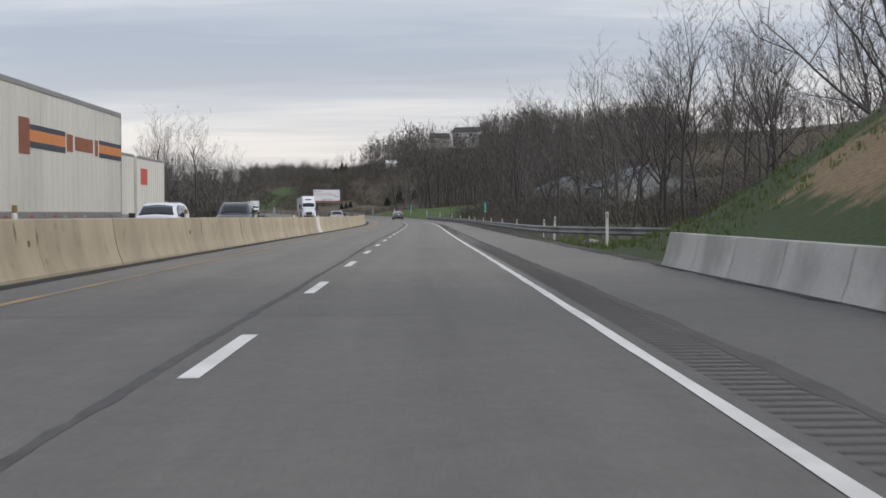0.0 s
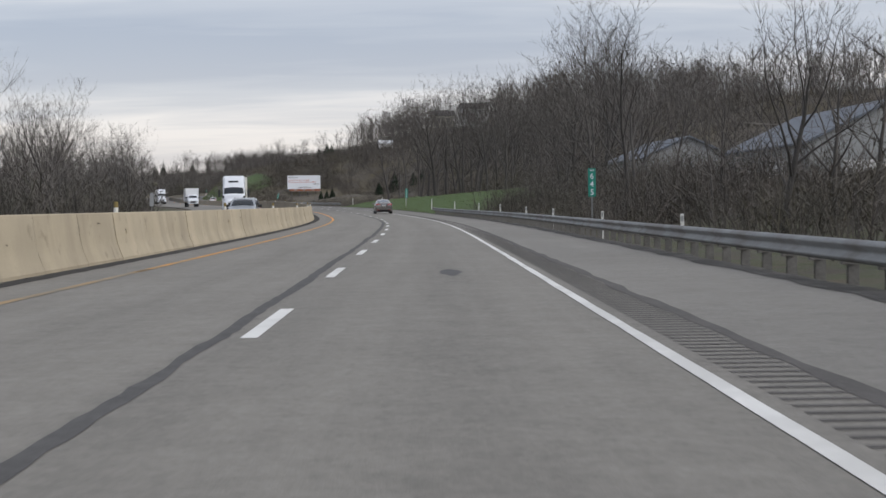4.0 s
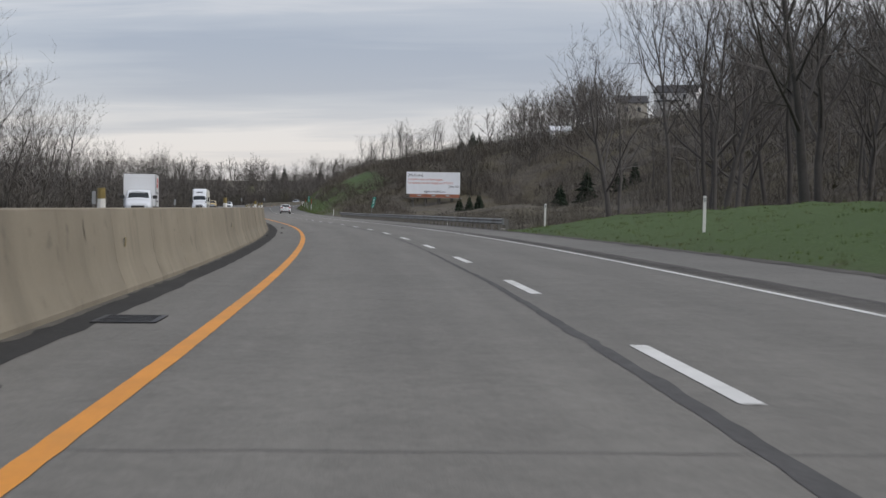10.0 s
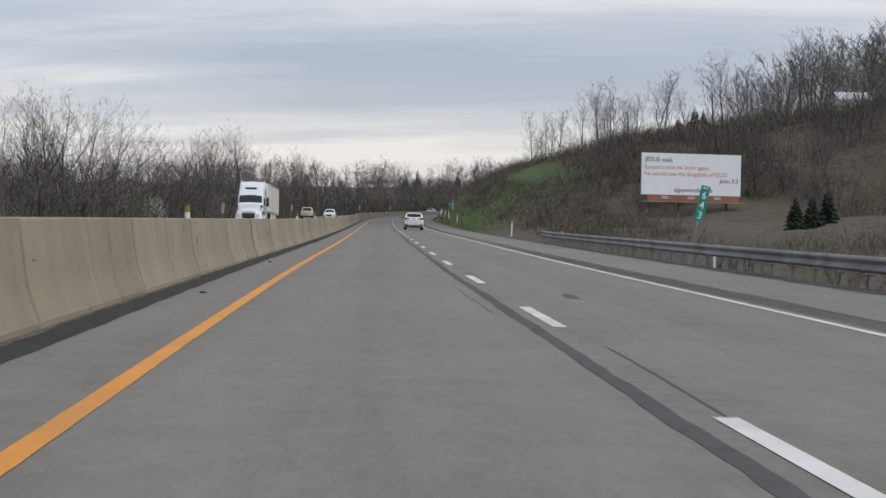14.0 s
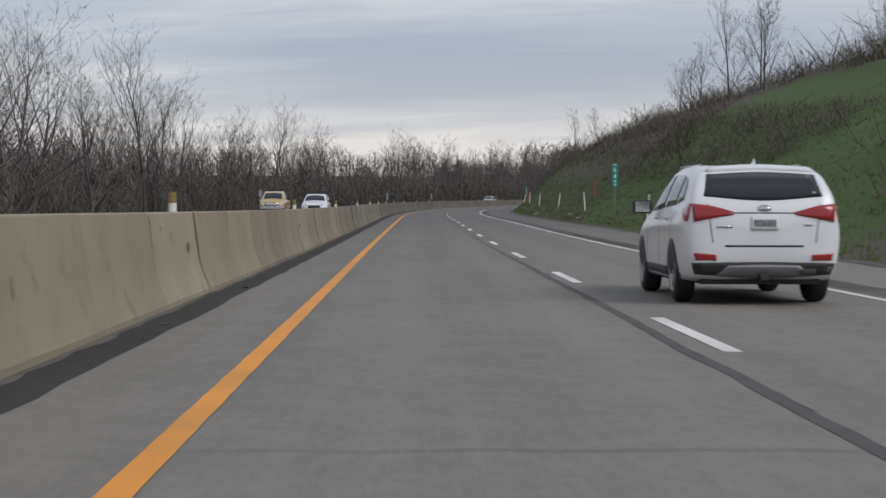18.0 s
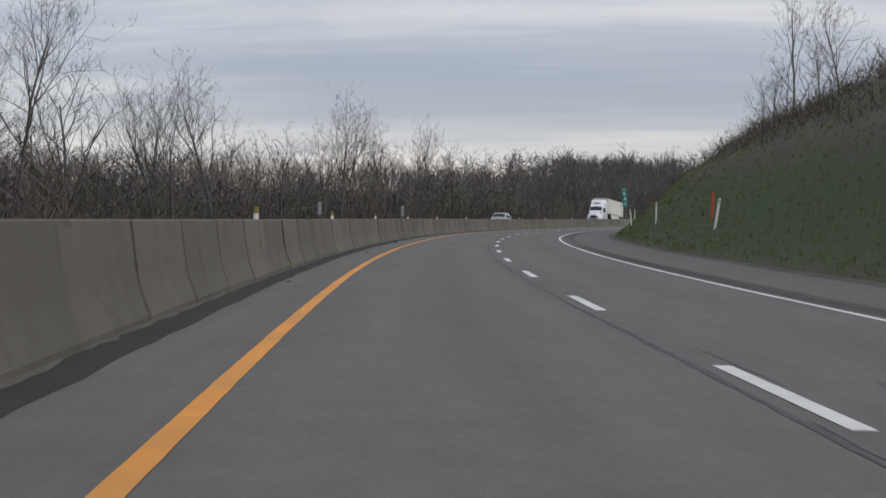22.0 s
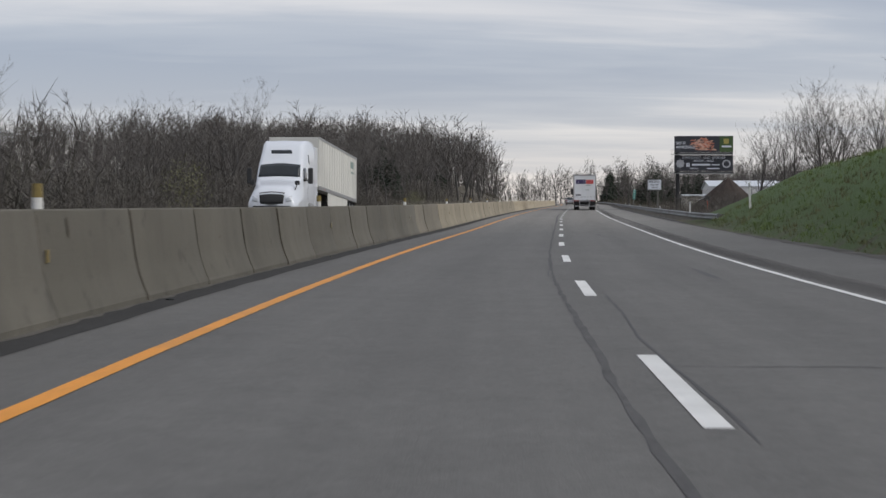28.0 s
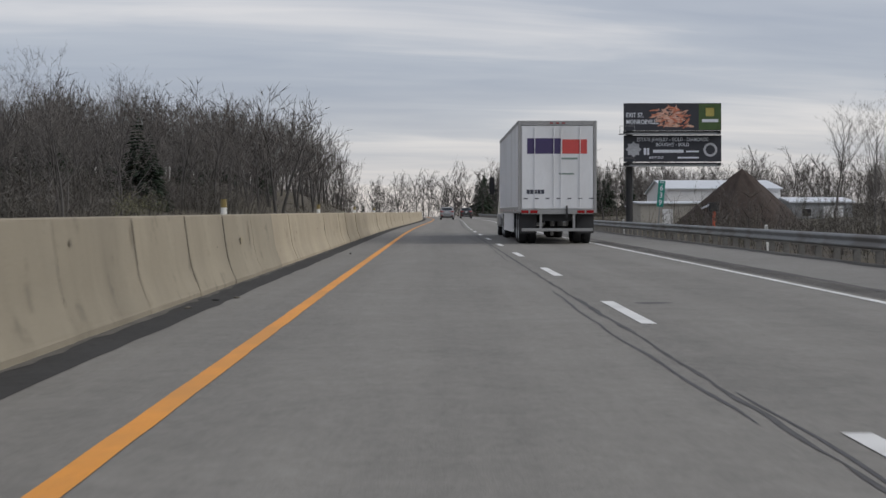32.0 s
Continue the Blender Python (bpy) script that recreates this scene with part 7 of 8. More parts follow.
def utility_car(m, label, paint, front_only=False, length=4.7, name="suv"):
    t = thing(name, m, label, "car")
    S = []
    for y, zb, wb, zs, ws, zm, wm, zl, wl, zr, wr, zt in (
            (.00, .45, .62, .52, .76, .80, .82, 1.06, .80, 1.14, .70, 1.17), (.05, .38, .68, .48, .84, .80, .895, 1.09, .86, 1.24, .79, 1.28), (.16, .32, .72, .44, .88, .80, .925, 1.11, .885, 1.40, .78, 1.45),
            (.34, .28, .74, .40, .90, .80, .938, 1.12, .89, 1.54, .74, 1.60), (.62, .26, .76, .36, .905, .80, .94, 1.12, .89, 1.60, .71, 1.66), (1.0, .25, .76, .34, .91, .80, .94, 1.11, .89, 1.62, .69, 1.68),
            (1.6, .25, .76, .34, .91, .79, .94, 1.09, .89, 1.625, .67, 1.685), (2.2, .25, .76, .34, .91, .78, .94, 1.07, .89, 1.615, .66, 1.675), (2.7, .25, .76, .34, .91, .77, .94, 1.06, .885, 1.55, .66, 1.62),
            (3.1, .25, .76, .34, .91, .77, .94, 1.05, .88, 1.40, .68, 1.46), (3.5, .25, .76, .34, .91, .76, .935, 1.03, .87, 1.15, .70, 1.19), (3.95, .26, .74, .35, .90, .75, .93, .98, .84, 1.05, .64, 1.09),
            (4.35, .28, .68, .37, .84, .72, .87, .90, .78, .97, .58, 1.00), (4.62, .34, .5, .42, .66, .66, .70, .80, .62, .86, .46, .88)):
        S.append((y, 0, zb, wb, zb, ws, zs, wm, zm, wl, zl, wr, zr, wr * .62, zt - .012, 0, zt))
    me = shell(S)
    part("body", me, paint, t)
    k = Skin(me, t)
    arches(k, (.95, 3.65), .43, None, .02)
    k.lay("rear_window", CAR_GLASS, [(-.70, 1.285), (0, 1.235), (.70, 1.285)], [(-.64, 1.545), (0, 1.575), (.64, 1.545)], "rear", .007)
    k.lay("spoiler", paint, [(-.64, 1.575), (0, 1.60), (.64, 1.575)], [(-.60, 1.61), (0, 1.645), (.60, 1.61)], "rear", .035)
    k.lay("tailgate_line", BLACK, [(-.50, 1.085), (0, 1.085), (.50, 1.085)], [(-.50, 1.097), (0, 1.097), (.50, 1.097)], "rear", .003)
    k.lay("tailgate_seam", BLACK, [(-.46, .69), (0, .69), (.46, .69)], [(-.46, .712), (0, .712), (.46, .712)], "rear", .003)
    for s in (1, -1):
        k.lay("tailgate_gap", BLACK, [(s * .60, .74), (s * .61, .74)], [(s * .655, 1.2), (s * .665, 1.2)], "rear", .003, "", None, 2, 8)
        k.lay("tail_light", TAIL_RED, [(s * .36, 1.07), (s * .60, 1.03), (s * .82, .985)], [(s * .36, 1.10), (s * .60, 1.165), (s * .84, 1.20)], "rear", .014, "red tail lamp")
        k.lay("bumper_lamp", TAIL_RED, [(s * .56, .535), (s * .80, .535)], [(s * .56, .60), (s * .82, .62)], "rear", .013)
    k.lay("side_lens", TAIL_RED, [(.06, .99), (.2, 1.01), (.42, 1.13)], [(.06, 1.19), (.2, 1.19), (.42, 1.16)], "side", .011, "", None, 10, 4, True)
    k.lay("bumper_cladding", BLACK_PLASTIC, [(-.80, .37), (0, .34), (.80, .37)], [(-.84, .50), (0, .515), (.84, .50)], "rear", .012)
    k.lay("skid_plate", SKID, [(-.55, .36), (0, .33), (.55, .36)], [(-.42, .475), (0, .485), (.42, .475)], "rear", .022, "silver skid plate")
    part("exhaust", boxed(.42, .62, -.02, .2, .36, .44, .03), BLACK_PLASTIC, t)
    part("tow_hitch", boxed(-.05, .05, -.06, .3, .30, .38, .01), BLACK_PLASTIC, t)
    pl = k.lay("number_plate", PLATE, [(-.16, .89), (.16, .89)], [(-.16, 1.045), (.16, 1.045)], "rear", .014, "pale plate with dark bars")
    for i in range(7):
        x = -.125 + i * .038
        k.lay("plate_bar", INK, [(x, .93), (x + .025, .93)], [(x, 1.01), (x + .025, 1.01)], "rear", .018, "", pl, 2, 2)
    k.lay("badge", CHROME, [(-.075, 1.12), (0, 1.108), (.075, 1.12)], [(-.075, 1.165), (0, 1.182), (.075, 1.165)], "rear", .014, "", None, 6, 3)
    k.lay("name_bar", CHROME, [(-.56, .915), (-.38, .915)], [(-.56, .94), (-.38, .94)], "rear", .008, "", None, 4, 2)
    k.lay("name_bar", CHROME, [(.46, .94), (.56, .94)], [(.46, .965), (.56, .965)], "rear", .008, "", None, 4, 2)
    k.lay("windscreen", CAR_GLASS, [(-.70, 1.16), (0, 1.2), (.70, 1.16)], [(-.58, 1.53), (0, 1.58), (.58, 1.53)], "front", .007)
    k.lay("quarter_window", CAR_GLASS, [(.55, 1.25), (.75, 1.22), (1.0, 1.20)], [(.6, 1.40), (.75, 1.49), (1.0, 1.53)], "side", .007, "", None, 8, 5, True)
    k.lay("side_window", CAR_GLASS, [(1.07, 1.19), (1.5, 1.17), (2.0, 1.15)], [(1.07, 1.535), (1.5, 1.56), (2.0, 1.565)], "side", .007, "", None, 10, 5, True)
    k.lay("front_window", CAR_GLASS, [(2.08, 1.15), (2.6, 1.12), (3.2, 1.11)], [(2.08, 1.565), (2.5, 1.53), (2.95, 1.36)], "side", .007, "", None, 12, 5, True)
    k.lay("sill_cladding", BLACK_PLASTIC, [(1.42, .26), (3.15, .26)], [(1.42, .42), (3.15, .42)], "side", .012, "", None, 14, 3, True)
    for y in (1.35, 2.3):
        k.lay("door_handle", paint, [(y, 1.0), (y + .22, 1.0)], [(y, 1.035), (y + .22, 1.035)], "side", .032, "", None, 5, 3, True)
    for y in (1.12, 2.04, 3.1):
        k.lay("door_gap", BLACK, [(y, .42), (y + .008, .42)], [(y, 1.08), (y + .008, 1.08)], "side", .0025, "", None, 2, 8, True)
    for s in (1, -1):
        part("roof_rail", rod(bmesh.new(), (s * .60, .8, 1.665), (s * .59, 2.5, 1.67), .018, .018, 6), CHROME, t)
        k.lay("headlight", HEADLIGHT, [(s * .46, .80), (s * .70, .82)], [(s * .46, .89), (s * .70, .94)], "front", .01)
    k.lay("grille", BLACK_PLASTIC, [(-.40, .55), (.40, .55)], [(-.42, .82), (.42, .82)], "front", .01)
    bm = bmesh.new()
    v = [bm.verts.new(p) for p in ((-.03, .60, 1.65), (.03, .60, 1.65), (.015, .78, 1.67), (-.015, .78, 1.67), (0, .60, 1.76))]
    for f in ((0, 1, 4), (1, 2, 4), (2, 3, 4), (3, 0, 4)):
        bm.faces.new([v[i] for i in f])
    part("aerial_fin", bm, paint, t)
    mirrors(t, 2.95, 1.16, .92, BLACK_PLASTIC, 1.15)
    part("underbody", boxed(-.72, .72, .2, 4.3, .24, .42, .03), BLACK_PLASTIC, t)
    wheels(t, [(x, y) for x in (-.81, .81) for y in (.95, 3.65)], .365, .235, 5)
    return t


def pickup(m, label, paint):
    t = thing("pickup_truck", m, label, "truck")
    S = []
    for y, zb, zm, wm, zl, wl, zr, wr, zt in ((1.9, .45, .8, .96, 1.18, .94, 1.24, .90, 1.26), (1.95, .4, .8, .98, 1.2, .95, 1.60, .78, 1.66), (2.2, .4, .8, .99, 1.2, .95, 1.80, .72, 1.86), (2.8, .4, .8, .99, 1.2, .95, 1.84, .71, 1.90), (3.4, .4, .8, .99, 1.2, .95, 1.83, .71, 1.885),
                                              (3.8, .4, .8, .99, 1.2, .94, 1.70, .73, 1.76), (4.25, .4, .8, .99, 1.18, .93, 1.36, .80, 1.42), (4.5, .4, .8, .99, 1.14, .92, 1.22, .82, 1.25), (5.3, .42, .8, .97, 1.08, .90, 1.15, .78, 1.19), (5.65, .5, .78, .86, .98, .80, 1.04, .66, 1.07)):
        S.append((y, 0, zb, .8, zb, wm - .03, zb + .1, wm, zm, wl, zl, wr, zr, wr * .62, zt - .012, 0, zt))
    me = shell(S)
    part("cab", me, paint, t)
    k = Skin(me, t)
    k.lay("windscreen", CAR_GLASS, [(-.74, 1.28), (0, 1.32), (.74, 1.28)], [(-.62, 1.72), (0, 1.77), (.62, 1.72)], "front", .007)
    k.lay("rear_window", CAR_GLASS, [(-.62, 1.32), (.62, 1.32)], [(-.60, 1.68), (.60, 1.68)], "rear", .007)
    k.lay("side_window", CAR_GLASS, [(2.25, 1.26), (3.0, 1.25), (3.1, 1.25)], [(2.3, 1.68), (3.0, 1.74), (3.1, 1.74)], "side", .007, "", None, 10, 5, True)
    k.lay("front_window", CAR_GLASS, [(3.18, 1.25), (3.7, 1.24), (4.1, 1.24)], [(3.18, 1.74), (3.5, 1.70), (3.85, 1.52)], "side", .007, "", None, 10, 5, True)
    k.lay("grille", CHROME, [(-.5, .62), (.5, .62)], [(-.5, .95), (.5, .95)], "front", .01)
    for s in (1, -1):
        k.lay("headlight", HEADLIGHT, [(s * .56, .74), (s * .76, .74)], [(s * .56, .94), (s * .76, .94)], "front", .012)
    bm = bmesh.new()
    box(bm, -.97, .97, .05, 1.9, .55, .75, .03)
    box(bm, -.97, -.85, .05, 1.9, .7, 1.24, .04)
    box(bm, .85, .97, .05, 1.9, .7, 1.24, .04)
    box(bm, -.97, .97, .02, .12, .55, 1.24, .03)
    part("bed", bm, paint, t)
    part("bumper", boxed(-.93, .93, 5.6, 5.78, .45, .68, .05), CHROME, t)
    mirrors(t, 4.0, 1.36, 1.0, BLACK_PLASTIC, 1.3)
    arches(k, (4.75,), .46, None, .05)
    part("underbody", boxed(-.7, .7, .3, 5.4, .38, .6, .03), BLACK_PLASTIC, t)
    wheels(t, [(x, y) for x in (-.84, .84) for y in (1.05, 4.75)], .4, .26, 6)
    return t


sedan(here(289.6, 2.36, 0.005, -1.0), "grey four-door sedan with red wrap-around tail lights on the road")
utility_car(here(602.9, 1.53, 0.005, 0.0) @ Matrix.Diagonal((.97, .96, .965, 1)), "white sport utility car with black lower cladding on the road", WHITE_PAINT)
utility_car(here(71, -8.9, -.004, 180), "white sport utility car with a dark windscreen beyond the barrier", WHITE_PAINT)
pickup(here(98, -8.7, -.004, 180), "dark grey pickup truck in the far carriageway", DARK_PAINT)
utility_car(here(228, -8.9, -.004, 180), "pale grey sport utility car in the far carriageway", GREY_PAINT)
pickup(here(719, -13.6, -.004, 180), "gold pickup truck in the far carriageway", GOLD_PAINT)
utility_car(here(706, -9.6, -.004, 180), "white sport utility car with a dark windscreen in the far carriageway", WHITE_PAINT)
utility_car(here(918, -9.4, -.004, 180), "silver grey car in the far carriageway", GREY_PAINT)
utility_car(here(1330, 1.7, .005), "dark sport utility car far ahead in the lane", DARK_PAINT)
utility_car(here(1292, -1.8, .005), "pale grey car far ahead in the passing lane", GREY_PAINT)

# ---------------------------------------------------------------- lorries
BOX_WHITE = material("trailer_white", (0.74, 0.755, 0.78), 0.45, vary=0.05, scale=0.9, fine=14, second=(0.66, 0.67, 0.68), stretch=(1, 1, .4))
BOX_CREAM = material("trailer_cream", (0.66, 0.65, 0.60), 0.5, vary=0.06, scale=0.7, fine=14, second=(0.58, 0.57, 0.53), stretch=(1, 1, .4))
ALU = material("trailer_aluminium", (0.34, 0.34, 0.34), 0.5, 0.5, vary=0.15, scale=2, fine=20)
CAB_WHITE = material("cab_white", (0.72, 0.75, 0.80), 0.3, vary=0.03, scale=2, fine=40, coat=0.6)
VIOLET_INK = material("violet_ink", (0.055, 0.04, 0.12), 0.5, vary=0.1, scale=3, fine=20)
ORANGE_INK = material("orange_red_ink", (0.55, 0.075, 0.07), 0.5, vary=0.1, scale=3, fine=20)
STRIPE_ORANGE = material("stripe_orange", (0.62, 0.23, 0.07), 0.5, vary=0.1, scale=3, fine=20)
RED_MARK = material("red_mark", (0.55, 0.10, 0.07), 0.5, vary=0.1, scale=3, fine=20)
GREEN_INK = material("grey_green_ink", (0.20, 0.27, 0.24), 0.5, vary=0.1, scale=3, fine=20)


def trailer(m, label, skin_mat, length=16.0, ribs=26, wheel_y=(1.3, 2.6), rear_marks=True, marks=(), top=4.06):
    """A box trailer; its rear doors at y = 0. marks: material and bars (side, y0, y1, z0, z1)."""
    t = thing("box_trailer", m, label, "trailer")
    W, Z0, Z1 = 1.29, 1.15, top
    body = part("box", boxed(-W, W, .06, length, Z0, Z1, .015), skin_mat, t)
    rib = bpy.data.meshes.new("side_rib")
    bm = bmesh.new()
    box(bm, -.008, .008, -.02, .02, Z0 + .12, Z1 - .1)
    bm.to_mesh(rib); bm.free()
    rib.materials.append(skin_mat)
    for s in (1, -1):
        for i in range(ribs + 1):
            part("side_rib", rib, skin_mat, body, "", pose(s * (W + .002), .25 + (length - .4) * i / ribs, 0))
    for s in (1, -1):
        a = sorted((s * (W - .01), s * (W + .018)))
        part("bottom_rail", boxed(a[0], a[1], .05, length, Z0 - .12, Z0 + .08, .006), ALU, t)
        part("top_rail", boxed(a[0], a[1], .05, length, Z1 - .10, Z1 + .02, .006), ALU, t)
        if marks:
            for i in range(int(length / 1.2)):
                part("marker_tape", boxed(a[0], a[1] + .004 if s > 0 else a[1], .5 + i * 1.2, .9 + i * 1.2, Z0 - .06, Z0 - .01), RED_MARK if i % 2 else SIGN_WHITE, t)
    # rear frame, doors, rods and lamps
    bm = bmesh.new()
    box(bm, -W - .01, -W + .10, -.02, .08, Z0 - .12, Z1 + .02, .01)
    box(bm, W - .10, W + .01, -.02, .08, Z0 - .12, Z1 + .02, .01)
    box(bm, -W + .10, W - .10, -.02, .08, Z1 - .14, Z1 + .02, .01)
    box(bm, -W + .10, W - .10, -.02, .08, Z0 - .16, Z0 + .0, .01)
    part("rear_frame", bm, ALU, t, "dull aluminium frame")
    part("door", boxed(-W + .11, W - .11, -.01, .06, Z0 + .02, Z1 - .15, .01), skin_mat, t)
    bm = bmesh.new()
    for x in (-.75, -.12, .12, .75):
        rod(bm, (x, -.03, Z0 + .05), (x, -.03, Z1 - .2), .012, .012, 6)
    part("lock_rods", bm, skin_mat, t)
    part("lever", boxed(.28, .34, -.06, -.01, Z0 - .28, Z0 + .12, .01), BLACK_PLASTIC, t)
    for i in range(7):
        x = -W + .18 + i * .36
        part("tape_dash", boxed(x, x + .13, -.016, -.011, Z0 + .34, Z0 + .375), INK, t)
    for x in (-.2, 0, .2):
        part("clearance_lamp", boxed(x - .05, x + .05, -.035, -.02, Z1 - .08, Z1 - .04, .004), TAIL_RED, t)
    for s in (1, -1):
        for d in (.78, 1.08):
            part("tail_lamp", boxed(s * d - .12, s * d + .12, -.04, -.02, Z0 - .13, Z0 - .03, .008), TAIL_RED, t)
        part("guard_post", boxed(s * .55 - .04, s * .55 + .04, .02, .12, .45, Z0 - .15, .006), ALU, t)
        part("mud_flap", boxed(s * .95 - .28, s * .95 + .28, .32, .34, .35, Z0 - .14), BLACK_PLASTIC, t)
        a = sorted((s * (W - .02), s * (W - .05)))
        part("side_skirt", boxed(a[0], a[1], 4.2, length - 3.6, .35, Z0 - .1), skin_mat, t)
    part("guard_bar", boxed(-1.18, 1.18, .0, .10, .42, .52, .01), ALU, t, "underride bar")
    part("chassis", boxed(-.5, .5, .3, length - 1, .75, Z0 - .02, .02), BLACK_PLASTIC, t)
    for y in wheel_y:
        part("axle", rod(bmesh.new(), (-1.0, y, .5), (1.0, y, .5), .07, .07, 8), BLACK_PLASTIC, t)
    wheels(t, [(x, y) for x in (-1.08, -.76, .76, 1.08) for y in wheel_y], .5, .27, 8)
    for s in (1, -1):
        part("landing_leg", boxed(s * .7 - .06, s * .7 + .06, length - 3.2, length - 3.05, .1, Z0 - .05, .01), ALU, t)
    for mat, side, y0, y1, z0, z1 in marks:
        if side == "rear":
            part("marking", boxed(y0, y1, -.017, -.011, z0, z1), mat, t)
        else:
            s = 1 if side == "right" else -1
            a = sorted((s * (W + .004), s * (W + .013)))
            part("marking", boxed(a[0], a[1], y0, y1, z0, z1), mat, t)
    return t


def tractor(m, label, tall=3.95):
    """A sleeper-cab tractor, its front at the far end of y."""
    t = thing("truck_tractor", m, label, "truck")
    S = []
    for y, zb, wm, zl, wl, zr, wr, zt in ((0, .95, 1.16, 2.6, 1.16, tall - .18, 1.08, tall - .08), (.06, .90, 1.20, 2.6, 1.20, tall - .12, 1.12, tall), (1.2, .8, 1.22, 2.6, 1.21, tall - .12, 1.10, tall + .02), (2.1, .7, 1.22, 2.6, 1.20, tall - .22, 1.05, tall - .06),
                                          (2.7, .6, 1.22, 2.5, 1.18, tall - .55, 1.0, tall - .36), (3.15, .55, 1.22, 2.3, 1.17, 2.98, 1.04, 3.12), (3.45, .5, 1.22, 2.05, 1.16, 2.62, 1.05, 2.74), (3.8, .5, 1.22, 1.85, 1.14, 2.08, 1.04, 2.2), (4.1, .5, 1.21, 1.72, 1.10, 1.9, .98, 1.99),
                                          (4.9, .45, 1.2, 1.5, 1.02, 1.68, .84, 1.78), (5.5, .4, 1.18, 1.3, .96, 1.48, .74, 1.58), (5.85, .42, 1.05, 1.05, .86, 1.2, .62, 1.28)):
        S.append((y, 0, zb, 1.0, zb, wm - .02, zb + .12, wm, (zb + zl) / 2, wl, zl, wr, zr, wr * .66, zt - .03, 0, zt))
    me = shell(S)
    part("cab", me, CAB_WHITE, t, "white sleeper cab")
    k = Skin(me, t)
    k.lay("windscreen", CAR_GLASS, [(-1.02, 2.16), (0, 2.20), (1.02, 2.16)], [(-.98, 2.78), (0, 2.86), (.98, 2.78)], "front", .012)
    k.lay("roof_window", CAR_GLASS, [(-.52, 3.36), (.52, 3.36)], [(-.45, 3.54), (.55, 3.54)], "front", .012)
    k.lay("grille", BLACK_PLASTIC, [(-.55, .78), (0, .76), (.55, .78)], [(-.60, 1.30), (0, 1.36), (.60, 1.30)], "front", .014)
    for s in (1, -1):
        k.lay("headlight", HEADLIGHT, [(s * .68, .86), (s * .95, .90)], [(s * .66, 1.04), (s * .93, 1.16)], "front", .014)
    k.lay("bumper", BLACK_PLASTIC, [(-.9, .45), (0, .43), (.9, .45)], [(-.9, .68), (0, .68), (.9, .68)], "front", .02)
    k.lay("door_window", CAR_GLASS, [(2.75, 2.02), (3.2, 1.98), (3.55, 1.96)], [(2.75, 2.62), (3.1, 2.66), (3.35, 2.55)], "side", .01, "", None, 10, 5, True)
    k.lay("sleeper_window", CAR_GLASS, [(1.75, 2.9), (2.0, 2.9)], [(1.85, 3.35), (2.1, 3.35)], "side", .01, "", None, 4, 4, True)
    k.lay("door_gap", BLACK, [(2.5, 1.0), (2.52, 1.0)], [(2.5, 2.8), (2.52, 2.8)], "side", .003, "", None, 2, 6, True)
    for s in (1, -1):
        arm = part("mirror_arm", rod(bmesh.new(), (s * 1.15, 3.3, 2.0), (s * 1.48, 3.5, 2.05), .03, .03, 6), BLACK_PLASTIC, t)
        part("mirror_head", boxed(s * 1.5 - .12, s * 1.5 + .12, 3.42, 3.6, 1.85, 2.62, .05), BLACK_PLASTIC, t)
        part("hood_mirror", boxed(s * 1.08 - .12, s * 1.08 + .12, 4.9, 5.05, 1.72, 1.92, .05), BLACK_PLASTIC, t)
        part("hood_mirror_stalk", rod(bmesh.new(), (s * .98, 5.1, 1.45), (s * 1.08, 4.98, 1.75), .025, .025, 6), BLACK_PLASTIC, t)
        a = sorted((s * 1.0, s * 1.2))
        part("fuel_tank", boxed(a[0] - .12, a[1], .9, 2.3, .42, 1.0, .12), ALU, t)
        part("side_fairing", boxed(a[1] - .06 if s > 0 else a[0], a[1] if s > 0 else a[0] + .06, -1.0, .1, .8, tall - .2, .02), CAB_WHITE, t)
    for x in (-.8, -.4, 0, .4, .8):
        part("roof_lamp", boxed(x - .06, x + .06, 2.98, 3.12, 2.98, 3.05, .015), material("amber_lamp", (0.5, 0.2, 0.03), .3), t)
    part("frame_rails", boxed(-.45, .45, -3.0, 5.2, .62, .92, .03), BLACK_PLASTIC, t)
    wheels(t, [(x, y) for x in (-1.05, 1.05) for y in (4.75,)] + [(x, y) for x in (-1.06, -.74, .74, 1.06) for y in (-2.6, -1.3)], .5, .28, 8)
    return t


def rig(s_front, u, label_t, label_b, mat, marks=(), tall=4.1, top=3.72):
    """Tractor and trailer coming the other way; s_front is where the trailer's nose stands."""
    tractor(here(s_front - .9, u, -.004, 180), label_t, tall)
    trailer(here(s_front + 16.0, u, -.004, 180), label_b, mat, 16.0, 16, (1.3, 2.6), True, marks, top)


# the trailer ahead, in its own lane
trailer(here(1124.0, 1.95, 0.004), "white box trailer with violet and orange-red bars on its rear doors", BOX_WHITE, 16.0, 26, (1.6, 2.9), True,
        ((VIOLET_INK, "rear", -1.0, .12, 2.99, 3.50), (ORANGE_INK, "rear", .16, .98, 2.99, 3.46), (GREEN_INK, "rear", .12, .66, 2.80, 2.86), (GREEN_INK, "rear", .05, .55, 2.3, 2.35),
         (INK, "rear", -1.02, -.92, 1.66, 1.8), (INK, "rear", -.90, -.80, 1.66, 1.8), (INK, "rear", -.78, -.68, 1.66, 1.8), (INK, "rear", -.66, -.56, 1.66, 1.8), (INK, "rear", -.54, -.44, 1.66, 1.8)))
tractor(here(1140.6, 1.95, 0.004), "white tractor pulling the box trailer")
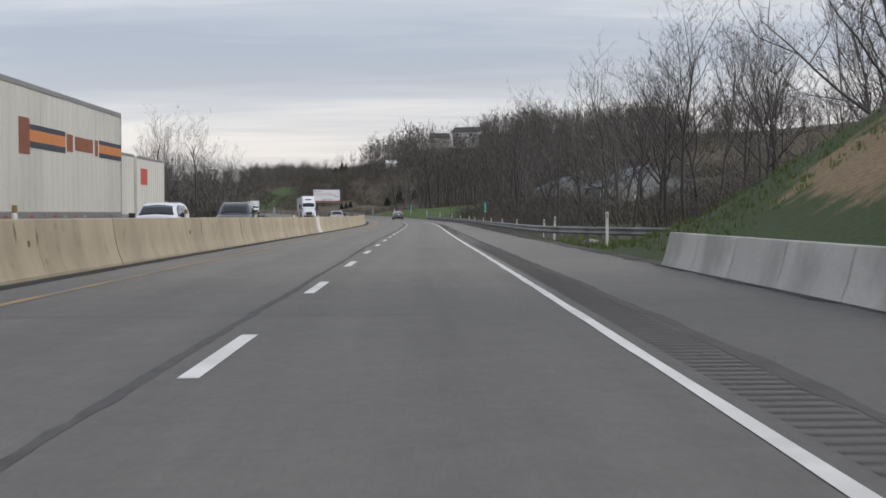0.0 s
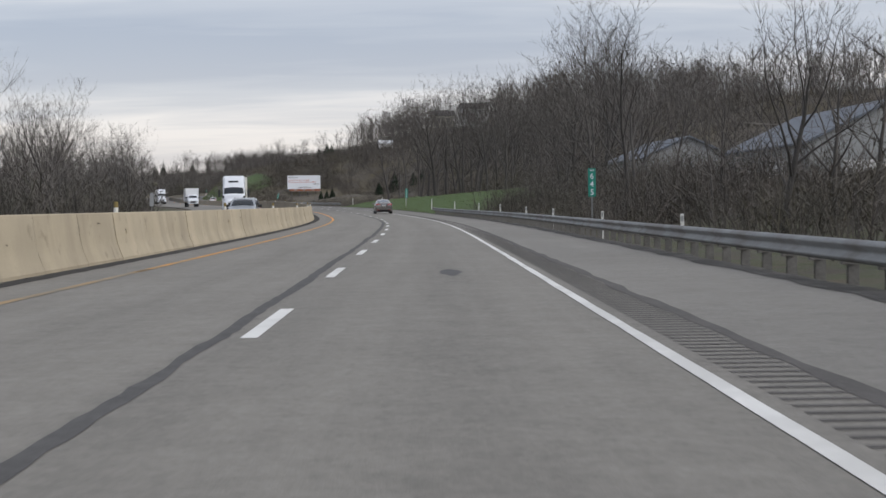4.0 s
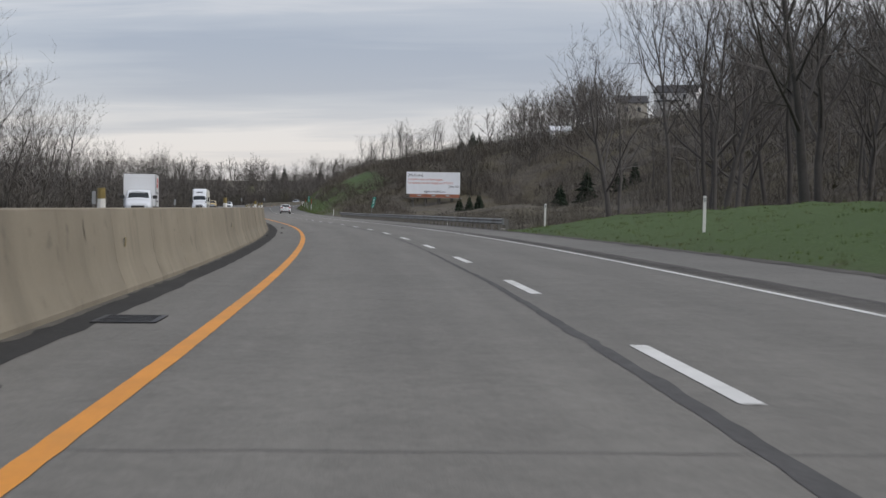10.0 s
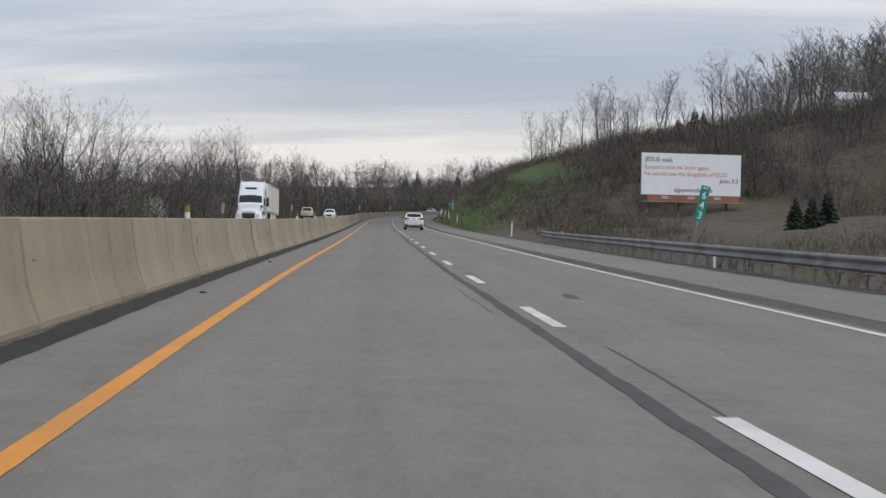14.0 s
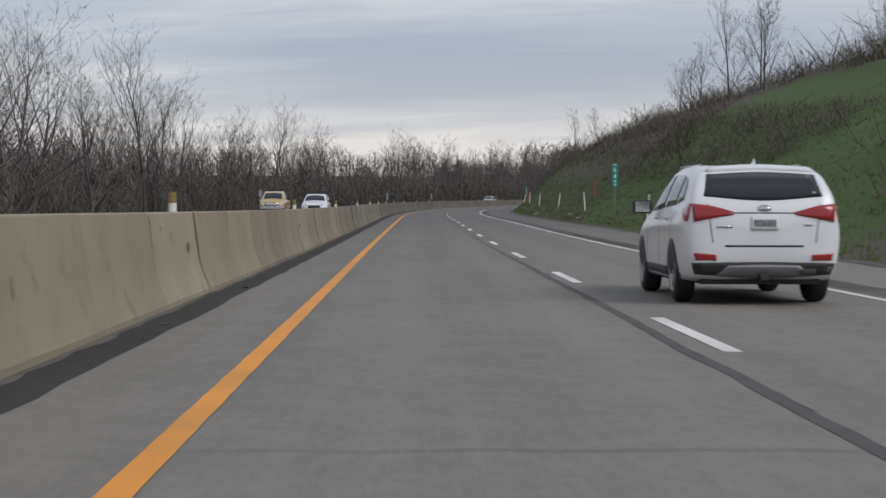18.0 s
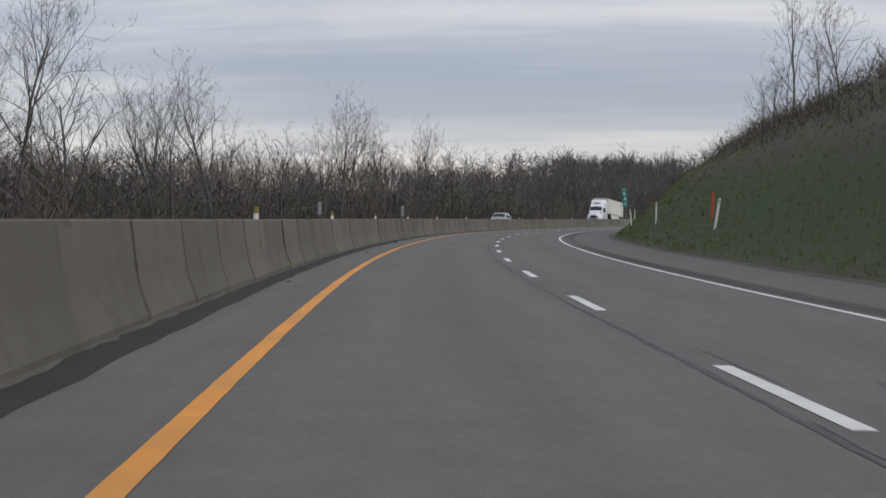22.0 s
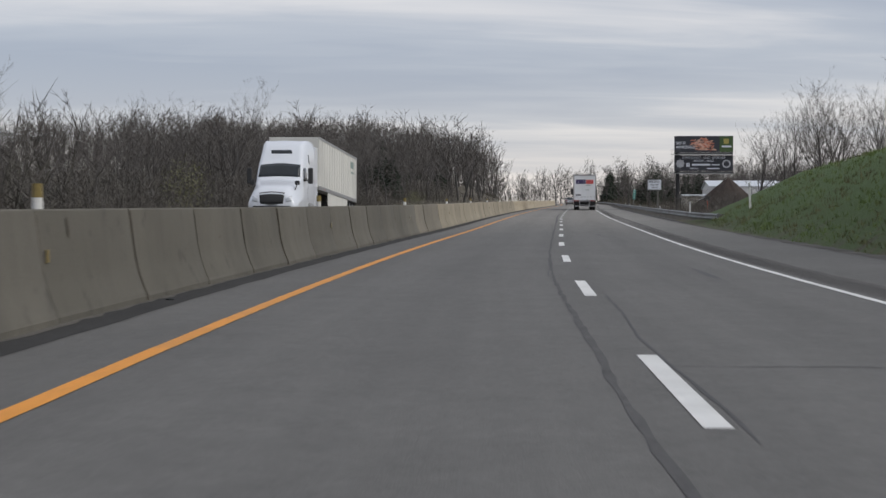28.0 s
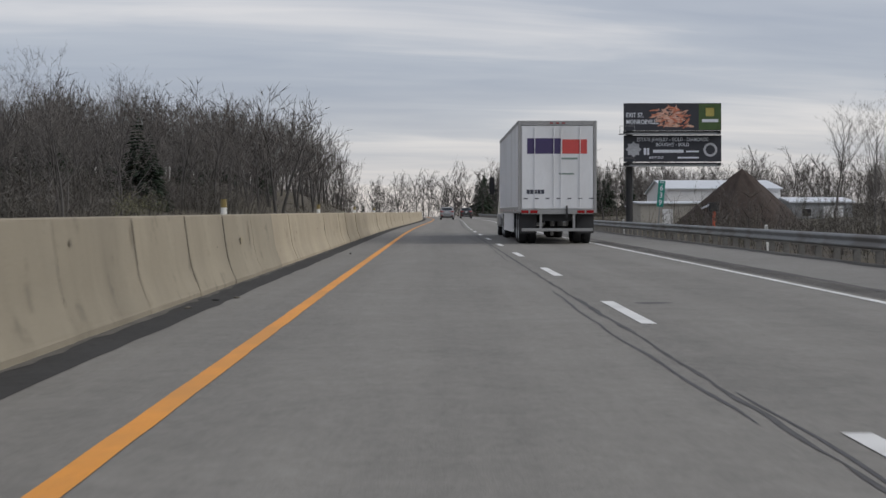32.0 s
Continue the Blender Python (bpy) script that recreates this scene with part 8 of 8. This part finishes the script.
# the far carriageway
rig(302.5, -12.7, "white sleeper tractor in the far carriageway", "plain white box trailer in the far carriageway", BOX_CREAM)
rig(1016, -13.7, "white sleeper tractor with a tall roof fairing beyond the barrier", "white box trailer with a grey-green mark beyond the barrier", BOX_CREAM,
    ((GREEN_INK, "left", 1.6, 3.0, 2.95, 3.35), (GREEN_INK, "left", 1.4, 2.8, 2.65, 2.75)))
rig(600, -13.1, "white sleeper tractor travelling beyond the median barrier", "white ribbed box trailer beyond the median barrier", BOX_CREAM)
# long trailer close to the barrier at the start, and two short ones behind it
trailer(here(49.6, -8.4, -.004, 180), "cream box trailer with black and orange stripes", BOX_CREAM, 16.0, 26, (1.3, 2.6), True,
        ((INK, "left", .05, 3.4, 3.05, 3.16), (STRIPE_ORANGE, "left", .05, 3.4, 2.82, 3.05), (INK, "left", .05, 3.4, 2.70, 2.82), (WOOD_PANEL, "left", 3.6, 4.0, 2.72, 3.14), (WOOD_PANEL, "left", 4.3, 6.6, 2.78, 3.12), (WOOD_PANEL, "left", 6.9, 7.6, 2.72, 3.14),
         (INK, "left", 7.8, 11.6, 3.06, 3.18), (STRIPE_ORANGE, "left", 7.8, 11.6, 2.80, 3.06), (INK, "left", 7.8, 11.6, 2.66, 2.80), (WOOD_PANEL, "left", 11.6, 12.6, 2.5, 3.3)))
trailer(here(91.0, -13.4, -.004, 180), "short white box trailer with a red badge", BOX_CREAM, 8.6, 12, (1.3,), True, ((RED_MARK, "left", 5.6, 7.6, 2.7, 3.5),))
trailer(here(81.6, -13.4, -.004, 180), "short white box trailer with dark and orange marks", BOX_CREAM, 8.6, 12, (1.3,), True,
        ((VIOLET_INK, "left", 7.3, 7.6, 2.9, 3.6), (VIOLET_INK, "left", 6.7, 7.1, 2.9, 3.6), (VIOLET_INK, "left", 6.1, 6.5, 2.9, 3.6), (STRIPE_ORANGE, "left", 6.3, 7.5, 2.5, 2.75)))
tractor(here(72.2, -13.4, -.004, 180), "white day tractor pulling two short trailers", 3.6)


def box_truck(m):
    t = thing("box_truck", m, "white box truck with red marks on its side panel", "truck")
    part("box", boxed(-1.22, 1.22, 0, 5.4, 1.0, 3.42, .03), BOX_WHITE, t)
    for x in (-1.22, 1.22):
        part("corner_trim", boxed(x - .02, x + .02, 5.3, 5.44, 1.0, 3.42, .01), ALU, t)
    S = []
    for y, zm, wm, zl, wl, zr, wr, zt in ((5.5, 1.2, .98, 1.5, .96, 2.0, .86, 2.1), (5.6, 1.2, 1.0, 1.5, .97, 2.1, .86, 2.2), (6.3, 1.2, 1.0, 1.5, .97, 2.1, .84, 2.2), (6.8, 1.2, 1.0, 1.48, .96, 1.9, .86, 2.0), (7.2, 1.1, 1.0, 1.4, .95, 1.5, .86, 1.58), (7.9, 1.0, .98, 1.2, .92, 1.3, .8, 1.36), (8.2, .9, .85, 1.05, .8, 1.12, .66, 1.16)):
        S.append((y, 0, .5, .8, .5, wm - .03, .6, wm, zm, wl, zl, wr, zr, wr * .62, zt - .012, 0, zt))
    me = shell(S)
    part("cab", me, CAB_WHITE, t)
    k = Skin(me, t)
    k.lay("windscreen", CAR_GLASS, [(-.78, 1.58), (0, 1.62), (.78, 1.58)], [(-.70, 2.0), (0, 2.05), (.70, 2.0)], "front", .008)
    k.lay("door_window", CAR_GLASS, [(5.8, 1.55), (6.9, 1.52)], [(5.85, 2.0), (6.55, 2.0)], "side", .008, "", None, 8, 4, True)
    k.lay("grille", BLACK_PLASTIC, [(-.5, .7), (.5, .7)], [(-.5, 1.0), (.5, 1.0)], "front", .01)
    for s in (1, -1):
        k.lay("headlight", HEADLIGHT, [(s * .56, .8), (s * .76, .8)], [(s * .56, 1.0), (s * .76, 1.0)], "front", .01)
    mirrors(t, 6.9, 1.65, 1.05, BLACK_PLASTIC, 1.6)
    part("chassis", boxed(-.5, .5, .1, 7.6, .6, 1.0, .02), BLACK_PLASTIC, t)
    for y0, y1, z0, z1 in ((1.4, 3.9, 2.85, 3.15), (1.6, 4.1, 2.45, 2.75)):
        part("marking", boxed(-1.228, -1.222, y0, y1, z0, z1), RED_MARK, t)
    for y0, y1, z in ((1.2, 4.3, 2.0), (1.2, 4.3, 1.35)):
        part("marking", boxed(-1.228, -1.222, y0, y1, z, z + .1), INK, t)
    wheels(t, [(x, y) for x in (-1.0, -.72, .72, 1.0) for y in (1.4,)] + [(-.88, 7.2), (.88, 7.2)], .42, .25, 6)


box_truck(here(443.5, -13.9, -.004, 180))
